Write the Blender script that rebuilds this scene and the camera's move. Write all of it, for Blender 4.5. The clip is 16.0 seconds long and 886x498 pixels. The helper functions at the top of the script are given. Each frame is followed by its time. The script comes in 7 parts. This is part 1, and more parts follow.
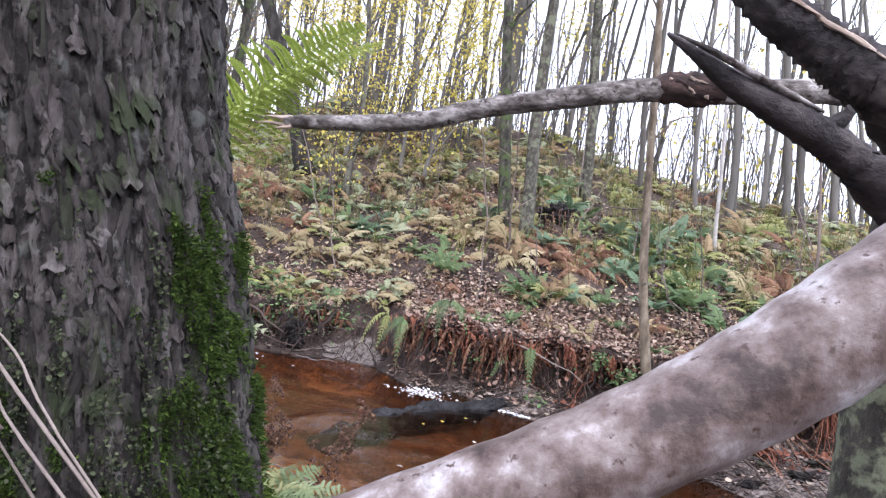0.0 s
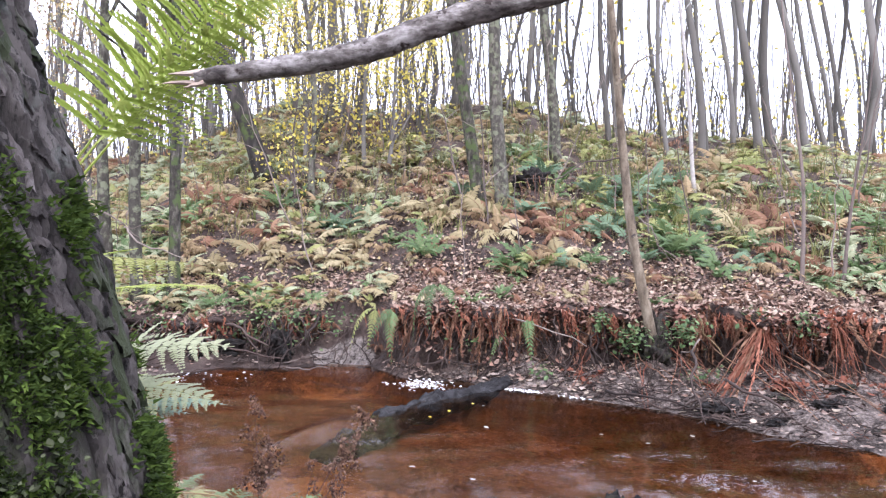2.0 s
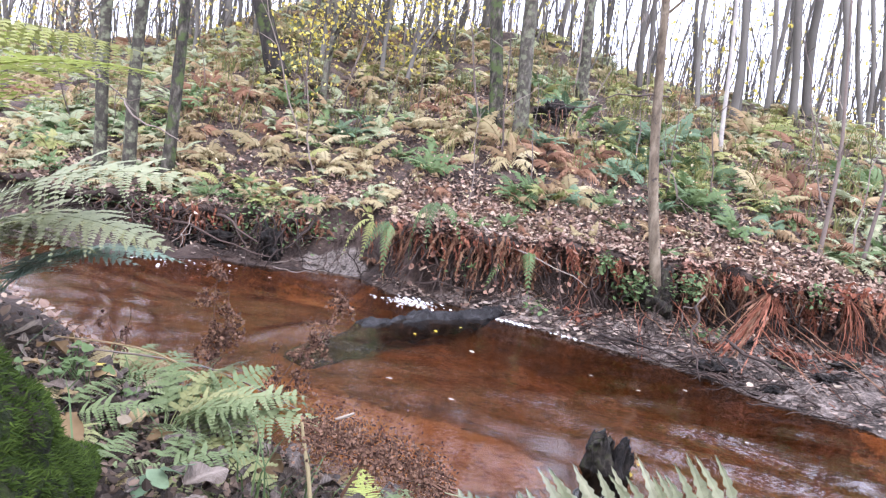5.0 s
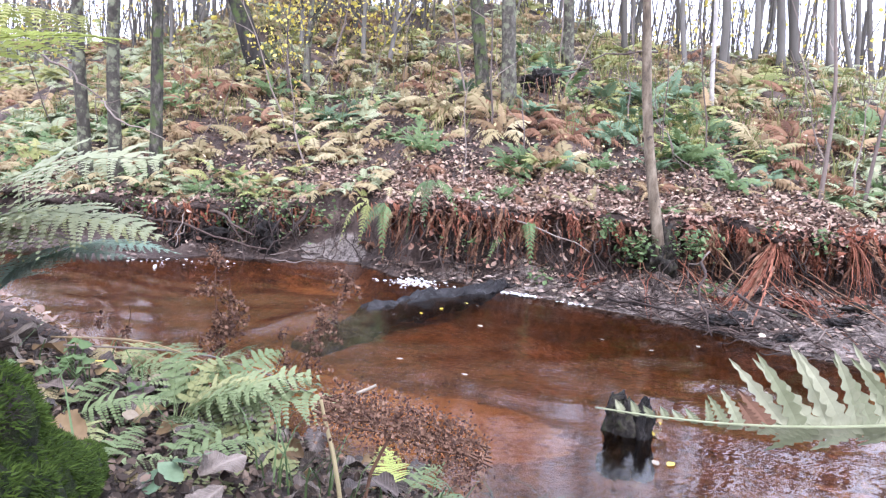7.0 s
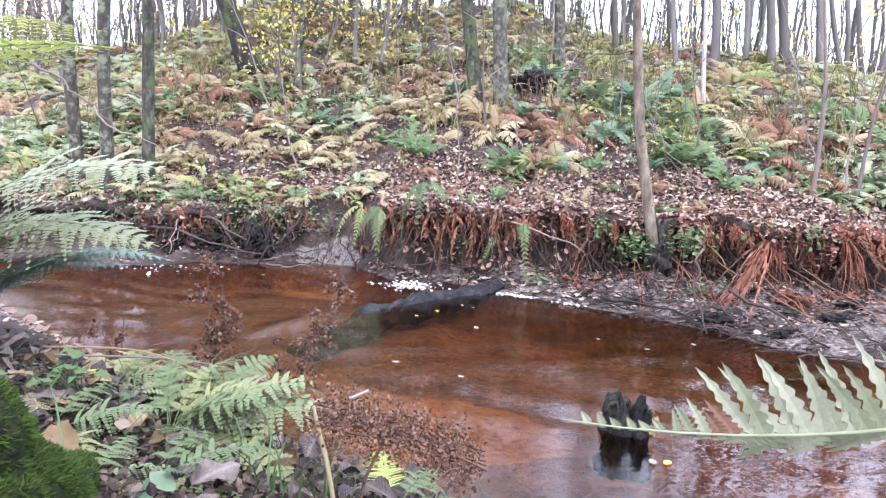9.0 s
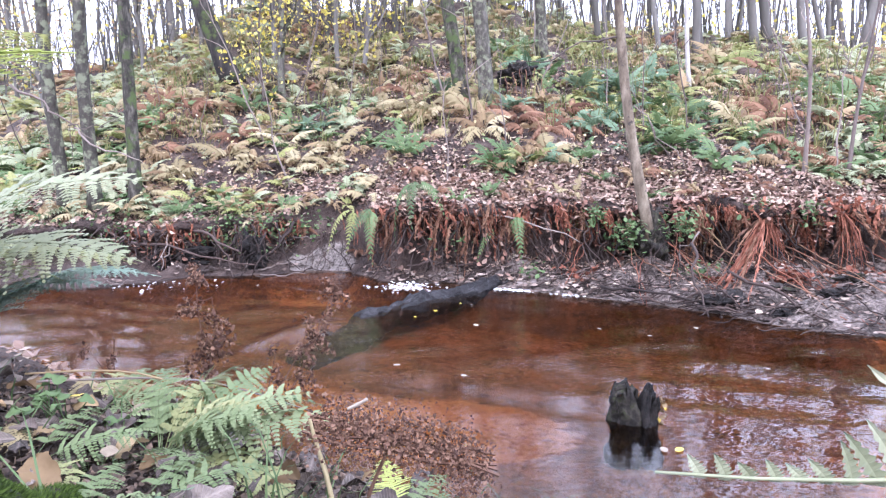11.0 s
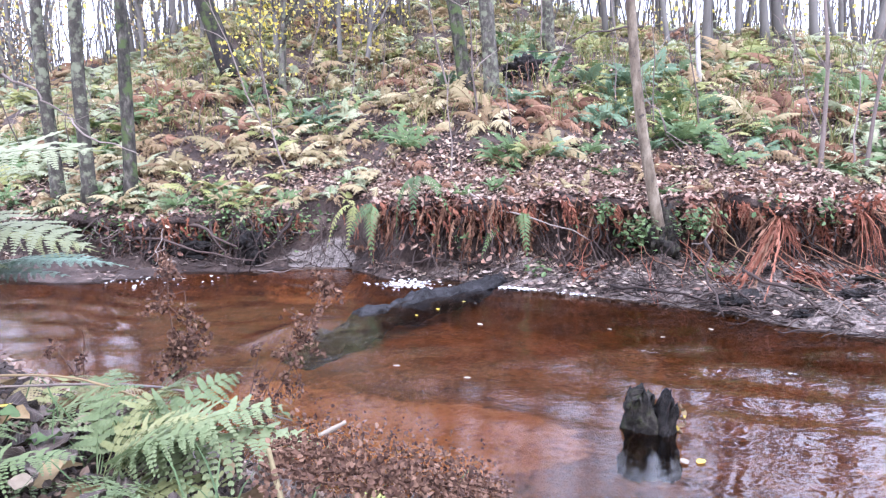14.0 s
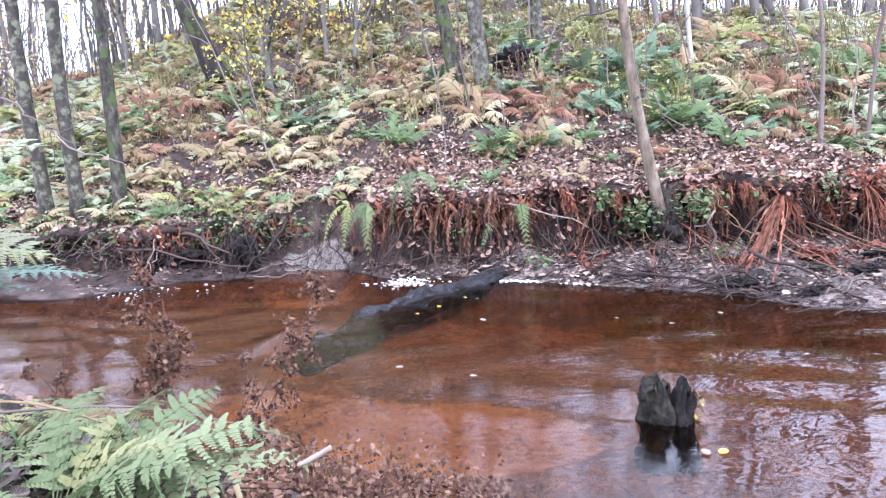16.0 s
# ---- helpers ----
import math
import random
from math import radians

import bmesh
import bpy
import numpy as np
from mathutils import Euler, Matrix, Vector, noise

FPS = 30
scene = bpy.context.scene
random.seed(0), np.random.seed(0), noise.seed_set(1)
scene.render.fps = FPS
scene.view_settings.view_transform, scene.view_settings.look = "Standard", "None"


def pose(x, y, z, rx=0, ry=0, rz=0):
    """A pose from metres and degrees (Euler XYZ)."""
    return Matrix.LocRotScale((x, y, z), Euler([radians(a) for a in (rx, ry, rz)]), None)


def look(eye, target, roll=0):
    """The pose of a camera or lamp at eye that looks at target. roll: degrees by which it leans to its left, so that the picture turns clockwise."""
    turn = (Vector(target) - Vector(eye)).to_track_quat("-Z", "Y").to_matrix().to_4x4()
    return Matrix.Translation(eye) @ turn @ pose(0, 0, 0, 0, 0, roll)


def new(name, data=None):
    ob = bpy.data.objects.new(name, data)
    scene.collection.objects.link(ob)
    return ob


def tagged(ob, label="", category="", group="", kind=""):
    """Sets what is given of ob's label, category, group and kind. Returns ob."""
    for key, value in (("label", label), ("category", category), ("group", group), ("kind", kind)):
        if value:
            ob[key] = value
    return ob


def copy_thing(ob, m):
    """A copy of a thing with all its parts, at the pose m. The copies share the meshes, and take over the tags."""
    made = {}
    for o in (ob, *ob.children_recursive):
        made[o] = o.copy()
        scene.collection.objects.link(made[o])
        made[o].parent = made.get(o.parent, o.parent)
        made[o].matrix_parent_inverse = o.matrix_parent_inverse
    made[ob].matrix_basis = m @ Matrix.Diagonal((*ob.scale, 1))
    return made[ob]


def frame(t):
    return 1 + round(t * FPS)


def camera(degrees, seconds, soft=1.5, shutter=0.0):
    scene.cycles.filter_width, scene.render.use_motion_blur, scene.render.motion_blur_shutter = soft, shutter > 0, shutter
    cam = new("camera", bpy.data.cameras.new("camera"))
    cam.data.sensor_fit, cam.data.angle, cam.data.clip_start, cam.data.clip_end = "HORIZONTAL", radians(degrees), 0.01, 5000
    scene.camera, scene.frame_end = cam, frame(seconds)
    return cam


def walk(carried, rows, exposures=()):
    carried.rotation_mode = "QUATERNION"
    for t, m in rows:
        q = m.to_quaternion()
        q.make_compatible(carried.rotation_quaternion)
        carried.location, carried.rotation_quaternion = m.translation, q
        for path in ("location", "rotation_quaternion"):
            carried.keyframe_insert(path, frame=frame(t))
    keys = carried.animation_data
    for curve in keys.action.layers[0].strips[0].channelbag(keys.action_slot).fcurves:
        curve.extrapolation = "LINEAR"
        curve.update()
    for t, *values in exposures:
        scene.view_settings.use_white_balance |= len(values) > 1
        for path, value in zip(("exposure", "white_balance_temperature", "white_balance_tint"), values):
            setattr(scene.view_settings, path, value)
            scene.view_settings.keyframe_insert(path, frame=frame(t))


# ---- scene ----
cam = camera(68, 16.0, 1.25)
PATH = [
    (0, pose(0.184, -0.812, 1.217, 89.62, 0, 3.32) @ pose(0, 0, 0, 0, 0, 9.89)),
    (0.5, pose(0.187, -0.778, 1.209, 89.42, 0, 3.39) @ pose(0, 0, 0, 0, 0, 9.12)),
    (1, pose(0.190, -0.738, 1.207, 89.71, 0, 3.46) @ pose(0, 0, 0, 0, 0, 8.45)),
    (1.5, pose(0.147, -0.572, 1.190, 90.48, 0, 1.53) @ pose(0, 0, 0, 0, 0, -3.70)),
    (2, pose(0.169, -0.551, 1.167, 88.73, 0, 1.37) @ pose(0, 0, 0, 0, 0, 0.73)),
    (2.5, pose(0.202, -0.500, 1.093, 87.86, 0, 2.09) @ pose(0, 0, 0, 0, 0, 8.36)),
    (3, pose(0.174, -0.437, 1.077, 87.18, 0, 1.46) @ pose(0, 0, 0, 0, 0, 7.88)),
    (3.5, pose(0.164, -0.404, 1.053, 85.44, 0, 0.82) @ pose(0, 0, 0, 0, 0, 7.60)),
    (4, pose(0.165, -0.364, 1.037, 84.73, 0, 1.07) @ pose(0, 0, 0, 0, 0, 10.29)),
    (4.5, pose(0.170, -0.312, 1.013, 83.90, 0, 1.25) @ pose(0, 0, 0, 0, 0, 13.20)),
    (4.7, pose(0.168, -0.304, 1.008, 83.68, 0, 1.2) @ pose(0, 0, 0, 0, 0, 10.3)),
    (6.8, pose(0.147, -0.24, 0.962, 81.75, 0, 0.8) @ pose(0, 0, 0, 0, 0, 5.6)),
    (7, pose(0.146, -0.239, 0.961, 81.72, 0, 0.61) @ pose(0, 0, 0, 0, 0, 4.04)),
    (7.5, pose(0.146, -0.235, 0.960, 81.77, 0, 0.59) @ pose(0, 0, 0, 0, 0, 3.53)),
    (8, pose(0.149, -0.236, 0.960, 81.71, 0, 0.57) @ pose(0, 0, 0, 0, 0, 4.61)),
    (8.5, pose(0.150, -0.237, 0.963, 81.94, 0, 0.34) @ pose(0, 0, 0, 0, 0, 3.67)),
    (9, pose(0.151, -0.238, 0.963, 81.91, 0, 0.21) @ pose(0, 0, 0, 0, 0, 3.17)),
    (9.2, pose(0.151, -0.236, 0.963, 81.9, 0, 0.17) @ pose(0, 0, 0, 0, 0, 2.1)),
    (11.5, pose(0.152, -0.182, 0.947, 81.88, 0, -0.34) @ pose(0, 0, 0, 0, 0, -1.01)),
    (12, pose(0.153, -0.167, 0.943, 81.88, 0, -0.45) @ pose(0, 0, 0, 0, 0, -1.81)),
    (12.5, pose(0.153, -0.144, 0.938, 81.80, 0, -0.48) @ pose(0, 0, 0, 0, 0, -1.58)),
    (13, pose(0.153, -0.115, 0.930, 81.80, 0, -0.49) @ pose(0, 0, 0, 0, 0, -2.07)),
    (13.5, pose(0.154, -0.076, 0.919, 81.72, 0, -0.34) @ pose(0, 0, 0, 0, 0, -0.90)),
    (14, pose(0.151, -0.036, 0.910, 81.79, 0, 0.01) @ pose(0, 0, 0, 0, 0, 0.03)),
    (14.5, pose(0.150, 0.000, 0.900, 81.70, 0, -0.00) @ pose(0, 0, 0, 0, 0, -1.00)),
    (15, pose(0.150, 0.025, 0.894, 81.75, 0, 0.01) @ pose(0, 0, 0, 0, 0, -1.42)),
    (15.5, pose(0.151, 0.042, 0.888, 81.68, 0, -0.19) @ pose(0, 0, 0, 0, 0, -2.82)),
    (16, pose(0.150, 0.060, 0.883, 81.59, 0, -0.15) @ pose(0, 0, 0, 0, 0, -2.88)),
]
walk(cam, PATH, [(0, 1.11, 5850, 18), (1, 1.26, 5850, 19), (1.5, 1.37, 5850, 20), (3.5, 1.47, 5850, 21), (8, 1.7, 5600, 21), (11.5, 1.75, 5480, 24), (16, 1.8, 5400, 24)])

# ---- world, sun, exposure ----
world = bpy.data.worlds.new("overcast_sky")
scene.world = world
world.use_nodes = True
wn, wl = world.node_tree.nodes, world.node_tree.links
wn.clear()
sky = wn.new("ShaderNodeTexSky")
sky.sky_type = "NISHITA"
sky.sun_disc = False
sky.sun_elevation, sky.sun_rotation = radians(38), radians(200)
sky.air_density, sky.dust_density = 1.0, 6.0
skymix = wn.new("ShaderNodeMix")
skymix.data_type = "RGBA"
skymix.inputs[0].default_value = 0.82
skymix.inputs[7].default_value = (9.6, 9.9, 10.6, 1)
wl.new(sky.outputs[0], skymix.inputs[6])
bg = wn.new("ShaderNodeBackground")
bg.inputs[1].default_value = 0.15
wl.new(skymix.outputs[2], bg.inputs[0])
wo = wn.new("ShaderNodeOutputWorld")
wl.new(bg.outputs[0], wo.inputs[0])

sun = new("sun", bpy.data.lights.new("sun", "SUN"))
sun.data.energy, sun.data.angle, sun.data.color = 1.4, radians(25), (1.0, 0.96, 0.9)
sun.matrix_world = look((4, -3, 10), (0, 3, 0))


# ---- materials ----
def nodes_of(name):
    m = bpy.data.materials.new(name)
    m.use_nodes = True
    m.node_tree.nodes.clear()
    return m, m.node_tree.nodes, m.node_tree.links


def noise_node(N, L, co, scale, detail=6.0, rough=0.6, stretch=None, distort=0.0):
    if stretch:
        mp = N.new("ShaderNodeMapping")
        mp.inputs["Scale"].default_value = stretch
        L.new(co, mp.inputs["Vector"])
        co = mp.outputs[0]
    n = N.new("ShaderNodeTexNoise")
    n.inputs["Scale"].default_value, n.inputs["Detail"].default_value = scale, detail
    n.inputs["Roughness"].default_value, n.inputs["Distortion"].default_value = rough, distort
    L.new(co, n.inputs["Vector"])
    return n.outputs[0]


def math_node(N, L, op, a, b):
    n = N.new("ShaderNodeMath")
    n.operation = op
    for i, v in enumerate((a, b)):
        if isinstance(v, (int, float)):
            n.inputs[i].default_value = v
        else:
            L.new(v, n.inputs[i])
    return n.outputs[0]


def ramp_node(N, L, fac, cols, lo=0.3, hi=0.7):
    r = N.new("ShaderNodeValToRGB")
    e = r.color_ramp.elements
    while len(e) < len(cols):
        e.new(0.5)
    for i, c in enumerate(cols):
        e[i].position = lo + (hi - lo) * i / max(1, len(cols) - 1)
        e[i].color = (*c, 1)
    L.new(fac, r.inputs[0])
    return r.outputs[0]


def mix_node(N, L, fac, a, b):
    n = N.new("ShaderNodeMix")
    n.data_type = "RGBA"
    for i, v in ((0, fac), (6, a), (7, b)):
        if isinstance(v, tuple):
            n.inputs[i].default_value = (*v, 1)
        elif isinstance(v, (int, float)):
            n.inputs[i].default_value = v
        else:
            L.new(v, n.inputs[i])
    return n.outputs[2]


def surface(name, cols, scale=6.0, rough=0.8, bump=0.4, bscale=40.0, rnd=None, rw=0.5, trans=0.0, spec=0.3, stretch=None, second=None, depth=0.01, grain=0.55):
    """Noise-graded surface; rnd 'obj' or 'island' varies it piece by piece; second = (colour, scale, from, to) lays patches over it."""
    m, N, L = nodes_of(name)
    co = N.new("ShaderNodeTexCoord").outputs["Object"]
    f = noise_node(N, L, co, scale, 7, 0.65, stretch)
    lo, hi = 0.36, 0.64
    if rnd:
        src = N.new("ShaderNodeObjectInfo").outputs["Random"] if rnd == "obj" else N.new("ShaderNodeNewGeometry").outputs["Random Per Island"]
        f = math_node(N, L, "ADD", math_node(N, L, "MULTIPLY", f, 1 - rw), math_node(N, L, "MULTIPLY", src, rw))
        lo, hi = 0.5 * (1 - rw) - 0.2 * (1 - rw) + 0.02, 0.5 * (1 - rw) + 0.2 * (1 - rw) + rw - 0.02
    c = ramp_node(N, L, f, cols, lo, hi)
    fine = noise_node(N, L, co, bscale, 5, 0.7, stretch)
    c = mix_node(N, L, math_node(N, L, "MULTIPLY", fine, grain), c, tuple(v * 0.42 for v in cols[0]))
    if second:
        g = noise_node(N, L, co, second[1], 6, 0.6)
        gr = ramp_node(N, L, g, [(0, 0, 0), (1, 1, 1)], second[2], second[3])
        c = mix_node(N, L, gr, c, second[0])
    p = N.new("ShaderNodeBsdfPrincipled")
    L.new(c, p.inputs["Base Color"])
    p.inputs["Roughness"].default_value = rough
    p.inputs["Specular IOR Level"].default_value = spec
    if bump:
        b = N.new("ShaderNodeBump")
        b.inputs["Strength"].default_value, b.inputs["Distance"].default_value = bump, depth
        L.new(fine, b.inputs["Height"])
        L.new(b.outputs[0], p.inputs["Normal"])
    out = N.new("ShaderNodeOutputMaterial")
    sh = p.outputs[0]
    if trans:
        tr = N.new("ShaderNodeBsdfTranslucent")
        L.new(c, tr.inputs[0])
        mx = N.new("ShaderNodeMixShader")
        mx.inputs[0].default_value = trans
        L.new(sh, mx.inputs[1])
        L.new(tr.outputs[0], mx.inputs[2])
        sh = mx.outputs[0]
    L.new(sh, out.inputs[0])
    return m


MAT_BARK = surface("grey_brown_bark", [(0.02, 0.018, 0.014), (0.075, 0.068, 0.054), (0.27, 0.25, 0.215)], 22, 0.9, 1.0, 60, rnd="obj", rw=0.2, stretch=(1, 1, 0.4), second=((0.15, 0.16, 0.105), 14, 0.5, 0.6), depth=0.02)
# far bark: haze and sky glare put into the colour as lifted darks
MAT_BARK_FAR = surface("hazy_far_bark", [(0.07, 0.065, 0.057), (0.14, 0.132, 0.118), (0.23, 0.217, 0.197)], 3, 0.9, 0.5, 20, rnd="obj", rw=0.5, stretch=(1, 1, 0.2))
MAT_BARK_MOSSY = surface("mossy_bark", [(0.02, 0.018, 0.015), (0.06, 0.054, 0.043), (0.17, 0.155, 0.13)], 22, 0.9, 1.0, 60, stretch=(1, 1, 0.4), second=((0.06, 0.085, 0.028), 9, 0.5, 0.6), depth=0.02)
MAT_BARK_DARK = surface("dark_bark_with_moss", [(0.012, 0.01, 0.009), (0.03, 0.026, 0.023), (0.08, 0.07, 0.062)], 7, 0.9, 0.9, 24, stretch=(1, 1, 0.3), second=((0.05, 0.07, 0.02), 5, 0.56, 0.66), depth=0.02)
MAT_SAPLING = surface("smooth_sapling_bark", [(0.07, 0.052, 0.036), (0.165, 0.132, 0.092), (0.28, 0.235, 0.175)], 12, 0.8, 0.7, 60, stretch=(1, 1, 0.4), second=((0.04, 0.032, 0.028), 30, 0.6, 0.68))
MAT_BIRCH = surface("pale_birch_bark", [(0.3, 0.28, 0.26), (0.5, 0.48, 0.45)], 4, 0.8, 0.4, 30, stretch=(1, 1, 3))
MAT_SMOOTH = surface("smooth_mottled_bark", [(0.03, 0.018, 0.015), (0.11, 0.078, 0.068), (0.21, 0.17, 0.16), (0.42, 0.395, 0.395)], 58, 0.5, 0.5, 140, second=((0.05, 0.03, 0.025), 330, 0.6, 0.67), spec=0.35, depth=0.0012, grain=0.45)
MAT_LOG = surface("weathered_log_bark", [(0.03, 0.024, 0.021), (0.16, 0.14, 0.127), (0.46, 0.43, 0.41)], 45, 0.75, 0.9, 190, stretch=(0.5, 1, 1), second=((0.03, 0.02, 0.017), 55, 0.57, 0.64), depth=0.003)
MAT_DARKWOOD = surface("dark_rotten_wood", [(0.014, 0.011, 0.012), (0.045, 0.037, 0.038), (0.13, 0.112, 0.108)], 28, 0.8, 0.9, 150, stretch=(0.5, 1, 1), depth=0.004)
MAT_STUMP = surface("mossy_rotten_wood", [(0.01, 0.008, 0.007), (0.025, 0.021, 0.017), (0.07, 0.06, 0.05)], 30, 0.85, 1.0, 120, second=((0.03, 0.034, 0.014), 28, 0.52, 0.66), depth=0.006)
MAT_REDROT = surface("red_rotten_wood", [(0.01, 0.007, 0.006), (0.038, 0.023, 0.02), (0.11, 0.066, 0.055)], 40, 0.85, 1.0, 160, stretch=(0.3, 1, 1), depth=0.004)
MAT_SPLINT = surface("split_pale_wood", [(0.2, 0.15, 0.12), (0.4, 0.31, 0.25), (0.52, 0.43, 0.36)], 20, 0.85, 0.8, 90, stretch=(0.25, 1, 1), depth=0.004)
MAT_WETLOG = surface("wet_black_log", [(0.004, 0.003, 0.004), (0.011, 0.01, 0.011), (0.042, 0.04, 0.044)], 26, 0.5, 1.0, 110, spec=0.35, stretch=(0.4, 1, 1), depth=0.012)
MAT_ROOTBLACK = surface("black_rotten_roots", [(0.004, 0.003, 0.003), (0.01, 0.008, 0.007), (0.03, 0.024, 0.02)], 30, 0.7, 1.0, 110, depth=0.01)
MAT_TWIG = surface("grey_twig", [(0.07, 0.055, 0.05), (0.18, 0.145, 0.125), (0.3, 0.25, 0.22)], 20, 0.85, 0.4, 90, rnd="obj", rw=0.6)
MAT_ROOT = surface("dark_root", [(0.018, 0.012, 0.01), (0.045, 0.03, 0.025), (0.1, 0.07, 0.058)], 20, 0.85, 0.4, 90, rnd="obj", rw=0.6)
MAT_MOSS = surface("bright_moss", [(0.014, 0.026, 0.005), (0.05, 0.088, 0.012), (0.12, 0.18, 0.028)], 30, 0.95, 0.2, 150, rnd="island", rw=0.5, trans=0.2)

MAT_SCALE = surface("flaking_bark", [(0.01, 0.008, 0.007), (0.036, 0.03, 0.028), (0.105, 0.088, 0.083), (0.27, 0.245, 0.237)], 95, 0.85, 1.0, 330, rnd="island", rw=0.3, stretch=(1, 1, 0.35), second=((0.028, 0.036, 0.016), 14, 0.48, 0.6), depth=0.004, grain=0.8)
MAT_LIVERWORT = surface("dark_liverwort", [(0.006, 0.009, 0.004), (0.02, 0.028, 0.01), (0.05, 0.062, 0.025), (0.12, 0.135, 0.075)], 60, 0.8, 0, 200, rnd="island", rw=0.8, trans=0.1)
MAT_MOSSCOAT = surface("moss_coated_wood", [(0.006, 0.01, 0.003), (0.02, 0.034, 0.006), (0.06, 0.09, 0.015)], 45, 0.95, 1.0, 260, second=((0.03, 0.024, 0.018), 14, 0.55, 0.66), depth=0.006)
MAT_GREEN = surface("green_fern", [(0.06, 0.1, 0.04), (0.11, 0.175, 0.065), (0.19, 0.26, 0.11)], 5, 0.6, 0, 60, rnd="obj", rw=0.6, trans=0.3)
MAT_TEAL = surface("blue_green_fern", [(0.07, 0.115, 0.065), (0.125, 0.2, 0.115), (0.22, 0.3, 0.18)], 5, 0.6, 0, 60, rnd="obj", rw=0.6, trans=0.25)
MAT_LIME = surface("yellow_green_fern", [(0.16, 0.19, 0.06), (0.3, 0.32, 0.11), (0.46, 0.44, 0.19)], 5, 0.6, 0, 60, rnd="obj", rw=0.6, trans=0.35)
MAT_CREAM = surface("cream_withered_fern", [(0.2, 0.16, 0.08), (0.36, 0.3, 0.16), (0.54, 0.475, 0.295)], 5, 0.7, 0, 60, rnd="obj", rw=0.6, trans=0.3)
MAT_TAN = surface("tan_withered_fern", [(0.14, 0.088, 0.045), (0.29, 0.205, 0.11), (0.44, 0.335, 0.19)], 5, 0.75, 0, 60, rnd="obj", rw=0.6, trans=0.25)
MAT_RUST = surface("rust_dead_fern", [(0.085, 0.04, 0.025), (0.22, 0.112, 0.065), (0.38, 0.23, 0.145)], 5, 0.8, 0, 60, rnd="obj", rw=0.65, trans=0.2)
MAT_HANGRUST = surface("rust_red_dead_fern", [(0.11, 0.036, 0.022), (0.29, 0.108, 0.062), (0.44, 0.2, 0.125)], 30, 0.8, 0, 90, rnd="obj", rw=0.5, trans=0.15)
MAT_HANGSCRAP = surface("rusty_leaf_scraps", [(0.05, 0.022, 0.016), (0.16, 0.075, 0.052), (0.28, 0.16, 0.115), (0.42, 0.31, 0.24)], 30, 0.8, 0, 90, rnd="island", rw=0.85)
MAT_PALEGREEN = surface("pale_grey_green_fern", [(0.17, 0.205, 0.115), (0.31, 0.345, 0.2), (0.48, 0.5, 0.33)], 6, 0.6, 0, 80, rnd="obj", rw=0.4, trans=0.3)
MAT_LITTER = surface("leaf_litter", [(0.085, 0.05, 0.038), (0.23, 0.148, 0.115), (0.35, 0.24, 0.185), (0.41, 0.31, 0.235), (0.5, 0.41, 0.315)], 30, 0.75, 0, 80, rnd="island", rw=0.85, trans=0.1)
MAT_LEAFYEL = surface("yellow_leaf", [(0.5, 0.34, 0.03), (0.62, 0.47, 0.06), (0.7, 0.58, 0.14)], 15, 0.6, 0, 80, rnd="obj", rw=0.5, trans=0.25)
MAT_CROWN = surface("yellow_autumn_leaves", [(0.5, 0.42, 0.07), (0.7, 0.6, 0.12), (0.84, 0.74, 0.26)], 10, 0.6, 0, 60, rnd="island", rw=0.8, trans=0.4)
MAT_PALELEAF = surface("bleached_leaf", [(0.24, 0.195, 0.14), (0.38, 0.325, 0.255), (0.52, 0.465, 0.38)], 20, 0.7, 0, 80, rnd="obj", rw=0.6, trans=0.1)
MAT_BUFFLEAF = surface("buff_leaf", [(0.14, 0.11, 0.075), (0.24, 0.195, 0.14), (0.36, 0.3, 0.22)], 60, 0.7, 0.4, 160, rnd="obj", rw=0.4, trans=0.1, depth=0.002)
MAT_HERB = surface("green_herb", [(0.045, 0.085, 0.03), (0.1, 0.16, 0.06), (0.19, 0.26, 0.11)], 20, 0.55, 0, 80, rnd="island", rw=0.7, trans=0.25)
MAT_GRASS = surface("yellowing_grass", [(0.1, 0.14, 0.04), (0.2, 0.2, 0.07), (0.34, 0.28, 0.13)], 6, 0.7, 0, 40, rnd="island", rw=0.8, trans=0.3)
MAT_DEADHERB = surface("brown_seed_heads", [(0.05, 0.025, 0.018), (0.16, 0.085, 0.055), (0.33, 0.2, 0.13)], 20, 0.85, 0, 60, rnd="island", rw=0.8, trans=0.1)
MAT_FLECK = surface("mixed_autumn_leaves", [(0.1, 0.05, 0.03), (0.36, 0.22, 0.12), (0.5, 0.42, 0.2), (0.6, 0.52, 0.36), (0.2, 0.24, 0.08)], 30, 0.7, 0, 80, rnd="island", rw=0.9, trans=0.2)
MAT_CRUMB = surface("crumbled_leaf_mould", [(0.014, 0.01, 0.008), (0.04, 0.028, 0.021), (0.09, 0.062, 0.045), (0.19, 0.135, 0.1)], 30, 0.85, 0, 80, rnd="island", rw=0.85)


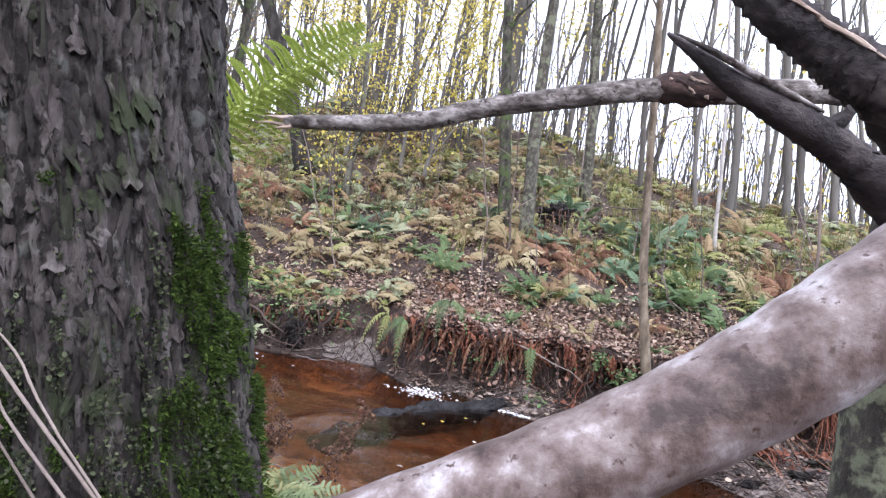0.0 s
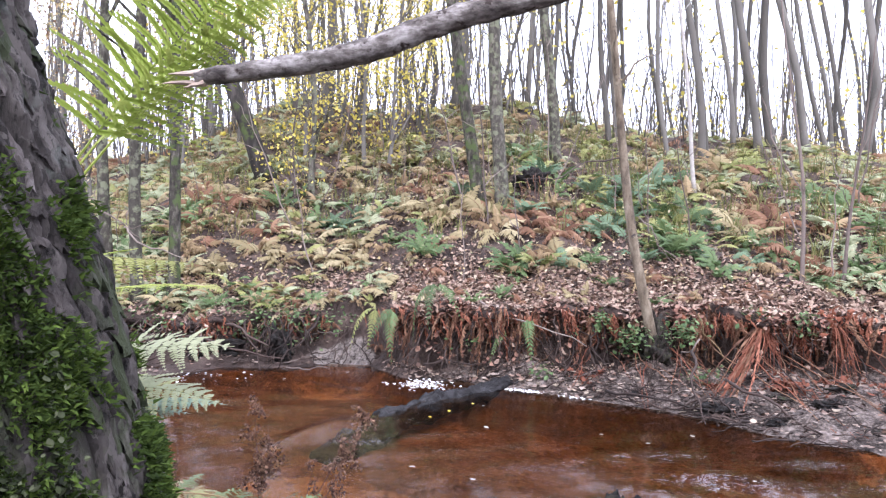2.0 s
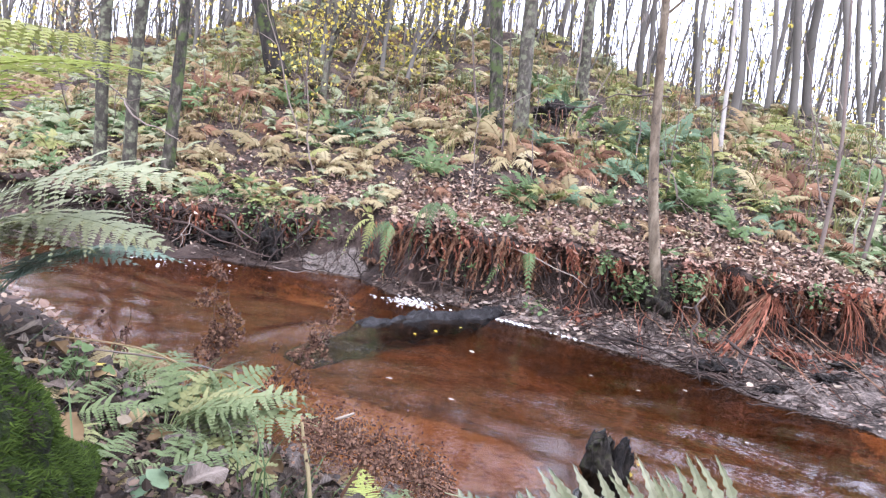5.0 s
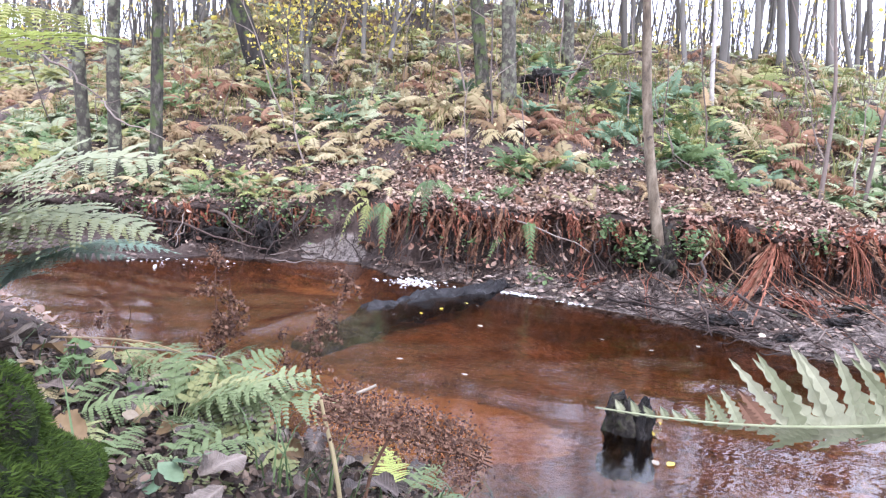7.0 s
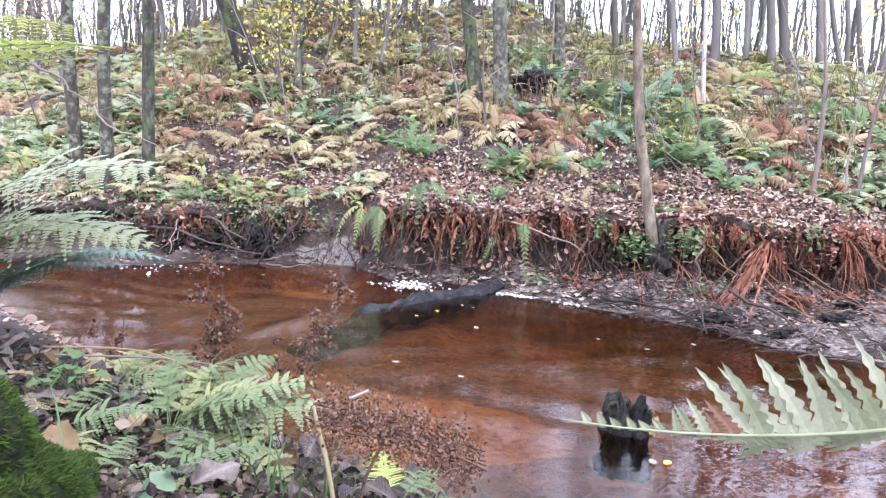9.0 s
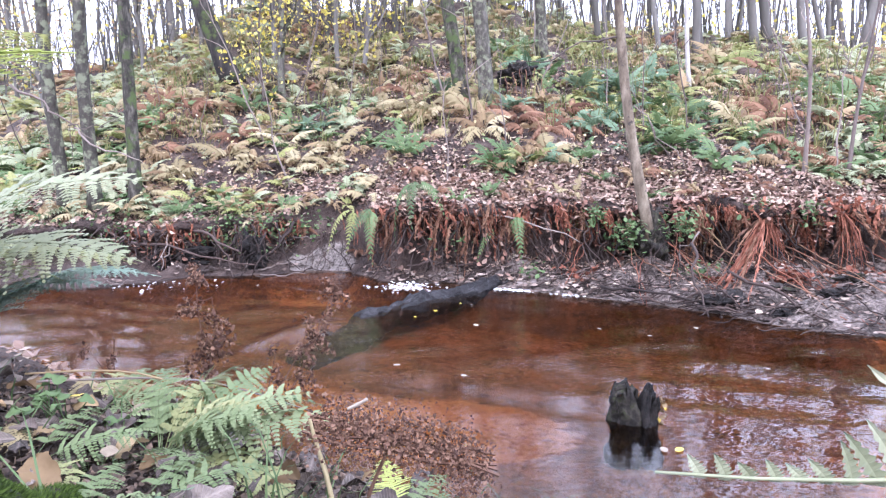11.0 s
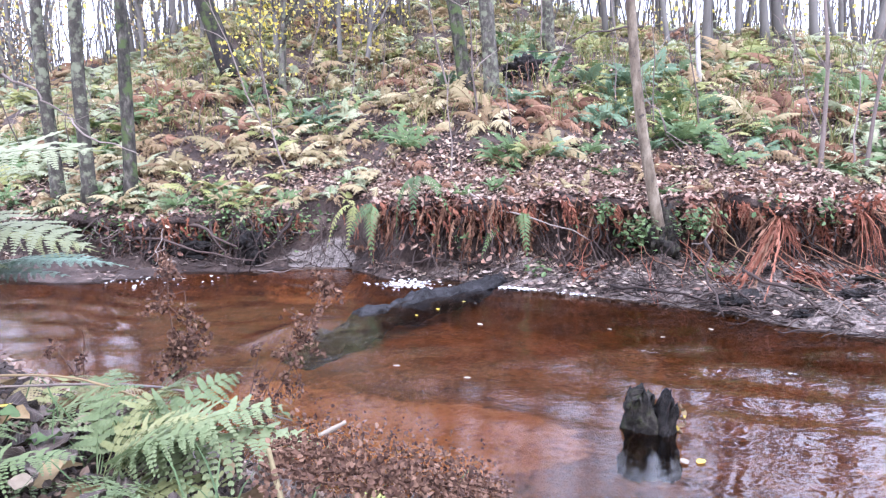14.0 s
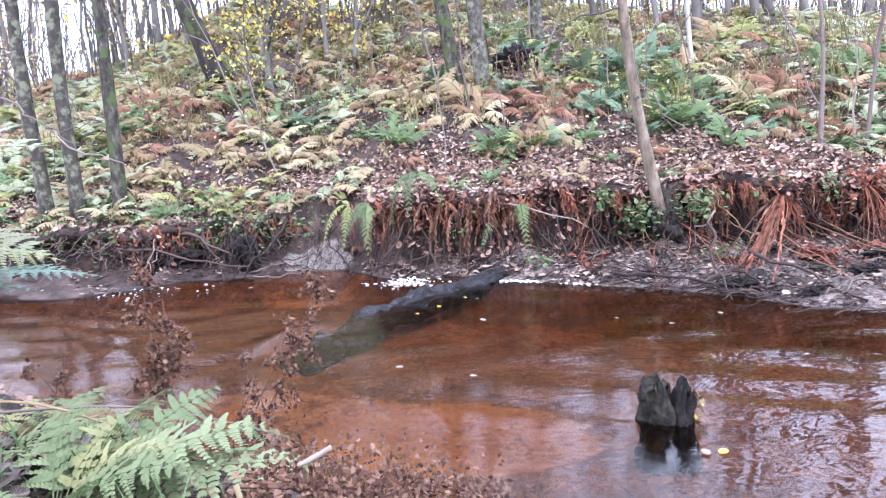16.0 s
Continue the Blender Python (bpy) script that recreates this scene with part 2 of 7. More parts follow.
def veined_leaf(name, dark, mid, pale):
    """Dead leaf with a pale midrib and slanting side veins, blotched."""
    m, N, L = nodes_of(name)
    co = N.new("ShaderNodeTexCoord").outputs["Object"]
    sep = N.new("ShaderNodeSeparateXYZ")
    L.new(co, sep.inputs[0])
    side = math_node(N, L, "ABSOLUTE", sep.outputs[0], 0)
    wave = math_node(N, L, "SINE", math_node(N, L, "MULTIPLY", math_node(N, L, "SUBTRACT", sep.outputs[1], math_node(N, L, "MULTIPLY", side, 0.75)), 1100), 0)
    f = math_node(N, L, "ADD", math_node(N, L, "MULTIPLY", noise_node(N, L, co, 60, 6, 0.65), 0.75), math_node(N, L, "MULTIPLY", N.new("ShaderNodeObjectInfo").outputs["Random"], 0.3))
    c = ramp_node(N, L, f, [dark, mid, pale], 0.35, 0.72)
    vein = math_node(N, L, "MAXIMUM", ramp_node(N, L, wave, [(0, 0, 0), (1, 1, 1)], 0.86, 1.0), ramp_node(N, L, side, [(1, 1, 1), (0, 0, 0)], 0.0003, 0.001))
    c = mix_node(N, L, math_node(N, L, "MULTIPLY", vein, 0.55), c, tuple(min(0.6, 1.5 * v + 0.03) for v in pale))
    p = N.new("ShaderNodeBsdfPrincipled")
    L.new(c, p.inputs["Base Color"])
    p.inputs["Roughness"].default_value = 0.6
    b = N.new("ShaderNodeBump")
    b.inputs["Strength"].default_value, b.inputs["Distance"].default_value = 0.7, 0.0012
    L.new(math_node(N, L, "ADD", vein, noise_node(N, L, co, 300, 4, 0.7)), b.inputs["Height"])
    L.new(b.outputs[0], p.inputs["Normal"])
    o = N.new("ShaderNodeOutputMaterial")
    L.new(p.outputs[0], o.inputs[0])
    return m


MAT_VEINED = veined_leaf("veined_grey_brown_leaf", (0.035, 0.026, 0.021), (0.09, 0.07, 0.056), (0.17, 0.138, 0.115))
MAT_VEINDARK = veined_leaf("veined_dark_leaf", (0.018, 0.012, 0.01), (0.05, 0.036, 0.03), (0.11, 0.084, 0.07))
MAT_SCRAP = surface("dark_leaf_scraps", [(0.03, 0.02, 0.017), (0.07, 0.048, 0.04), (0.16, 0.115, 0.095), (0.24, 0.18, 0.148), (0.38, 0.31, 0.26)], 30, 0.75, 0, 80, rnd="island", rw=0.85)
MAT_FERNBRIGHT = surface("bright_yellow_green_fern", [(0.22, 0.3, 0.05), (0.38, 0.46, 0.1), (0.54, 0.6, 0.19)], 5, 0.6, 0, 60, rnd="obj", rw=0.5, trans=0.4)
MAT_FOAM = surface("white_foam", [(0.6, 0.6, 0.6), (0.8, 0.8, 0.81)], 30, 0.7, 0.4, 80)


def bark_material():
    """Plated bark with grey lichen crust and moss patches."""
    m, N, L = nodes_of("plated_bark")
    co = N.new("ShaderNodeTexCoord").outputs["Object"]
    big = noise_node(N, L, co, 46, 8, 0.75, (1, 1, 0.22))
    tone = N.new("ShaderNodeAttribute")
    tone.attribute_name = "tone"
    c = ramp_node(N, L, math_node(N, L, "ADD", math_node(N, L, "MULTIPLY", big, 0.8), math_node(N, L, "MULTIPLY", tone.outputs["Fac"], 0.3)), [(0.01, 0.008, 0.007), (0.024, 0.02, 0.018), (0.062, 0.054, 0.05), (0.16, 0.147, 0.138)], 0.42, 0.86)
    # shade of the recessed furrows, painted near-black into the bark colour
    furrow_shade = N.new("ShaderNodeAttribute")
    furrow_shade.attribute_name = "furrow_shade"
    c = mix_node(N, L, math_node(N, L, "MULTIPLY", furrow_shade.outputs["Fac"], 1.15), c, (0.008, 0.006, 0.005))
    wob = N.new("ShaderNodeTexNoise")
    wob.inputs["Scale"].default_value, wob.inputs["Detail"].default_value = 28, 4
    L.new(co, wob.inputs["Vector"])
    sway = N.new("ShaderNodeVectorMath")
    sway.operation = "MULTIPLY_ADD"
    sway.inputs[1].default_value = (0.05, 0.05, 0.14)
    L.new(wob.outputs["Color"], sway.inputs[0])
    L.new(co, sway.inputs[2])
    mp = N.new("ShaderNodeMapping")
    mp.inputs["Scale"].default_value = (1, 1, 0.2)
    L.new(sway.outputs[0], mp.inputs["Vector"])
    flake = N.new("ShaderNodeTexVoronoi")
    flake.inputs["Scale"].default_value = 78
    L.new(mp.outputs[0], flake.inputs["Vector"])
    sepc = N.new("ShaderNodeSeparateColor")
    L.new(flake.outputs["Color"], sepc.inputs[0])
    c = mix_node(N, L, math_node(N, L, "MULTIPLY", math_node(N, L, "POWER", sepc.outputs[0], 2), 0.55), c, (0.14, 0.125, 0.117))
    fine = noise_node(N, L, co, 120, 7, 0.75, (1, 1, 0.42))
    c = mix_node(N, L, ramp_node(N, L, fine, [(0, 0, 0), (1, 1, 1)], 0.6, 0.7), c, (0.13, 0.127, 0.118))
    # low spots of the fine relief darkened too, as shaded cracks
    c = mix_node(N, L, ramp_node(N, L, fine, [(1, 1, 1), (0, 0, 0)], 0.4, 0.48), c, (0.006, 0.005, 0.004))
    lich = ramp_node(N, L, noise_node(N, L, co, 26, 5, 0.6), [(0, 0, 0), (1, 1, 1)], 0.6, 0.66)
    c = mix_node(N, L, math_node(N, L, "MULTIPLY", lich, 0.3), c, (0.15, 0.17, 0.15))
    sep = N.new("ShaderNodeSeparateXYZ")
    L.new(co, sep.inputs[0])
    patch = noise_node(N, L, co, 11, 7, 0.7)
    side = N.new("ShaderNodeMapRange")
    side.inputs[1].default_value, side.inputs[2].default_value, side.inputs[3].default_value, side.inputs[4].default_value = 1.3, 0.7, -0.14, 0.13
    L.new(sep.outputs[2], side.inputs[0])
    moss = ramp_node(N, L, math_node(N, L, "ADD", patch, side.outputs[0]), [(0, 0, 0), (1, 1, 1)], 0.54, 0.62)
    mc = ramp_node(N, L, noise_node(N, L, co, 60, 5, 0.7), [(0.008, 0.012, 0.004), (0.03, 0.042, 0.012), (0.085, 0.105, 0.035)], 0.35, 0.72)
    c = mix_node(N, L, math_node(N, L, "MULTIPLY", moss, 0.85), c, mc)
    p = N.new("ShaderNodeBsdfPrincipled")
    p.inputs["Roughness"].default_value = 0.85
    p.inputs["Specular IOR Level"].default_value = 0.25
    L.new(c, p.inputs["Base Color"])
    b = N.new("ShaderNodeBump")
    b.inputs["Strength"].default_value, b.inputs["Distance"].default_value = 1.0, 0.006
    L.new(math_node(N, L, "ADD", math_node(N, L, "MULTIPLY", fine, 0.6), math_node(N, L, "MULTIPLY", big, 0.8)), b.inputs["Height"])
    L.new(b.outputs[0], p.inputs["Normal"])
    o = N.new("ShaderNodeOutputMaterial")
    L.new(p.outputs[0], o.inputs[0])
    return m


def water_material():
    """Clear tea-brown water: tinted see-through body under a rippled gloss."""
    m, N, L = nodes_of("tea_brown_water")
    co = N.new("ShaderNodeTexCoord").outputs["Object"]
    n1 = noise_node(N, L, co, 2.4, 2, 0.45, (0.8, 1.2, 1), 1.0)
    n2 = noise_node(N, L, co, 9.0, 2, 0.5, (0.6, 1.5, 1), 1.5)
    h = math_node(N, L, "ADD", math_node(N, L, "MULTIPLY", n1, 0.36), math_node(N, L, "MULTIPLY", n2, 0.14))
    b = N.new("ShaderNodeBump")
    b.inputs["Strength"].default_value, b.inputs["Distance"].default_value = 0.36, 0.03
    L.new(h, b.inputs["Height"])
    fr = N.new("ShaderNodeFresnel")
    fr.inputs["IOR"].default_value = 1.72
    L.new(b.outputs[0], fr.inputs["Normal"])
    gl = N.new("ShaderNodeBsdfGlossy")
    # ruffled round the stump and the shallows, calm towards the open bend
    sep = N.new("ShaderNodeSeparateXYZ")
    L.new(co, sep.inputs[0])
    across = math_node(N, L, "ADD", math_node(N, L, "MULTIPLY", sep.outputs[0], 0.3), math_node(N, L, "MULTIPLY", n1, 0.35))
    L.new(ramp_node(N, L, across, [(0.13, 0.13, 0.13), (0.012, 0.012, 0.012)], 0.36, 0.55), gl.inputs["Roughness"])
    L.new(b.outputs[0], gl.inputs["Normal"])
    tr = N.new("ShaderNodeBsdfTransparent")
    tr.inputs[0].default_value = (0.83, 0.61, 0.41, 1)
    mx = N.new("ShaderNodeMixShader")
    L.new(fr.outputs[0], mx.inputs[0])
    L.new(tr.outputs[0], mx.inputs[1])
    L.new(gl.outputs[0], mx.inputs[2])
    o = N.new("ShaderNodeOutputMaterial")
    L.new(mx.outputs[0], o.inputs[0])
    return m


def ground_material():
    """Soil, grey mud, pale sand, stream bed and orange sand, each where the zone attributes put it, with ragged
    borders; the far bank's dark reflection is painted over the bed.
    """
    m, N, L = nodes_of("woodland_ground")
    co = N.new("ShaderNodeTexCoord").outputs["Object"]
    rag = math_node(N, L, "MULTIPLY", math_node(N, L, "SUBTRACT", noise_node(N, L, co, 7, 6, 0.7), 0.5), 1.5)
    mid, fine = noise_node(N, L, co, 5, 7, 0.65), noise_node(N, L, co, 48, 6, 0.72)

    def zone(name):
        a = N.new("ShaderNodeAttribute")
        a.attribute_name = name
        return ramp_node(N, L, math_node(N, L, "ADD", a.outputs["Fac"], rag), [(0, 0, 0), (1, 1, 1)], 0.42, 0.6)

    c = ramp_node(N, L, mid, [(0.016, 0.011, 0.009), (0.05, 0.034, 0.028), (0.115, 0.083, 0.068)], 0.3, 0.7)
    c = mix_node(N, L, zone("mud"), c, ramp_node(N, L, math_node(N, L, "ADD", math_node(N, L, "MULTIPLY", mid, 0.5), math_node(N, L, "MULTIPLY", fine, 0.5)), [(0.012, 0.009, 0.007), (0.055, 0.042, 0.035), (0.18, 0.147, 0.13), (0.29, 0.25, 0.228)], 0.39, 0.63))
    c = mix_node(N, L, zone("sand"), c, ramp_node(N, L, fine, [(0.06, 0.05, 0.044), (0.18, 0.155, 0.14), (0.27, 0.24, 0.22)], 0.36, 0.64))
    c = mix_node(N, L, zone("bed"), c, ramp_node(N, L, math_node(N, L, "ADD", math_node(N, L, "MULTIPLY", mid, 0.4), math_node(N, L, "MULTIPLY", fine, 0.6)), [(0.05, 0.022, 0.01), (0.18, 0.082, 0.03), (0.34, 0.17, 0.062)], 0.34, 0.62))
    # far bank's dark reflection and the deeper water, painted into the bed's colour
    c = mix_node(N, L, math_node(N, L, "MULTIPLY", zone("bank_reflection"), 0.52), c, (0.045, 0.022, 0.012))
    c = mix_node(N, L, zone("bar"), c, ramp_node(N, L, fine, [(0.25, 0.115, 0.04), (0.43, 0.215, 0.075), (0.54, 0.29, 0.11)], 0.3, 0.62))
    dark = ramp_node(N, L, noise_node(N, L, co, 16, 4, 0.6), [(0, 0, 0), (1, 1, 1)], 0.54, 0.7)
    c = mix_node(N, L, math_node(N, L, "MULTIPLY", dark, 0.55), c, (0.02, 0.015, 0.012))
    p = N.new("ShaderNodeBsdfPrincipled")
    L.new(c, p.inputs["Base Color"])
    p.inputs["Roughness"].default_value = 0.8
    p.inputs["Specular IOR Level"].default_value = 0.3
    b = N.new("ShaderNodeBump")
    b.inputs["Strength"].default_value, b.inputs["Distance"].default_value = 1.0, 0.025
    L.new(math_node(N, L, "ADD", fine, mid), b.inputs["Height"])
    L.new(b.outputs[0], p.inputs["Normal"])
    o = N.new("ShaderNodeOutputMaterial")
    L.new(p.outputs[0], o.inputs[0])
    return m


MAT_GROUND = ground_material()
MAT_TRUNK = bark_material()
MAT_WATER = water_material()


# ---- building helpers ----
def mesh_of(name, verts, faces, mat, smooth=False):
    me = bpy.data.meshes.new(name)
    me.from_pydata([tuple(v) for v in verts], [], faces)
    for k in mat if isinstance(mat, (list, tuple)) else [mat]:
        me.materials.append(k)
    if smooth:
        me.polygons.foreach_set("use_smooth", [True] * len(me.polygons))
    me.update()
    return me


def part(name, me, parent=None, label="", m=None):
    ob = new(name, me)
    if parent is not None:
        ob.parent = parent
    if m is not None:
        ob.matrix_basis = m
    return tagged(ob, label)


def thing(name, label, category, m=None, me=None, group="", kind=""):
    ob = new(name, me)
    if m is not None:
        ob.matrix_basis = m
    return tagged(ob, label, category, group, kind)


def tube(pts, radii, sides=8, rough=0.0, cap=True, seed=0):
    """Vertices and faces of a rough round tube along pts."""
    rng = random.Random(seed)
    P = [Vector(p) for p in pts]
    V, F = [], []
    up = Vector((0.13, 0.31, 0.94))
    for i, p in enumerate(P):
        d = (P[min(i + 1, len(P) - 1)] - P[max(i - 1, 0)]).normalized()
        a = d.cross(up if abs(d.dot(up)) < 0.95 else Vector((1, 0, 0))).normalized()
        b = d.cross(a)
        for k in range(sides):
            w = 2 * math.pi * k / sides
            r = radii[i] * (1 + rough * (rng.random() - 0.5) * 2)
            V.append(p + (a * math.cos(w) + b * math.sin(w)) * r)
    for i in range(len(P) - 1):
        for k in range(sides):
            j = (k + 1) % sides
            F.append((i * sides + k, i * sides + j, (i + 1) * sides + j, (i + 1) * sides + k))
    if cap:
        F.append(tuple(range(sides - 1, -1, -1)))
        F.append(tuple((len(P) - 1) * sides + k for k in range(sides)))
    return V, F


def merge(*sets):
    V, F = [], []
    for v, f in sets:
        o = len(V)
        V += list(v)
        F += [tuple(i + o for i in q) for q in f]
    return V, F


def wander(a, b, n, amp, seed, sag=0.0):
    """A crooked line of n+1 points from a to b."""
    rng = random.Random(seed)
    a, b = Vector(a), Vector(b)
    ph = [rng.uniform(0, 6.3) for _ in range(6)]
    out = []
    for i in range(n + 1):
        t = i / n
        e = math.sin(math.pi * t) ** 0.5
        off = Vector([amp * e * (math.sin(ph[k] + 5 * t) * 0.6 + math.sin(ph[k + 3] + 13 * t) * 0.4) for k in range(3)])
        out.append(a.lerp(b, t) + off - Vector((0, 0, sag * math.sin(math.pi * t))))
    return out


# ---- the lie of the land ----
WX = [-30, -6, -3.2, -2.4, -2.1, -1.86, -1.29, -1.0, -0.6, -0.29, 0.1, 0.53, 0.94, 1.57, 1.8, 2.1, 2.5, 3.2, 5, 9, 30]
WY = [7, 6.0, 4.6, 4.6, 4.75, 5.05, 4.98, 5.28, 5.2, 4.78, 4.62, 4.48, 4.2, 3.9, 3.65, 3.3, 3.0, 2.6, 2.0, 1.5, 0]
LX = [-30, -6, -3, -2.2, -1.3, -0.6, -0.2, 0.5, 1.2, 1.7, 2.3, 3, 5, 9, 30]
LY = [7.6, 6.6, 5.5, 5.55, 5.62, 5.66, 5.06, 4.98, 4.92, 4.9, 4.86, 4.7, 3.8, 2.9, 1.0]
BENDS = np.linspace(-3.4, 3.8, 145)
BENT = np.interp(BENDS, LX, LY) + 0.05 * np.sin(4.1 * BENDS + 0.6) + 0.035 * np.sin(9.7 * BENDS) + 0.02 * np.sin(23 * BENDS + 2)
LX, LY = np.concatenate([[-30, -6], BENDS, [5, 9, 30]]), np.concatenate([[7.6, 6.6], BENT, [3.8, 2.9, 1.0]])
NX = [-30, -6, -3, -1.75, -1.3, -0.6, 0, 0.5, 1.5, 4, 9, 30]
NY = [4.5, 4.0, 3.05, 2.5, 2.3, 1.72, 1.35, 1.1, 0.9, 0.5, -0.3, -2]


def ease(a, b, v):
    t = np.clip((v - a) / (b - a), 0, 1)
    return t * t * (3 - 2 * t)


def rough_ground(x, y):
    return (0.03 * np.sin(2.3 * x + 0.8 * np.sin(1.7 * y)) * np.sin(2.9 * y + 1.1) + 0.022 * np.sin(5.1 * x + 1.7 + np.sin(3 * y)) * np.sin(4.3 * y + x)
            + 0.012 * np.sin(11 * x + 2 * np.sin(5 * y)) * np.sin(13 * y + 2))


def height(x, y):
    x, y = np.asarray(x, float), np.asarray(y, float)
    w, l, n = np.interp(x, WX, WY), np.interp(x, LX, LY), np.interp(x, NX, NY)
    lip = np.interp(x, [-30, -3, -2, -0.8, -0.2, 0.5, 1.0, 1.9, 2.5, 3, 6, 30], [0.4, 0.38, 0.38, 0.5, 0.56, 0.58, 0.6, 0.58, 0.61, 0.55, 0.48, 0.5])
    lip = lip + 0.025 * np.sin(6.3 * x + 1) + 0.02 * np.sin(14.7 * x)
    mud = np.interp(x, [-30, -0.2, 0.5, 1.5, 3, 30], [0.05, 0.07, 0.12, 0.14, 0.13, 0.1])
    s = np.interp(x, [-30, -8, -5, -3, -1, 1, 3, 5, 9, 30], [0.3, 0.3, 0.39, 0.5, 0.45, 0.46, 0.38, 0.34, 0.24, 0.12])
    crest = np.interp(x, [-30, -4, 0, 2, 5, 9, 30], [9, 7.0, 6.2, 6.2, 6.4, 7, 8])
    d = y - l
    hill = lip + s * np.minimum(d, crest) + 2.4 * (1 - np.exp(-np.maximum(d - crest, 0) * 0.05)) + 1.3 * rough_ground(x, y) * ease(0, 0.6, d)
    u = np.clip((y - w) / np.maximum(l - w, 0.05), 0, 1)
    face = mud * ease(0, 0.75, u) ** 0.7 + (lip - mud) * ease(-0.13, -0.03, d) + 1.5 * rough_ground(2.6 * x, 2.6 * y) * ease(0, 0.3, u) * ease(1.0, 0.85, u)
    cut = ease(-1.25, -1.08, x) * (1 - ease(-0.62, -0.5, x))
    face = face * (1 - cut) + cut * 0.85 * lip * np.clip(u, 0, 1) ** 1.5
    far = np.where(y > l, hill, face)
    near = 0.75 * (1 - np.exp(-np.maximum(n - y, 0) / 0.65)) + 0.5 * rough_ground(1.7 * x, 1.7 * y) * ease(0.1, 0.5, n - y)
    bed = -0.17 * ease(0, 0.35, np.minimum(w - y, y - n)) + 0.4 * rough_ground(x, y) * ease(0.1, 0.4, np.minimum(w - y, y - n))
    return np.where(y > w, far, np.where(y < n, near, bed))


def z_at(x, y):
    return float(height(x, y))


def ground_mesh():
    xs = np.unique(np.concatenate([np.linspace(-400, -30, 14), np.linspace(-30, -7, 40), np.linspace(-7, -3.2, 60), np.linspace(-3.2, 3.6, 240), np.linspace(3.6, 8, 70), np.linspace(8, 30, 36), np.linspace(30, 400, 14)]))
    ys = np.unique(np.concatenate([np.linspace(-400, -20, 10), np.linspace(-20, -2, 20), np.linspace(-2, 2.8, 110), np.linspace(2.8, 6.4, 170), np.linspace(6.4, 12, 110), np.linspace(12, 40, 50), np.linspace(40, 500, 14)]))
    X, Y = np.meshgrid(xs, ys)
    Z = height(X, Y)
    V = np.stack([X.ravel(), Y.ravel(), Z.ravel()], 1)
    nx, ny = len(xs), len(ys)
    i, j = np.meshgrid(np.arange(nx - 1), np.arange(ny - 1))
    a = (j * nx + i).ravel()
    F = np.stack([a, a + 1, a + nx + 1, a + nx], 1)
    me = bpy.data.meshes.new("ground")
    me.from_pydata(V.tolist(), [], F.tolist())
    me.materials.append(MAT_GROUND)
    cx, cy = V[:, 0], V[:, 1]
    w, l, n = np.interp(cx, WX, WY), np.interp(cx, LX, LY), np.interp(cx, NX, NY)

    def blob(x, y, a, b, skew=0.0):
        return np.clip(1.5 - np.sqrt(((cx - x + skew * (cy - y)) / a) ** 2 + ((cy - y) / b) ** 2), 0, 1)

    zones = {"mud": ease(w - 0.1, w, cy) * (1 - ease(l - 0.34, l - 0.2, cy)) * (0.12 + 0.88 * ease(-0.5, 0.3, cx)), "sand": 1.25 * blob(-0.86, 5.31, 0.27, 0.13),
             "bed": (1 - ease(w - 0.09, w - 0.02, cy)) * ease(n + 0.0, n + 0.08, cy),
             # next zone: painted dark reflection along the foot of the far bank
             "bank_reflection": 0.9 * (1 - ease(w - 0.03, w + 0.02, cy)) * ease(w - 0.85, w - 0.35, cy) * ease(-0.3, 0.3, cx),
             "bar": np.maximum.reduce([1.5 * blob(0.12, 2.4, 0.44, 0.3, 0.5), 0.6 * blob(-0.55, 2.75, 0.45, 0.3), 0.55 * blob(-0.85, 4.85, 0.6, 0.22), blob(2.75, 2.95, 0.4, 0.25), 0.8 * blob(1.75, 1.6, 0.3, 0.5)]) * (cy < w)}
    for key, val in zones.items():
        me.attributes.new(key, "FLOAT", "POINT").data.foreach_set("value", np.ascontiguousarray(val, dtype=np.float32))
    me.polygons.foreach_set("use_smooth", [True] * len(F))
    me.update()
    return me


ground = thing("ground", "leaf-strewn woodland slope and muddy stream banks", "ground", me=ground_mesh(), kind="structure")


def water_mesh():
    xs, ys = np.concatenate([np.linspace(-12, -3, 40), np.linspace(-2.97, 3.5, 260), np.linspace(3.6, 12, 40)]), np.concatenate([np.linspace(-2.5, 1.2, 30), np.linspace(1.22, 5.4, 190), np.linspace(5.45, 7, 12)])
    X, Y = np.meshgrid(xs, ys)
    along, over = (X + 0.6) * 0.6 + (Y - 3.3) * 0.8, (X + 0.6) * 0.8 - (Y - 3.3) * 0.6
    ripple = np.exp(-(along ** 2 / 0.05 + over ** 2 / 0.01))
    Z = 0.003 * np.sin(7 * X + 4 * np.sin(3 * Y)) * np.sin(9 * Y + X) + 0.04 * ripple + 0.0012 * np.sin(19 * Y + 5 * X + 2 * np.sin(2.2 * X)) * np.exp(-((X - 1.5) ** 2 / 0.9 + (Y - 2.9) ** 2 / 0.5)) + 0.005 * np.exp(-((X + 1.4) ** 2 / 1.2 + (Y - 3.9) ** 2 / 0.6)) * np.sin(17 * Y + 9 * X + 3 * np.sin(4 * X + 2 * Y)) * np.sin(6 * X - 4 * Y)
    V = np.stack([X.ravel(), Y.ravel(), Z.ravel()], 1).tolist()
    nx = len(xs)
    F = [(j * nx + i, j * nx + i + 1, (j + 1) * nx + i + 1, (j + 1) * nx + i) for j in range(len(ys) - 1) for i in range(nx - 1)]
    return mesh_of("water", V, F, MAT_WATER, True)


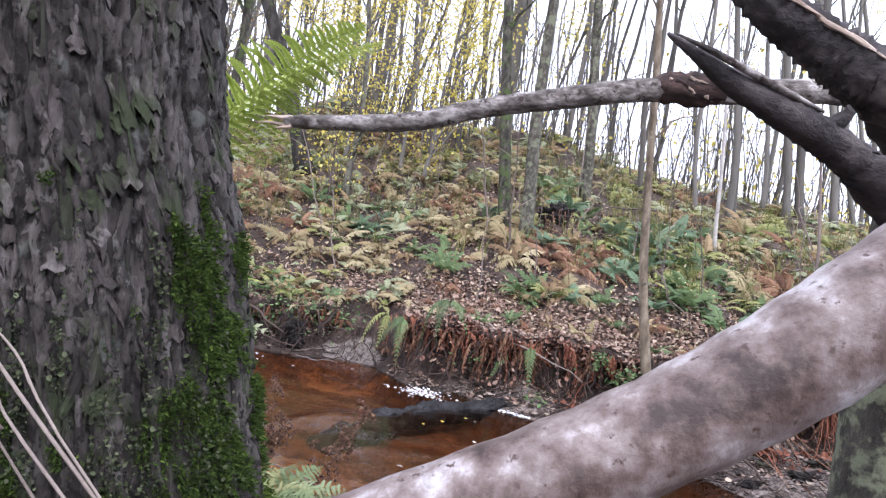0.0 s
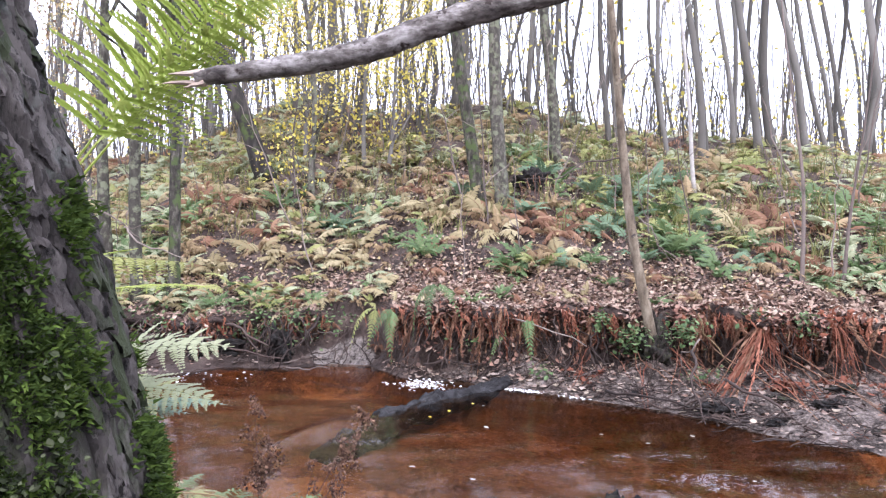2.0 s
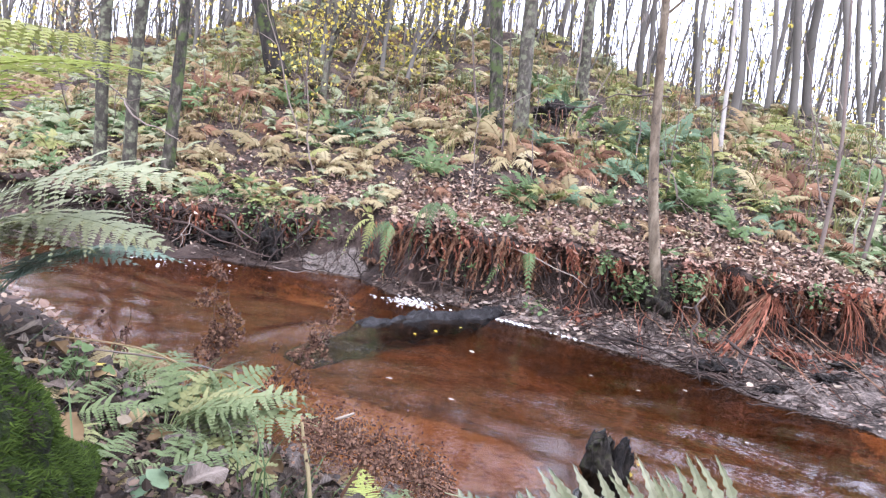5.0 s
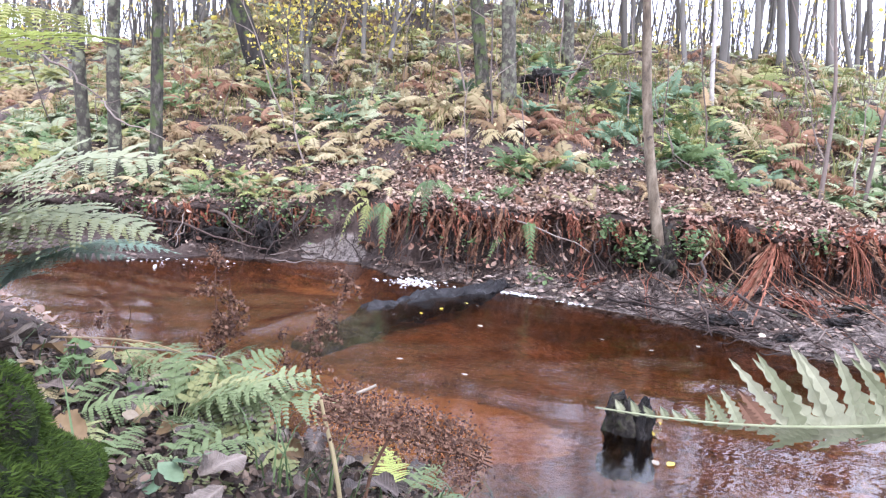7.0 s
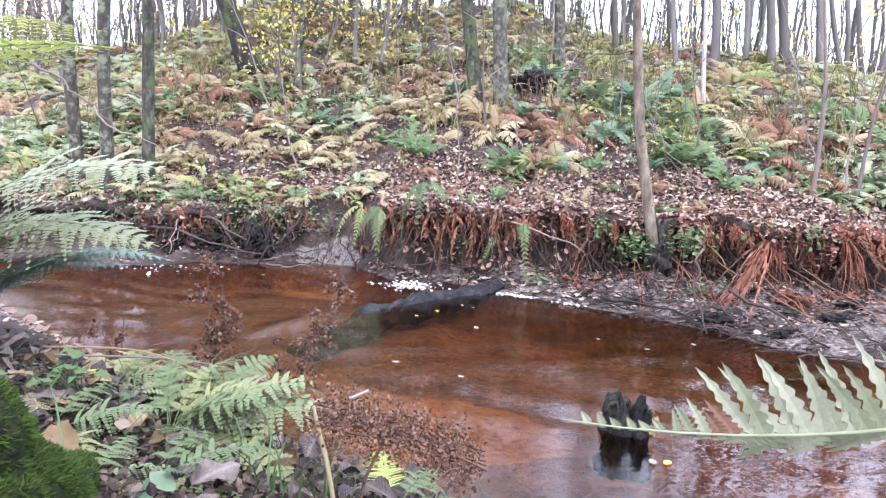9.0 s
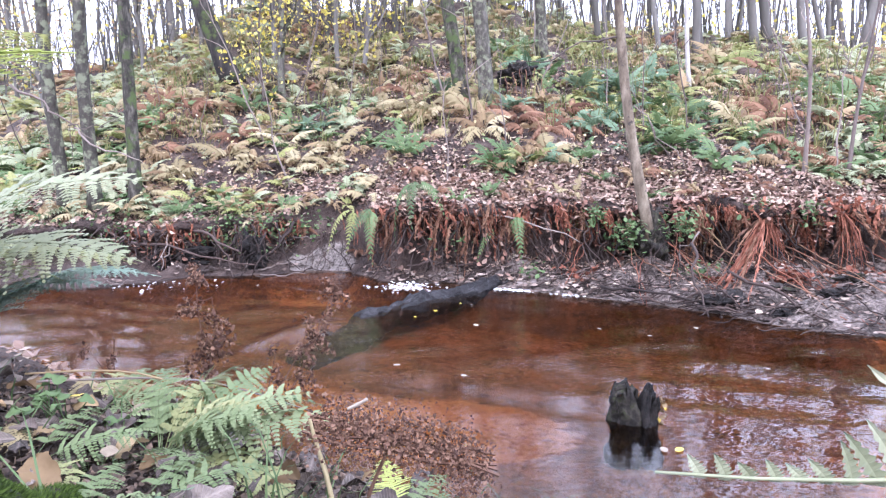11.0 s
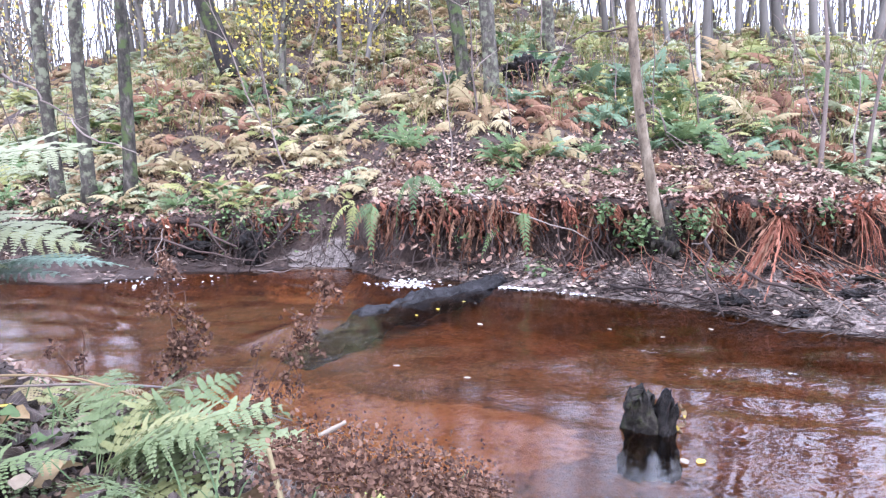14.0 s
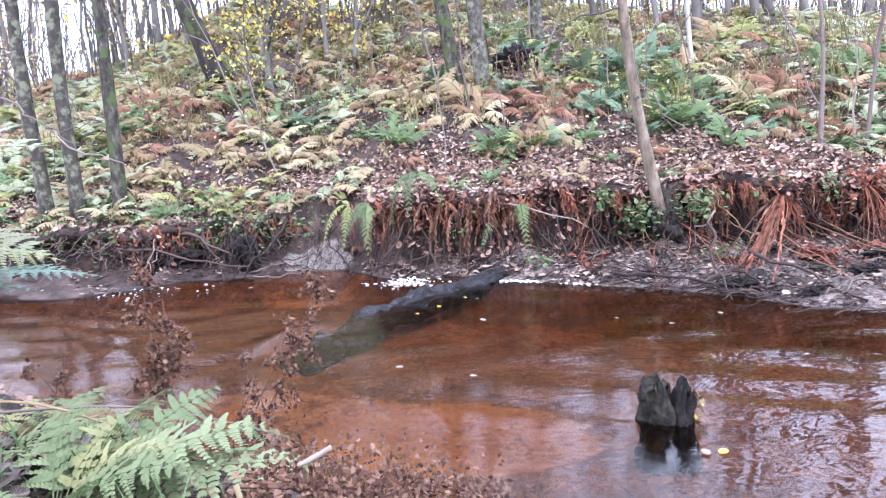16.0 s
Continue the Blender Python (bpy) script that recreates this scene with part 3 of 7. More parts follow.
water = thing("water", "shallow tea-brown stream water with small ripples", "water", me=water_mesh(), kind="structure")


# ---- trees ----
def trunk_line(base, lean, top, r, seed, bend=0.05, n=9):
    """Points and radii of a trunk from base up to a height, leaning lean = (x, y) metres a metre."""
    rng = random.Random(seed)
    p1, p2 = rng.uniform(0, 6.3), rng.uniform(0, 6.3)
    pts, rad = [], []
    for i in range(n + 1):
        t = (i / n) ** 1.4
        h = top * t
        k = min(1, h)
        pts.append(Vector((base[0] + lean[0] * h + bend * k * math.sin(p1 + 1.1 * h), base[1] + lean[1] * h + bend * k * math.sin(p2 + 1.3 * h), base[2] - 0.06 + h)))
        rad.append(r * (1 - 0.7 * t) * (1 + 0.4 * math.exp(-h / 0.12)))
    return pts, rad


def limbs_of(pts, rad, count, seed, lo=0.35, length=1.2):
    rng = random.Random(seed)
    sets = []
    for _ in range(count):
        i = rng.randint(max(2, int(lo * len(pts))), len(pts) - 2)
        a = rng.uniform(0, 6.3)
        ln = length * rng.uniform(0.4, 1)
        tip = pts[i] + Vector((math.cos(a) * ln * 0.6, math.sin(a) * ln * 0.6, ln * rng.uniform(0.3, 0.8)))
        w = wander(pts[i], tip, 5, 0.05 * ln, rng.random(), -0.08 * ln)
        r0 = min(rad[i] * 0.45, 0.03)
        sets.append(tube(w, [r0 * (1 - 0.85 * k / 5) for k in range(6)], 4))
        if rng.random() < 0.8:
            t2 = w[3] + Vector((rng.uniform(-1, 1), rng.uniform(-1, 1), rng.uniform(0.1, 0.9))) * ln * 0.4
            sets[-1] = merge(sets[-1], tube(wander(w[3], t2, 3, 0.03, rng.random()), [r0 * 0.4, r0 * 0.3, r0 * 0.2, r0 * 0.08], 3))
    return sets


def leaf_shape(rng, c, size, flat=0.0):
    """A small folded leaf round the point c."""
    d = Vector((rng.gauss(0, 1), rng.gauss(0, 1), rng.gauss(0, 1) * (1 - flat))).normalized()
    u = d.cross(Vector((rng.gauss(0, 0.25), rng.gauss(0, 0.25), 1)) if flat else Vector((rng.gauss(0, 1), rng.gauss(0, 1), rng.gauss(0, 1)))).normalized()
    n = d.cross(u) * size * rng.uniform(-0.18, 0.28)
    c, d, u = Vector(c), d * size, u * size
    return [c - d * 0.5, c - d * 0.22 + u * 0.33 + n, c + d * 0.16 + u * 0.33 + n, c + d * 0.52, c + d * 0.16 - u * 0.33 + n, c - d * 0.22 - u * 0.33 + n]


LEAF_FACES = [(0, 1, 2, 3), (0, 3, 4, 5)]


def leaves_mesh(name, centres, sizes, mat, seed, flat=0.0):
    rng = random.Random(seed)
    V, F = [], []
    for c, s in zip(centres, sizes):
        o = len(V)
        V += leaf_shape(rng, c, s, flat)
        F += [tuple(i + o for i in q) for q in LEAF_FACES]
    return mesh_of(name, V, F, mat)


def tree(label, base, lean, r, top, mat, seed, limbs=8, bend=0.05, category="tree", group="", lo=0.35, length=1.3, crown=0, sides=12, far=False, leaf=None):
    pts, rad = trunk_line((0, 0, 0), lean, top, r, seed, bend, 14)
    ob = thing("tree", label, category, pose(*base), group=group)
    part("trunk", mesh_of("trunk", *tube(pts, rad, sides, 0.05, seed=seed), mat, True), ob)
    sets = limbs_of(pts, rad, limbs, seed + 1, lo, length)
    v = [q for g in sets for q in g[0]]
    if far and sets:
        tagged(part("branchwork", mesh_of("branchwork", *merge(*sets), mat), ob), kind="stuff")
    else:
        for g in sets:
            part("limb", mesh_of("limb", *g, mat), ob)
    if crown:
        rng = random.Random(seed + 5)
        cs = []
        for _ in range(crown):
            q = Vector(rng.choice(v)) if v else pts[-1]
            cs.append(q + Vector((rng.gauss(0, 0.2), rng.gauss(0, 0.2), rng.gauss(0, 0.16))))
        tagged(part("crown", leaves_mesh("crown", cs, [rng.uniform(0.03, 0.062) for _ in cs], leaf or MAT_CROWN, seed), ob, "sparse brown autumn leaves" if leaf else "sparse yellow autumn leaves"), kind="stuff")
    return ob


def on_ground(x, y, up=0.0):
    return (x, y, z_at(x, y) + up)


GROVE = "slender trunks on the far bank"
tree("slender dark alder trunk beside the stream", on_ground(-3.22, 5.74), (-0.03, 0.02), 0.058, 9, MAT_BARK, 11, 9, 0.03, group=GROVE)
tree("slender dark alder trunk with moss low down", on_ground(-2.93, 5.7), (0.0, 0.02), 0.06, 9, MAT_BARK, 12, 9, 0.03, group=GROVE)
tree("slender alder trunk with a mossy foot", on_ground(-2.62, 5.8), (0.005, 0.02), 0.058, 9, MAT_BARK_MOSSY, 13, 9, 0.03, group=GROVE)
tree("leaning moss-covered trunk on the slope", on_ground(-2.56, 8.7), (-0.42, 0.05), 0.13, 7, MAT_BARK_DARK, 14, 8, 0.06, group=GROVE)
tree("thin dark sapling hung with yellow leaves", on_ground(-1.78, 8.1), (-0.05, 0.0), 0.045, 5.5, MAT_BARK, 15, 16, 0.08, "sapling", lo=0.12, length=1.4, crown=520)
tree("low yellow-leaved bush beside the leaning trunk", on_ground(-1.95, 7.9), (0.05, 0.0), 0.018, 1.5, MAT_TWIG, 27, 14, 0.08, "bush", lo=0.15, length=0.9, crown=230)
tree("grey trunk with a mossy green foot", on_ground(0.40, 7.0), (-0.14, 0.03), 0.075, 10, MAT_BARK_MOSSY, 16, 8, 0.02, group=GROVE)
tree("grey trunk leaning over the slope", on_ground(0.66, 6.87), (-0.05, 0.03), 0.078, 10, MAT_BARK, 17, 8, 0.03, group=GROVE)
tree("grey trunk among green ferns", on_ground(1.5, 8.6), (-0.085, 0.02), 0.078, 10, MAT_BARK, 18, 8, 0.03, group=GROVE)
tree("thin smooth grey-brown sapling on the bank's edge", (1.72, 4.63, 0.3), (-0.145, 0.05), 0.041, 7, MAT_SAPLING, 19, 7, 0.06, "sapling", lo=0.3, length=0.9)
tree("thin pale birch stem among ferns", on_ground(3.06, 7.6), (-0.1, 0.02), 0.026, 5, MAT_BIRCH, 20, 4, 0.04, "sapling", lo=0.5)
tree("thin pale sapling on the leafy shelf", on_ground(3.22, 5.35), (-0.06, 0.02), 0.019, 2.8, MAT_TWIG, 21, 5, 0.05, "sapling", lo=0.4, length=0.5)
tree("thin pale bent sapling on the leafy shelf", on_ground(3.5, 5.2), (0.08, 0.02), 0.016, 2.2, MAT_TWIG, 22, 5, 0.06, "sapling", lo=0.4, length=0.5)
tree("dark trunk on the wooded crest", on_ground(-2.2, 11.2), (0.0, 0.0), 0.09, 11, MAT_BARK_FAR, 23, 10, 0.05, group=GROVE)
tree("thick dark trunk on the wooded crest", on_ground(0.2, 11.5), (-0.02, 0.0), 0.17, 12, MAT_BARK_FAR, 24, 10, 0.05, group=GROVE)
for k, (x, y, lean, r) in enumerate([(2.45, 9.6, -0.05, 0.055), (2.62, 9.9, -0.04, 0.05), (3.3, 9.4, -0.09, 0.045), (3.62, 8.9, -0.1, 0.065), (3.75, 9.1, -0.06, 0.04), (4.5, 10.0, -0.1, 0.05), (4.62, 10.2, -0.06, 0.05), (4.72, 9.6, -0.13, 0.075), (4.95, 9.7, -0.05, 0.085), (5.6, 9.9, -0.2, 0.075), (6.2, 10.4, -0.22, 0.05), (6.5, 10.8, -0.14, 0.05), (6.9, 11, -0.2, 0.055)]):
    tree("slim grey trunk standing on the crest", on_ground(x, y), (lean, 0.02), r * 0.8, 11, MAT_BARK_FAR, 40 + k, 8, 0.06, group=GROVE)
for k, (x, y, h) in enumerate([(-1.3, 9.6, 4.2), (-0.55, 10.6, 5.0), (-3.4, 10.0, 5.2), (-2.9, 11.6, 6.0), (-1.9, 12.5, 6.0), (-2.2, 9.4, 3.8), (-0.9, 9.0, 3.2), (-1.6, 10.4, 5.5), (0.9, 11.5, 5)]):
    tree("thin young tree with clear yellow leaves", on_ground(x, y), (0.03 * (k - 2), 0), 0.035, h, MAT_BARK_FAR, 70 + k, 18, 0.1, "tree", lo=0.2, length=1.9, crown=1350, group="yellow-leaved young trees")

for k, (x, y, h) in enumerate([(-5.6, 9.6, 4.0), (-6.6, 10.6, 4.6), (-5.0, 11.2, 4.4), (-7.4, 12.0, 5.2), (-4.4, 10.2, 3.6)]):
    tree("young tree holding dry brown leaves", on_ground(x, y), (0.02 * (k - 2), 0), 0.035, h, MAT_BARK_FAR, 130 + k, 16, 0.1, "tree", lo=0.15, length=1.6, crown=900, group="brown-leaved young trees", leaf=MAT_FLECK)

# the wood behind: a few trunks built once and repeated
rng = random.Random(5)
protos = [tree("slim bare trunk in the wood behind", (0, 0, 0), (rng.uniform(-0.06, 0.04), rng.uniform(-0.03, 0.03)), 0.026 + 0.007 * k, 11 + k, MAT_BARK_FAR, 90 + k, 11, 0.12, group="trunks of the wood behind", sides=7, far=True, crown=(0, 200, 420, 60, 620, 120, 700)[k]) for k in range(7)]
spots = []
while len(spots) < 270:
    y = 10.5 + 34 * rng.random() ** 1.5
    x = rng.uniform(-0.75 * y - 3, 0.78 * y + 4)
    if y - np.interp(x, LX, LY) < 5.2 or any((x - a) ** 2 + (y - b) ** 2 < 0.2 for a, b in spots):
        continue
    if x > 1.5 and rng.random() < 0.35:
        continue
    spots.append((x, y))
for k, (x, y) in enumerate(spots):
    m = pose(x, y, z_at(x, y), rng.uniform(-2, 2), rng.uniform(-4, 3), rng.uniform(0, 360)) @ Matrix.Scale(rng.uniform(0.75, 1.25), 4)
    if k < 7:
        protos[k].matrix_basis = m
    else:
        copy_thing(protos[k % 7], m)


# the brushwood between the trunks, past counting
rng = random.Random(66)
V, F, cs = [], [], []
for _ in range(1500):
    y = 10.3 + 26 * rng.random() ** 1.6
    x = rng.uniform(-0.75 * y - 2, 0.76 * y + 3)
    if y - np.interp(x, LX, LY) < 4.6:
        continue
    h = rng.uniform(0.8, 3.6)
    a = Vector((x, y, z_at(x, y) - 0.03))
    line = wander(a, a + Vector((rng.gauss(0, 0.14) * h, rng.gauss(0, 0.1) * h, h)), 4, 0.06 * h, rng.random())
    r0 = 0.004 + 0.004 * h
    stems = [tube(line, [r0 * (1 - 0.2 * i) for i in range(5)], 3, cap=False)]
    for _ in range(3):
        q = line[rng.randint(1, 3)]
        stems.append(tube(wander(q, q + Vector((rng.gauss(0, 0.3), rng.gauss(0, 0.2), rng.uniform(0.15, 0.6))) * 0.5 * h, 2, 0.03, rng.random()), [r0 * 0.5, r0 * 0.35, r0 * 0.15], 3, cap=False))
    for v, f in stems:
        o = len(V)
        V += v
        F += [tuple(i + o for i in q) for q in f]
    for _ in range(rng.choice((0, 3, 8, 14))):
        cs.append(rng.choice(line) + Vector((rng.gauss(0, 0.25), rng.gauss(0, 0.25), rng.gauss(0, 0.3))))
thing("brushwood", "thin bare brushwood between the trunks of the wood", "brushwood", me=mesh_of("brushwood", V, F, MAT_BARK_FAR), kind="stuff")
thing("brushwood_leaves", "scattered yellow leaves in the brushwood", "leaves", me=leaves_mesh("brushwood_leaves", cs, [rng.uniform(0.04, 0.1) for _ in cs], MAT_CROWN, 67), kind="stuff")


# ---- ferns ----
def frond_mesh(name, mat, n=13, width=0.3, rise=0.55, droop=0.62, side=0.25, fold=0.0, seed=0, stem=0.16, broad=0.5):
    """One fern frond a metre long: an arched stalk with a row of pointed, toothed leaflets on both sides."""
    rng = random.Random(seed)
    sway = rng.uniform(-0.14, 0.14)

    def axis(t):
        return Vector((sway * t * t, t * (1 - 0.22 * droop * t), rise * t - droop * t * t))

    pts = [axis(i / 7) for i in range(8)]
    V, F = tube(pts, [0.008 * (1 - 0.85 * i / 7) for i in range(8)], 3)
    gap = (1 - stem) / n
    for i in range(n):
        t = stem + (0.985 - stem) * (i + 0.5) / n
        s = (t - stem) / (1 - stem)
        ln = width * (1 - s) ** 0.8 * min(1, 0.6 + s * 2.0) * rng.uniform(0.82, 1.12) + 0.012
        p, fw = axis(t), (axis(min(1, t + 0.03)) - axis(t - 0.03)).normalized()
        for sg in (-1, 1):
            if rng.random() < 0.04:
                continue
            out = (Vector((sg, 0, 0)) * math.cos(fold) + Vector((0, 0, -1)) * math.sin(fold) + fw * rng.uniform(0.2, 0.5)).normalized()
            dr = side * rng.uniform(0.5, 1.5)
            curl = Vector((0, 0, rng.uniform(-0.3, 0.3)))
            o = len(V)
            for q, ww in ((0.0, 0.75), (0.28, 1.0), (0.4, 0.66), (0.62, 0.74), (0.74, 0.4)):
                c = p + out * (ln * q) - Vector((0, 0, dr * ln * q * q))
                wid = (fw + curl * q) * (gap * broad * ww * (1.15 - 0.3 * q))
                V += [c - wid + out * ln * 0.06, c + wid + out * ln * 0.06]
            V.append(p + out * ln - Vector((0, 0, dr * ln)))
            F += [(o + 2 * k, o + 2 * k + 1, o + 2 * k + 3, o + 2 * k + 2) for k in range(4)] + [(o + 8, o + 9, o + 10)]
    return mesh_of(name, V, F, mat)


def fine_frond_mesh(name, mat, n=20, m=9, width=0.3, rise=0.5, droop=0.5, side=0.2, seed=0, stem=0.2, fold=0.0, wild=0.0, full=0.62):
    """One twice-divided fern frond a metre long, for plants close by."""
    rng = random.Random(seed)
    sway = rng.uniform(-0.08, 0.08)

    def axis(t):
        return Vector((sway * t * t, t * (1 - 0.22 * droop * t), rise * t - droop * t * t))

    V, F = tube([axis(i / 14) for i in range(15)], [0.004 * (1 - 0.75 * i / 14) for i in range(15)], 5)
    for i in range(n):
        t = stem + (0.99 - stem) * (i + 0.5) / n
        s = (t - stem) / (1 - stem)
        ln = width * (1 - s) ** 0.8 * min(1, 0.6 + s * 2) * rng.uniform(0.88, 1.1)
        p, fw = axis(t), (axis(min(1, t + 0.02)) - axis(t - 0.02)).normalized()
        for sg in (-1, 1):
            out = (Vector((sg, 0, 0)) * math.cos(fold) + Vector((0, 0, -1)) * math.sin(fold) + fw * rng.uniform(0.2, 0.4)).normalized()
            out = (out + Vector((0, rng.uniform(-0.3, 0.3), rng.uniform(-0.8, 0.8))) * wild).normalized()
            dr = side * rng.uniform(0.5, 1.5)
            cs = [p + out * (ln * k / m) - Vector((0, 0, dr * ln * (k / m) ** 2)) for k in range(m + 1)]
            o = len(V)
            for k, c in enumerate(cs):
                w = fw * 0.0022 * (1 - k / (m + 1))
                V += [c - w, c + w]
            F += [(o + 2 * k, o + 2 * k + 1, o + 2 * k + 3, o + 2 * k + 2) for k in range(m)]
            for k in range(m):
                q = k / m
                pl = min(0.5 * (1 - stem) / n * 1.1, 0.5 * ln) * (1 - q) ** 0.6 * rng.uniform(0.85, 1.1)
                for s2 in (-1, 1):
                    d = (fw * s2 + out * 0.45 + Vector((0, 0, rng.uniform(-0.25, 0.15)))).normalized() * pl
                    u = out * (ln / m) * full
                    c = cs[k].lerp(cs[k + 1], 0.5)
                    o = len(V)
                    V += [c - u * 0.55, c + d * 0.4 - u, c + d * 0.75 - u * 0.75, c + d, c + d * 0.6 + u * 0.8, c + u * 0.75]
                    F += [(o, o + 1, o + 2, o + 3), (o, o + 3, o + 4, o + 5)]
    return mesh_of(name, V, F, mat)


def fern_plant(label, meshes, count, size, seed, tilt=(8, 48), spread=360, start=0, group="ferns on the far bank", category="fern"):
    """A fern: fronds set in a ring round its crown."""
    rng = random.Random(seed)
    ob = thing("fern", label, category, group=group)
    for k in range(count):
        a = start + spread * (k + rng.uniform(-0.3, 0.3)) / count
        s = size * rng.uniform(0.75, 1.15)
        part("frond", rng.choice(meshes), ob, m=pose(0, 0, 0, 0, 0, a) @ pose(0, 0.01, 0, rng.uniform(*tilt), rng.uniform(-18, 18), 0) @ Matrix.Scale(s, 4))
    return ob


def frond_set(tag, mat, droop=0.62, rise=0.55, fold=0.0, n=11, width=0.26, side=0.25):
    return [frond_mesh("frond_" + tag, mat, n + k, width * (0.85 + 0.15 * k), rise, droop * (0.8 + 0.25 * k), side, fold, 7 * k + len(tag)) for k in range(3)]


FRONDS = {"green": frond_set("green", MAT_GREEN), "teal": frond_set("teal", MAT_TEAL), "lime": frond_set("lime", MAT_LIME), "cream": frond_set("cream", MAT_CREAM, 0.75, 0.5, 0.2, side=0.5),
          "tan": frond_set("tan", MAT_TAN, 0.85, 0.45, 0.45, side=0.6), "rust": frond_set("rust", MAT_RUST, 0.95, 0.4, 0.7, side=0.8), "pale": frond_set("pale", MAT_PALEGREEN, 0.7, 0.5, 0.1)}
FERN_WORDS = {"green": "fresh green fern on the leafy slope", "teal": "dark blue-green fern on the slope", "lime": "yellow-green fern turning with autumn", "cream": "cream-coloured withered fern on the slope",
              "tan": "tan shrivelled fern among fallen leaves", "rust": "rust-brown dead fern on the slope", "pale": "pale grey-green fern on the slope"}
PROTO = {c: [fern_plant(FERN_WORDS[c], FRONDS[c] + (FRONDS["tan"][:1] if c in ("cream", "lime", "pale") else []), 6 + 2 * k, 0.34, 31 * k + len(c), start=50 * k, spread=(250, 360, 300)[k]) for k in range(3)] for c in FRONDS}
USED = set()


def put_fern(colour, x, y, size=1.0, turn=None, r=random.Random(77), up=0.0):
    src = PROTO[colour][r.randint(0, 2)]
    m = pose(x, y, z_at(x, y) - 0.01 + up, r.uniform(8, 28), r.uniform(-10, 10), 0) @ pose(0, 0, 0, 0, 0, r.uniform(0, 360) if turn is None else turn) @ Matrix.Scale(size, 4)
    if src.name in USED:
        copy_thing(src, m)
    else:
        USED.add(src.name)
        src.matrix_basis = m


CHOSEN = {"teal": [(-1.3, 7.38, 1.2), (-1.05, 7.46, 1.1), (-1.45, 7.45, 0.9), (1.21, 7.68, 1.2), (1.77, 7.39, 1.2), (2.01, 6.71, 1.3), (1.7, 6.36, 1.0), (2.52, 7.79, 1.3), (1.9, 7.0, 1.1), (0.24, 7.3, 1.1), (2.2, 7.3, 1.2)],
          "green": [(-0.25, 6.09, 0.95), (-0.15, 5.85, 1.0), (-0.59, 6.91, 0.8), (0.62, 5.66, 1.1), (0.77, 5.75, 1.2), (0.7, 5.5, 0.9), (1.4, 5.57, 0.9), (1.4, 7.62, 1.35), (0.93, 8.4, 1.1), (1.17, 8.5, 1.2), (2.22, 5.75, 1.25), (2.65, 6.7, 1.2), (2.4, 6.85, 1.2), (2.95, 8.07, 1.2), (4.24, 7.1, 1.2), (4.38, 6.8, 1.2), (-2.17, 7.9, 1.2), (-1.95, 8.2, 1.1), (0.02, 5.02, 0.85), (2.3, 6.2, 1.1), (2.1, 5.95, 1.0)],
          "cream": [(-0.85, 7.45, 1.1), (-0.46, 7.35, 1.25), (-0.2, 7.1, 1.25), (0.0, 6.9, 1.2), (0.18, 6.77, 1.2), (0.47, 6.62, 1.1), (0.58, 6.33, 1.0), (1.12, 5.67, 0.9), (3.66, 8.32, 1.3), (3.18, 7.72, 1.2), (3.03, 6.1, 1.0), (3.02, 6.3, 1.0), (-1.69, 7.18, 1.1), (-1.29, 6.53, 1.0), (-1.99, 6.53, 1.1), (-2.45, 6.37, 1.0), (-0.92, 6.4, 0.9), (-1.75, 6.5, 1.0), (-1.13, 8.28, 1.1), (-1.6, 9.1, 1.1), (-1.5, 6.9, 1.0)],
          "rust": [(1.14, 6.44, 1.1), (1.48, 6.77, 1.1), (0.91, 6.31, 1.0), (1.53, 6.38, 1.0), (3.63, 7.09, 1.3), (3.51, 6.55, 1.3), (4.14, 8.12, 1.3), (-3.18, 7.83, 1.3), (-2.79, 7.7, 1.3), (-2.03, 7.04, 1.1), (-2.57, 8.0, 1.2), (-4.54, 7.35, 1.2), (-0.4, 8.09, 1.0), (3.4, 5.9, 1.1), (1.2, 6.15, 1.0), (-2.95, 7.3, 1.2)],
          "lime": [(0.9, 5.51, 0.9), (3.43, 8.05, 1.2), (-1.9, 5.94, 0.8), (-1.03, 9.5, 1.1), (2.9, 7.4, 1.1), (3.8, 8.6, 1.3)],
          "tan": [(3.41, 7.01, 1.2), (2.94, 5.68, 0.9), (-3.07, 7.13, 1.1), (-1.87, 7.84, 1.1), (3.2, 5.5, 0.8), (-2.3, 7.3, 1.0)],
          "pale": [(3.91, 6.23, 1.1), (-2.27, 8.3, 1.1), (-4.8, 7.78, 1.2), (-4.19, 6.89, 1.1), (-1.81, 8.71, 1.1), (-0.79, 9.06, 1.1)]}
for c, places in CHOSEN.items():
    for x, y, s in places:
        put_fern(c, x, y, s)
for c, x, y, s in [("rust", -1.02, 5.6, 0.5), ("tan", -0.78, 5.62, 0.45), ("rust", -0.56, 5.45, 0.5), ("pale", -0.9, 5.72, 0.6), ("tan", -1.15, 5.62, 0.5), ("lime", -0.66, 5.6, 0.45)]:
    put_fern(c, x, y, s)
rng = random.Random(58)
for k in range(30):
    x = rng.uniform(-0.3, 3.3)
    y = float(np.interp(x, LX, LY)) + rng.uniform(-0.12, 0.5)
    put_fern(rng.choice(["rust", "rust", "tan", "rust", "cream", "green"]), x, max(y, float(np.interp(x, LX, LY)) + 0.02), rng.uniform(0.3, 0.55), r=rng)
rng = random.Random(52)
for k in range(44):
    x = rng.uniform(-4.6, -1.1)
    y = float(np.interp(x, LX, LY)) + rng.uniform(-0.15, 0.3)
    put_fern(rng.choice(["tan", "cream", "green", "pale", "green", "rust", "lime"]), x, y, rng.uniform(0.4, 0.7), r=rng, up=0.0 if y > float(np.interp(x, LX, LY)) else 0.12)


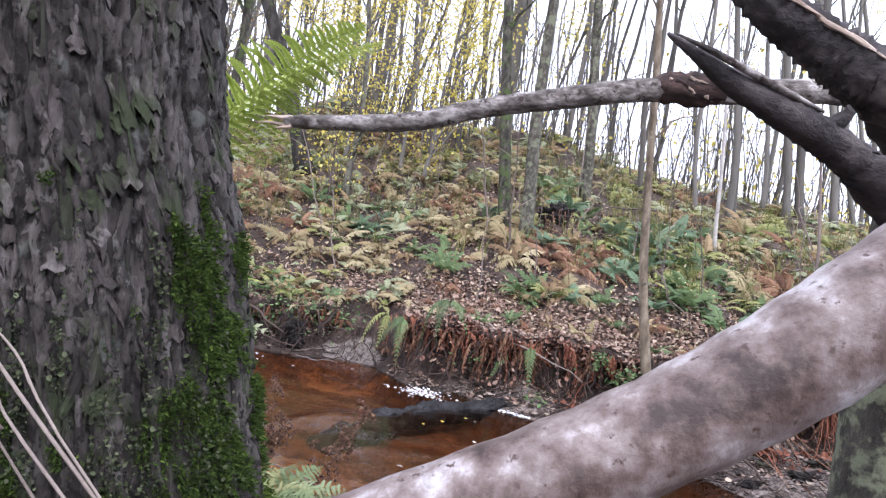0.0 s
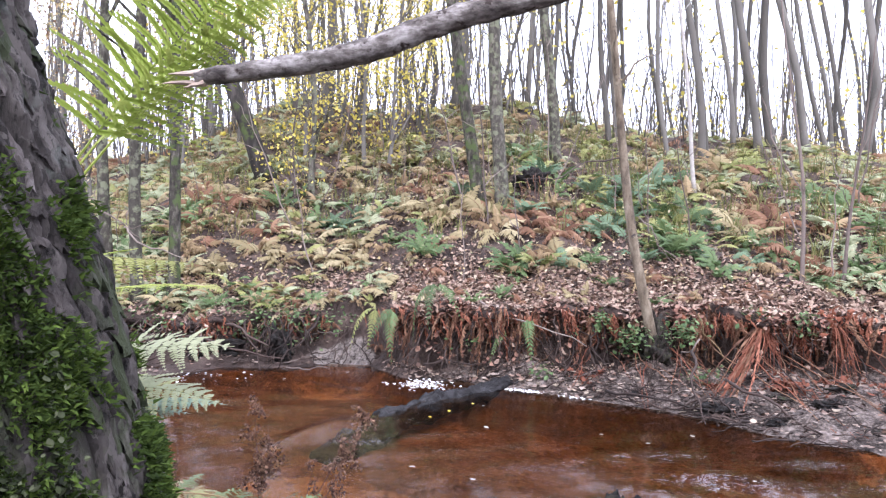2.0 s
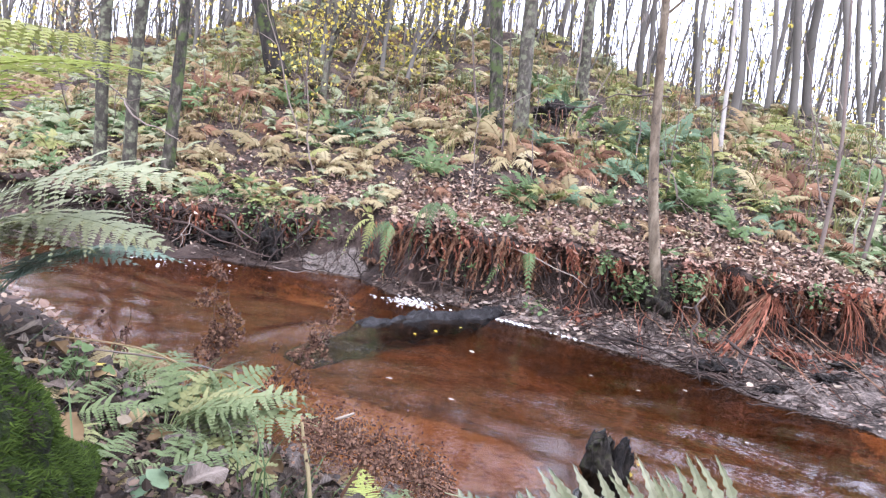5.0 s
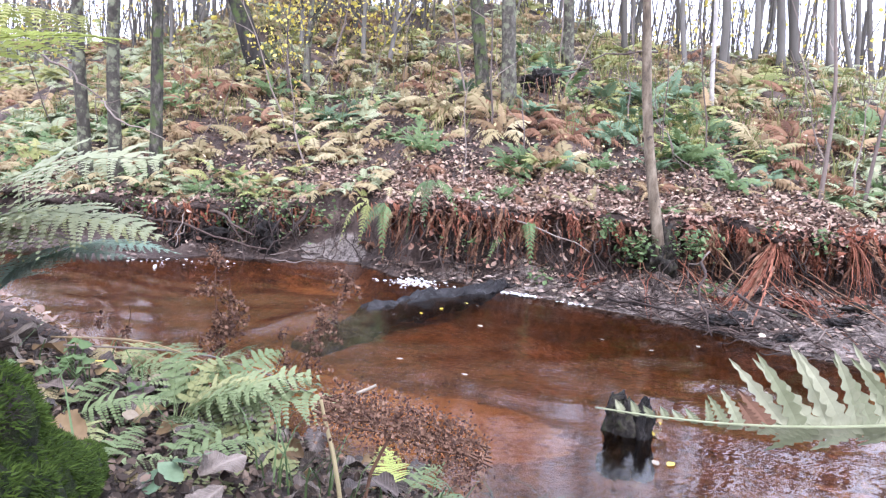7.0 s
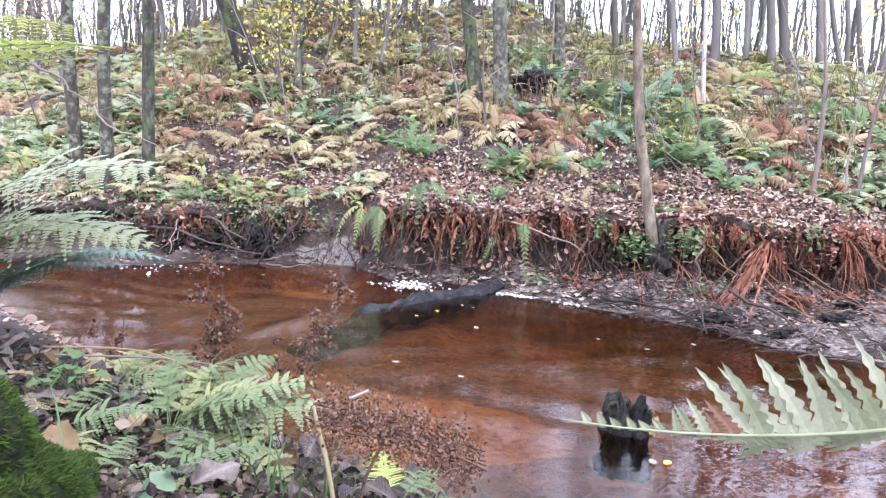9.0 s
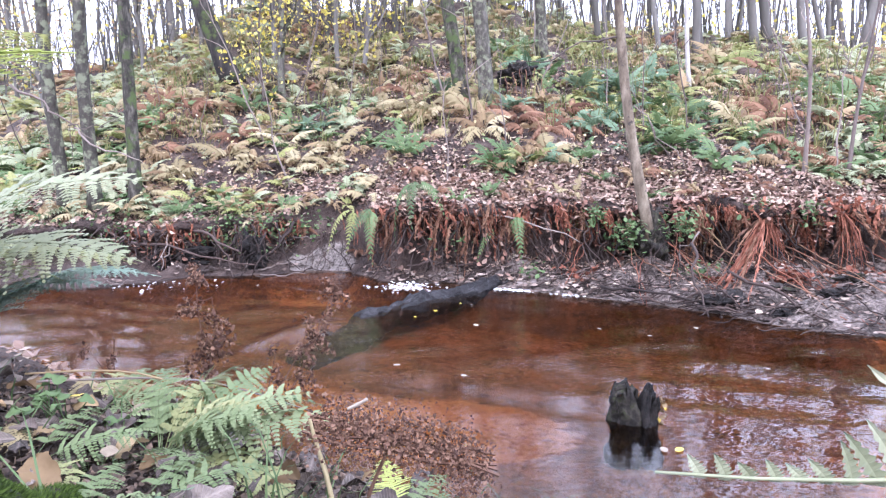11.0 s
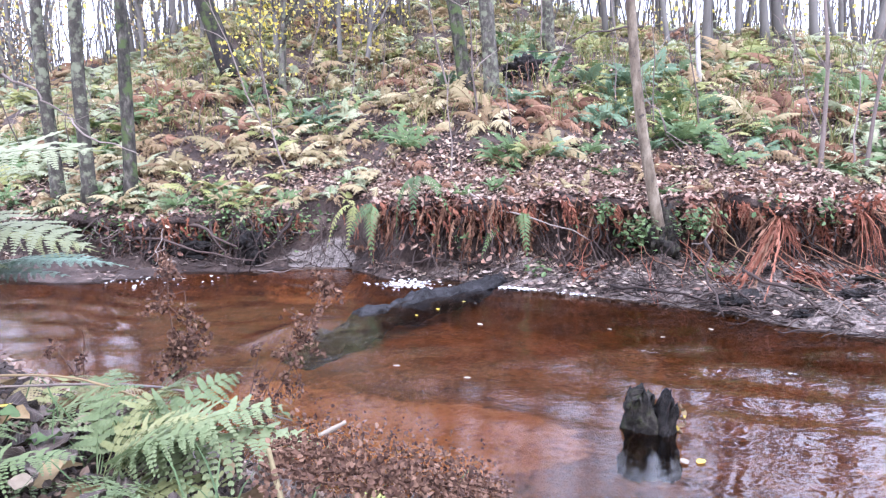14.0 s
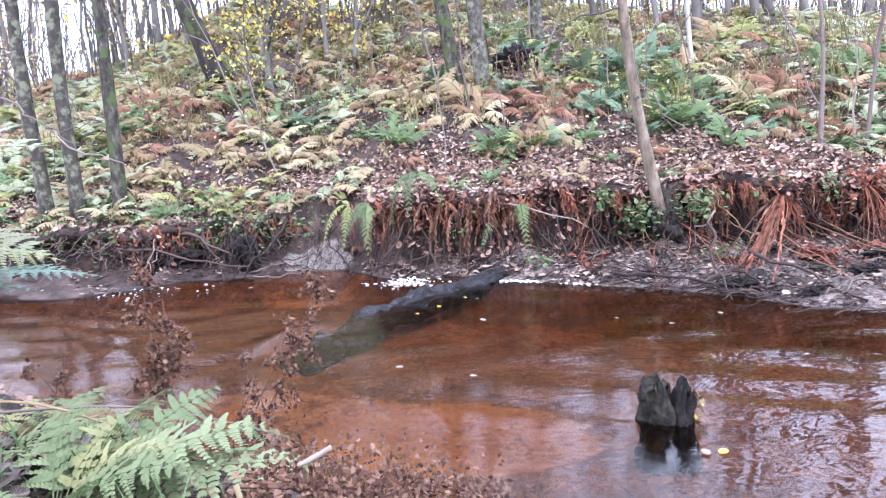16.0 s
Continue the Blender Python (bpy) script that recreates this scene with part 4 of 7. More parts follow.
def tint(x, y, r):
    """The colours that the fronds have here: patches of green, rust and withered cream over the slope."""
    d = y - float(np.interp(x, LX, LY))
    k = noise.noise(Vector((x * 0.9, y * 0.9, 3.3))) + 0.35 * noise.noise(Vector((x * 2.7, y * 2.7, 9.1))) + r.gauss(0, 0.14)
    if 0.75 < x < 3.0 and 0.5 < d < 3.4:
        return "rust" if k < -0.3 else "tan" if k < -0.18 else "teal" if k < 0.02 else "green" if k < 0.3 else "lime"
    if x >= 3.0 and d < 3.6:
        return "green" if k < -0.28 else "pale" if k < -0.1 else "rust" if k < 0.12 else "tan" if k < 0.3 else "cream"
    if d > 3.2:
        return "rust" if k < -0.5 else "tan" if k < -0.15 else "pale" if k < 0.15 else "lime" if k < 0.35 else "cream"
    if x < -0.5:
        return "rust" if k < -0.38 else "tan" if k < -0.06 else "cream" if k < 0.12 else "pale" if k < 0.32 else "lime" if k < 0.42 else "green"
    return "green" if k < -0.3 else "rust" if k < 0.02 else "tan" if k < 0.14 else "cream" if k < 0.34 else "lime"


def bare(x, y, r):
    """True where the slope is left to fallen leaves."""
    d = y - float(np.interp(x, LX, LY))
    if d < (0.15 if x < -0.4 else 0.55 if x < 3.2 else 0.3):
        return True
    return noise.noise(Vector((x * 1.5, y * 1.5, 17.0))) + 0.4 * noise.noise(Vector((x * 4, y * 4, 2.0))) < (-0.02 if -0.6 < x < 0.75 and d < 1.6 else -0.22) + r.gauss(0, 0.05)


rng = random.Random(21)
count = 0
while count < 150:
    x = rng.uniform(-5.2, 6.2)
    y = float(np.interp(x, LX, LY)) + 0.12 + 5.2 * rng.random() ** 1.15
    if abs(x - 0.16) > 0.72 * (y + 0.8) + 0.4 or bare(x, y, rng):
        continue
    put_fern(tint(x, y, rng), x, y, rng.uniform(0.55, 1.05), r=rng)
    count += 1

# the undergrowth on top, past counting
ORDER = ["lime", "pale", "tan", "green", "cream", "rust", "teal"]
mats = [MAT_LIME, MAT_PALEGREEN, MAT_TAN, MAT_GREEN, MAT_CREAM, MAT_RUST, MAT_TEAL]
LIGHT = [frond_mesh("frond_light", mats[k], 9, 0.27, 0.5, (0.62, 0.7, 0.9, 0.66, 0.8, 1.0, 0.66)[k], (0.3, 0.3, 0.6, 0.25, 0.5, 0.8, 0.25)[k], (0.0, 0.1, 0.4, 0.0, 0.2, 0.7, 0.0)[k], 60 + k, broad=0.48) for k in range(7)]
src = [(np.array([v.co[:] for v in q.vertices]), [tuple(p.vertices) for p in q.polygons]) for q in LIGHT]
Vs, Fs, Ms = [], [], []
o = 0
rng = random.Random(8)
tufts = 0
while tufts < 3600:
    y = 5.1 + 16 * rng.random() ** 1.45
    x = rng.uniform(-0.72 * y - 2, 0.76 * y + 3)
    if tufts > 3000:
        y = float(np.interp(x, LX, LY)) + rng.uniform(3.4, 7.5)
    elif tufts > 2500:
        x, y = rng.uniform(-8, -2.5), rng.uniform(6, 11)
    if bare(x, y, rng):
        continue
    tufts += 1
    k = ORDER.index(tint(x, y, rng))
    size = rng.uniform(0.17, 0.34) * (1.3 if y > 10 else 1)
    for q in range(rng.randint(3, 7)):
        a, b = x + rng.gauss(0, 0.05), y + rng.gauss(0, 0.05)
        m = pose(0, 0, 0, rng.uniform(0, 24), 0, 0).to_3x3() @ pose(0, 0, 0, 0, 0, rng.uniform(0, 360)).to_3x3() @ pose(0, 0, 0, rng.uniform(0, 45), rng.uniform(-25, 25), 0).to_3x3()
        v = src[k][0] @ np.array(m).T * size * rng.uniform(0.75, 1.15) + np.array((a, b, z_at(a, b)))
        Vs.append(v)
        Fs += [tuple(i + o for i in f) for f in src[k][1]]
        Ms += [k if rng.random() < 0.9 else 2] * len(src[k][1])
        o += len(v)
me = mesh_of("undergrowth", np.concatenate(Vs).tolist(), Fs, mats)
me.polygons.foreach_set("material_index", Ms)
thing("undergrowth", "yellow-green bracken and withered fronds covering the slope", "undergrowth", me=me, kind="stuff")


# ---- the turf that juts over the far bank's face ----
def turf_out(x):
    """How far the turf overhangs at x."""
    k = float(ease(-4.6, -4.3, x) * (1 - ease(-1.15, -1.0, x)) + ease(-0.5, -0.35, x) * (1 - ease(3.3, 3.6, x)))
    return k * (0.23 + 0.06 * math.sin(5.3 * x) + 0.04 * math.sin(13.1 * x + 1) + 0.02 * math.sin(31 * x))


def rest_z(x, y):
    """Height on which a leaf comes to rest: the ground, or the turf that juts over it."""
    l = float(np.interp(x, LX, LY))
    return z_at(x, l) if 0 <= l - y < turf_out(x) else z_at(x, y)


def turf_mesh():
    xs = np.linspace(-4.7, 3.7, 520)
    V, F = [], []
    for x in xs:
        l, o = float(np.interp(x, LX, LY)), turf_out(x)
        z = z_at(x, l)
        for k, (dy, dz) in enumerate([(0.06, 0.0), (-0.5 * o, 0.006), (-o, -0.012), (-o * 1.04, -0.05), (-o * 0.8, -0.085), (-o * 0.3, -0.12), (0.05, -0.16)]):
            p = Vector((x, l + dy, z + dz))
            V.append(p + Vector((0, 0.02, 0.02)) * noise.fractal(p * 9 + Vector((k, 0, 0)), 0.8, 2.1, 4))
    for i in range(len(xs) - 1):
        for k in range(6):
            a = i * 7 + k
            F.append((a, a + 7, a + 8, a + 1))
    return mesh_of("bank_turf", V, F, MAT_GROUND, True)


thing("bank_turf", "overhanging edge of turf and soil above the stream", "bank", me=turf_mesh(), kind="structure")


# ---- leaf litter, grass and herbs ----
def scatter_leaves(name, label, spots, size, mat, seed, flat=0.55):
    rng = random.Random(seed)
    cs = [(x, y, rest_z(x, y) + rng.uniform(0.004, 0.035)) for x, y in spots]
    return thing(name, label, "leaves", me=leaves_mesh(name, cs, [rng.uniform(*size) for _ in cs], mat, seed, flat), kind="stuff")


rng = random.Random(3)
spots = []
while len(spots) < 27000:
    x = rng.uniform(-4.5, 5.5)
    u = rng.random()
    d = rng.gauss(0.16, 0.34) if u < 0.6 else rng.uniform(-0.1, 3.5)
    y = float(np.interp(x, LX, LY)) + d
    if d < -turf_out(x) - 0.05 and rng.random() < 0.93 or y < np.interp(x, WX, WY) + 0.03:
        continue
    if x < -0.4 and rng.random() < 0.5 or abs(x + 0.78) < 0.34 and d < 0.05:
        continue
    spots.append((x, y))
flecks = []
while len(flecks) < 4200:
    x = rng.uniform(-5, 6)
    y = float(np.interp(x, LX, LY)) + 0.1 + 5 * rng.random() ** 1.2
    flecks.append((x, y, z_at(x, y) + rng.uniform(0.04, 0.24)))
thing("caught_leaves", "fallen leaves caught on the ferns of the slope", "leaves", me=leaves_mesh("caught_leaves", flecks, [rng.uniform(0.02, 0.045) for _ in flecks], MAT_FLECK, 24, 0.4), kind="stuff")
scatter_leaves("leaf_litter", "fallen brown and pinkish leaves covering the bank", spots, (0.02, 0.058), MAT_LITTER, 4, 0.3)
spots = [(rng.uniform(0.3, 3.2), 0) for _ in range(130)]
spots = [(x, float(np.interp(x, WX, WY)) + 0.02 + rng.random() * 0.75 * float(np.interp(x, LX, LY) - np.interp(x, WX, WY))) for x, _ in spots]
scatter_leaves("mud_leaves", "pale fallen leaves stuck to the wet mud", spots, (0.025, 0.06), MAT_PALELEAF, 9, 0.9)
crumbs = []
while len(crumbs) < 2800:
    x = rng.uniform(-2.8, 3.4)
    w, l = float(np.interp(x, WX, WY)), float(np.interp(x, LX, LY))
    if (abs(x + 0.78) < 0.36 or x < -1.1) and rng.random() < 0.85:
        continue
    crumbs.append((x, w + 0.01 + rng.random() * (l - w)))
scatter_leaves("mud_litter", "small dark and pale leaf scraps trodden into the mud", crumbs, (0.014, 0.055), MAT_SCRAP, 19, 0.85)
spots = []
while len(spots) < 5200:
    x, y = rng.gauss(-0.3, 1.5), rng.gauss(0.2, 1.5)
    if y < np.interp(x, NX, NY) - 0.06 and ((x + 0.22) / 0.6) ** 2 + ((y - 0.6) / 0.65) ** 2 > rng.uniform(0.7, 1.3):
        spots.append((x, y))
scatter_leaves("near_leaf_litter", "brown fallen leaves on the near bank", spots, (0.012, 0.035), MAT_LITTER, 14)


def blades(name, label, spots, h, mat, seed, w=0.004, lean=0.5):
    rng = random.Random(seed)
    V, F = [], []
    for x, y, z in spots:
        o = len(V)
        a, hh = rng.uniform(0, 6.3), rng.uniform(*h)
        b = Vector((math.cos(a), math.sin(a), 0))
        s = Vector((-b.y, b.x, 0)) * w
        p = Vector((x, y, z))
        for t in (0, 0.4, 0.75):
            c = p + b * (lean * hh * t * t) + Vector((0, 0, hh * t * (1 - 0.25 * t)))
            V += [c - s * (1 - t * 0.6), c + s * (1 - t * 0.6)]
        V.append(p + b * (lean * hh) + Vector((0, 0, hh * 0.7)))
        F += [(o, o + 1, o + 3, o + 2), (o + 2, o + 3, o + 5, o + 4), (o + 4, o + 5, o + 6)]
    return thing(name, label, "grass", me=mesh_of(name, V, F, mat), kind="stuff")


# bare saplings and stems standing among the ferns
rng = random.Random(37)
stem_protos = []
for k in range(5):
    ob = thing("sapling", "thin bare sapling standing among the ferns", "sapling", group="bare saplings on the slope")
    h = 0.55 + 0.12 * k
    line = wander((0, 0, -0.03), (rng.uniform(-0.12, 0.12), rng.uniform(-0.1, 0.1), h), 7, 0.03, k)
    part("stem", mesh_of("stem", *tube(line, [0.006 * (1 - 0.75 * i / 7) for i in range(8)], 5), MAT_TWIG), ob)
    for _ in range(4):
        a = line[rng.randint(2, 6)]
        part("twig", mesh_of("twig", *tube(wander(a, a + Vector((rng.uniform(-0.2, 0.2), rng.uniform(-0.15, 0.15), rng.uniform(0.03, 0.2))), 4, 0.012, rng.random()), [0.003, 0.0026, 0.0022, 0.0016, 0.0008], 4), MAT_TWIG), ob)
    stem_protos.append(ob)
for k in range(70):
    x = rng.uniform(-4.5, 5.5)
    y = float(np.interp(x, LX, LY)) + rng.uniform(0.2, 4.5)
    m = pose(x, y, z_at(x, y), rng.uniform(-14, 14), rng.uniform(-18, 18), rng.uniform(0, 360)) @ Matrix.Scale(rng.uniform(0.6, 1.5), 4)
    if k < 5:
        stem_protos[k].matrix_basis = m
    else:
        copy_thing(stem_protos[k % 5], m)
spots = []
rng = random.Random(17)
for _ in range(420):
    x = rng.uniform(1.8, 7) if rng.random() < 0.45 else rng.uniform(-5, 2.5)
    y = float(np.interp(x, LX, LY)) + rng.uniform(1.2, 5.5)
    for _ in range(12):
        a, b = x + rng.gauss(0, 0.06), y + rng.gauss(0, 0.06)
        spots.append((a, b, z_at(a, b)))
blades("slope_grass", "yellowing grass tufts on the far slope", spots, (0.12, 0.45), MAT_GRASS, 2, 0.005)


def herb_leaves(name, label, spots, size, seed, mat=None, kind="stuff"):
    rng = random.Random(seed)
    return thing(name, label, "herbs", me=leaves_mesh(name, spots, [rng.uniform(*size) for _ in spots], mat or MAT_HERB, seed, 0.4), kind=kind)


rng = random.Random(29)
spots = []
for x, y, z, n, s in [(-2.2, 5.4, 0.34, 120, 0.2), (-2.6, 5.35, 0.33, 110, 0.2), (-1.4, 5.35, 0.34, 130, 0.16), (-3.1, 5.35, 0.36, 110, 0.22), (-1.75, 5.3, 0.34, 120, 0.18), (-3.7, 5.5, 0.38, 110, 0.25), (1.5, 4.56, 0.4, 120, 0.07), (1.9, 4.56, 0.44, 150, 0.08), (1.3, 4.6, 0.52, 60, 0.05), (2.45, 4.56, 0.55, 90, 0.06), (2.8, 4.5, 0.52, 90, 0.07), (-1.55, 5.5, 0.42, 90, 0.16), (-1.2, 5.5, 0.42, 70, 0.14), (-0.95, 5.45, 0.36, 60, 0.1), (-1.9, 5.55, 0.36, 50, 0.12), (1.1, 4.72, 0.44, 40, 0.06), (0.3, 4.78, 0.3, 30, 0.08), (1.94, 4.33, 0.13, 60, 0.06), (0.85, 4.55, 0.12, 34, 0.06), (1.5, 4.68, 0.3, 60, 0.06), (2.2, 4.45, 0.14, 30, 0.05)]:
    spots += [(x + rng.gauss(0, s), y + rng.gauss(0, 0.05) - 0.04, z + rng.gauss(0, s * 0.7)) for _ in range(n)]
herb_leaves("bank_herbs", "low green herbs hanging over the bank", spots, (0.022, 0.05), 5)


def rough_lump(size, seed, n=2, amp=0.25, squash=(1, 1, 1)):
    bm = bmesh.new()
    bmesh.ops.create_icosphere(bm, subdivisions=n + 1, radius=1)
    off = Vector((seed * 3.1, seed * 1.7, seed))
    for q in bm.verts:
        k = 1 + amp * noise.fractal(q.co * 1.6 + off, 0.8, 2.0, 4)
        q.co = Vector((q.co.x * k * squash[0], q.co.y * k * squash[1], q.co.z * k * squash[2])) * size
    V, F = [q.co.copy() for q in bm.verts], [[w.index for w in g.verts] for g in bm.faces]
    bm.free()
    return V, F


# ---- the far bank's face: dead fronds, roots, twigs ----
def hanging_mesh(name, mat, seed, n=14, width=0.12):
    """A dead frond a metre long, hanging straight down with shrivelled leaflets."""
    r2 = random.Random(seed)
    ph, out = r2.uniform(0, 6), r2.uniform(0.12, 0.3)

    def axis(t):
        return Vector((0.05 * math.sin(ph + 5 * t), out * math.sin(min(1, t * 2.2) * 1.5), 0.06 * math.sin(min(1, 3 * t) * 3) - t))

    V, F = tube([axis(i / 9) for i in range(10)], [0.009 * (1 - 0.8 * i / 9) for i in range(10)], 3)
    for i in range(n):
        t = 0.1 + 0.88 * i / n
        for sg in (-1, 1):
            ln = width * (1.15 - 0.75 * t) * r2.uniform(0.6, 1.5)
            p = axis(t)
            d = Vector((sg * r2.uniform(0.1, 0.8), r2.uniform(-0.3, 0.6), -r2.uniform(0.8, 1.8))).normalized() * ln
            w = Vector((r2.uniform(-1, 1), r2.uniform(-1, 1), r2.uniform(0.1, 0.6))).normalized() * ln * 0.2
            o = len(V)
            V += [p, p + d * 0.4 + w, p + d * 0.7 - w * 0.3, p + d, p + d * 0.6 - w, p + d * 0.3 - w * 0.9]
            F += [(o, o + 1, o + 2, o + 3), (o, o + 3, o + 4, o + 5)]
    return mesh_of(name, V, F, mat)


HANG = [hanging_mesh("frond_hanging", (MAT_RUST, MAT_HANGRUST, MAT_ROOT, MAT_RUST, MAT_HANGRUST)[k], 50 + k, 40 + k, 0.11 + 0.012 * k) for k in range(5)]
rng = random.Random(61)


def hanging_fern(seed):
    r2 = random.Random(seed)
    ob = thing("dead_fern", "rust-brown dead fern hanging down the bank", "dead fern", group="dead ferns on the bank's face")
    for k in range(12):
        part("frond", r2.choice(HANG), ob, m=pose(r2.gauss(0, 0.1), r2.uniform(-0.03, 0.03), r2.uniform(-0.06, 0.02), r2.uniform(-14, 14), r2.gauss(0, 15), r2.uniform(-70, 70)) @ Matrix.Scale(r2.uniform(0.12, 0.4), 4))
    return ob


hang_protos = [hanging_fern(600 + k) for k in range(4)]
for k in range(72):
    x = rng.choice((-0.3, -0.12, 0.14, 0.3, 0.62, 0.78, 1.02, 1.2, 2.15, 2.3, 2.7, 3.1)) + rng.gauss(0, 0.05) if k < 52 else rng.uniform(-0.4, 3.3) if k < 62 else rng.uniform(-2.7, -1.15)
    y = float(np.interp(x, LX, LY))
    y, z = y - turf_out(x) * rng.uniform(0.7, 1.05), z_at(x, y)
    m = pose(x, y, z + rng.uniform(-0.06, 0.03), 0, 0, 180 + rng.uniform(-25, 25)) @ Matrix.Scale(rng.uniform(0.5, 1.1), 4)
    if k < 4:
        hang_protos[k].matrix_basis = m
    else:
        copy_thing(hang_protos[k % 4], m)
scraps = []
for _ in range(1100):
    x = rng.uniform(-0.45, 3.3) if rng.random() < 0.8 else rng.uniform(-2.7, -1.1)
    l = float(np.interp(x, LX, LY))
    scraps.append((x, l - turf_out(x) * rng.uniform(0.75, 1.25), z_at(x, l) - 0.02 - 0.4 * rng.random() ** 1.4 * z_at(x, l) / 0.55))
for _ in range(1150):
    x = rng.uniform(-0.45, 3.5)
    l = float(np.interp(x, LX, LY))
    if noise.noise(Vector((x * 3.1, 1.0, 0.0))) < -0.05:
        continue
    scraps.append((x, l - turf_out(x) * rng.uniform(0.9, 1.22), z_at(x, l) + 0.02 - 0.16 * rng.random() ** 1.5))
thing("dead_scraps", "crumpled brown leaves and dead fern scraps on the bank's face", "leaves", me=leaves_mesh("dead_scraps", scraps, [rng.uniform(0.02, 0.06) for _ in scraps], MAT_HANGSCRAP, 25, 0.1), kind="stuff")
GREENHANG = [frond_mesh("frond_drooping", MAT_GREEN, 15, 0.26, 0.25, 1.3, 0.3, 0.3, 3), frond_mesh("frond_drooping", MAT_LIME, 15, 0.24, 0.25, 1.35, 0.3, 0.3, 4)]
for x, y, z, s, mi, c in [(-0.36, 4.88, 0.54, 0.4, 0, 2), (0.57, 4.8, 0.39, 0.32, 0, 1), (0.74, 4.76, 0.5, 0.36, 0, 1), (-0.02, 4.98, 0.74, 0.38, 0, 3), (-0.55, 5.2, 0.5, 0.34, 1, 2)]:
    ob = fern_plant("green fern frond drooping over the bank", [GREENHANG[mi]], c, s, int(1000 + 90 * x), (-15, 15), 40 * c, -20 * c + 0, "drooping green ferns")
    ob.matrix_basis = pose(x, y, z, 0, 0, 180)


def root(a, b, r, seed, mat=None, amp=0.05, label="dark crooked root hanging from the bank", name="root", group="roots and sticks on the bank", n=7):
    v, f = tube(wander(a, b, n, amp, seed), [r * (1 - 0.6 * i / n) for i in range(n + 1)], 5, 0.15, seed=seed)
    return thing(name, label, name, me=mesh_of(name, v, f, mat or MAT_ROOT, True), group=group)


rng = random.Random(71)
for k in range(150):
    x = rng.uniform(-2.7, 3.1)
    l, w = float(np.interp(x, LX, LY)), float(np.interp(x, WX, WY))
    a = (x, l - 0.8 * turf_out(x), z_at(x, l) - rng.uniform(0.03, 0.12))
    ln = rng.uniform(0.15, 0.45)
    x2, y2 = x + rng.uniform(-0.35, 0.35), max(w - 0.05, l - ln - 0.1)
    b = (x2, y2, max(z_at(x2, y2), 0.0) + rng.uniform(0.0, 0.06))
    root(a, b, rng.uniform(0.0025, 0.008), k)
for k, (a, b, r, lab) in enumerate([((-2.1, 5.35, 0.42), (-1.45, 5.0, 0.2), 0.018, "dark branch lying against the bank"), ((-2.4, 5.2, 0.25), (-1.3, 4.95, 0.1), 0.014, "dark stick along the water's edge"), ((-1.75, 5.3, 0.36), (-1.5, 4.95, 0.0), 0.012, "thin stick leaning into the stream"),
                                    ((-1.1, 5.4, 0.4), (-1.35, 4.95, 0.0), 0.013, "thin stick leaning into the stream"), ((2.02, 4.55, 0.58), (2.24, 4.38, 0.14), 0.007, "long tan stalk bending down the bank"), ((0.35, 4.85, 0.62), (1.15, 4.45, 0.33), 0.008, "long reddish stalk across the bank"),
                                    ((-0.2, 4.95, 0.6), (0.35, 4.8, 0.6), 0.008, "thin dark twig on the lip of the bank"), ((1.2, 4.0, 0.1), (1.75, 3.72, 0.05), 0.012, "dark stick half in the mud"), ((1.85, 4.2, 0.35), (1.7, 3.5, 0.02), 0.011, "dark forked stick reaching into the water"),
                                    ((2.0, 3.95, 0.2), (2.3, 3.3, 0.03), 0.014, "dark stick lying on the mud"), ((2.0, 4.45, 0.4), (1.8, 4.35, 0.17), 0.008, "grey broken stick stuck in the bank"), ((-0.1, 4.72, 0.12), (0.55, 4.6, 0.16), 0.008, "thin twig lying on the mud")]):
    root(a, b, r, 200 + k, MAT_TAN if k == 4 else MAT_TWIG if k in (5, 10) else MAT_ROOT, 0.04, lab, "stick")
for k in range(70):
    x = rng.uniform(-3.4, -1.1)
    l = float(np.interp(x, LX, LY)) - rng.uniform(0.1, 0.3)
    x2 = x + rng.uniform(-0.3, 0.4)
    root((x, l, rng.uniform(0.2, 0.42)), (x2, l - rng.uniform(0.1, 0.35), rng.uniform(0.02, 0.3)), rng.uniform(0.003, 0.008), 300 + k, MAT_TWIG if k % 4 == 0 else MAT_ROOT, 0.04, "bare tangled root hanging from the bank")
for k in range(120):
    x = rng.uniform(-2.6, 3.1) if k < 60 else rng.uniform(0.8, 2.9)
    w, l = float(np.interp(x, WX, WY)), float(np.interp(x, LX, LY))
    y = w + rng.uniform(-0.05, 0.8) * (l - w)
    a, ln = rng.uniform(-0.9, 0.9), rng.uniform(0.1, 0.4)
    x2, y2 = x + ln * math.cos(a), y + ln * math.sin(a) * 0.5
    root((x, y, max(z_at(x, y), 0) + 0.012), (x2, y2, max(z_at(x2, y2), 0) + rng.uniform(0.01, 0.06)), rng.uniform(0.003, 0.008), 400 + k, MAT_ROOT if rng.random() < 0.7 else MAT_TWIG, 0.025, "thin dark twig lying on the muddy bank", "twig")
for k in range(70):
    x = rng.gauss(1.75, 0.3)
    y = float(np.interp(x, WX, WY)) + rng.gauss(0.06, 0.09)
    a, ln = rng.uniform(0, 6.3), rng.uniform(0.08, 0.32)
    x2, y2 = x + ln * math.cos(a), y + ln * math.sin(a) * 0.6
    root((x, y, max(z_at(x, y), 0) + rng.uniform(0.0, 0.04)), (x2, y2, max(z_at(x2, y2), 0) + rng.uniform(0.0, 0.09)), rng.uniform(0.003, 0.009), 900 + k, MAT_ROOT, 0.015, "dark twig in the heap at the water's edge", "twig")
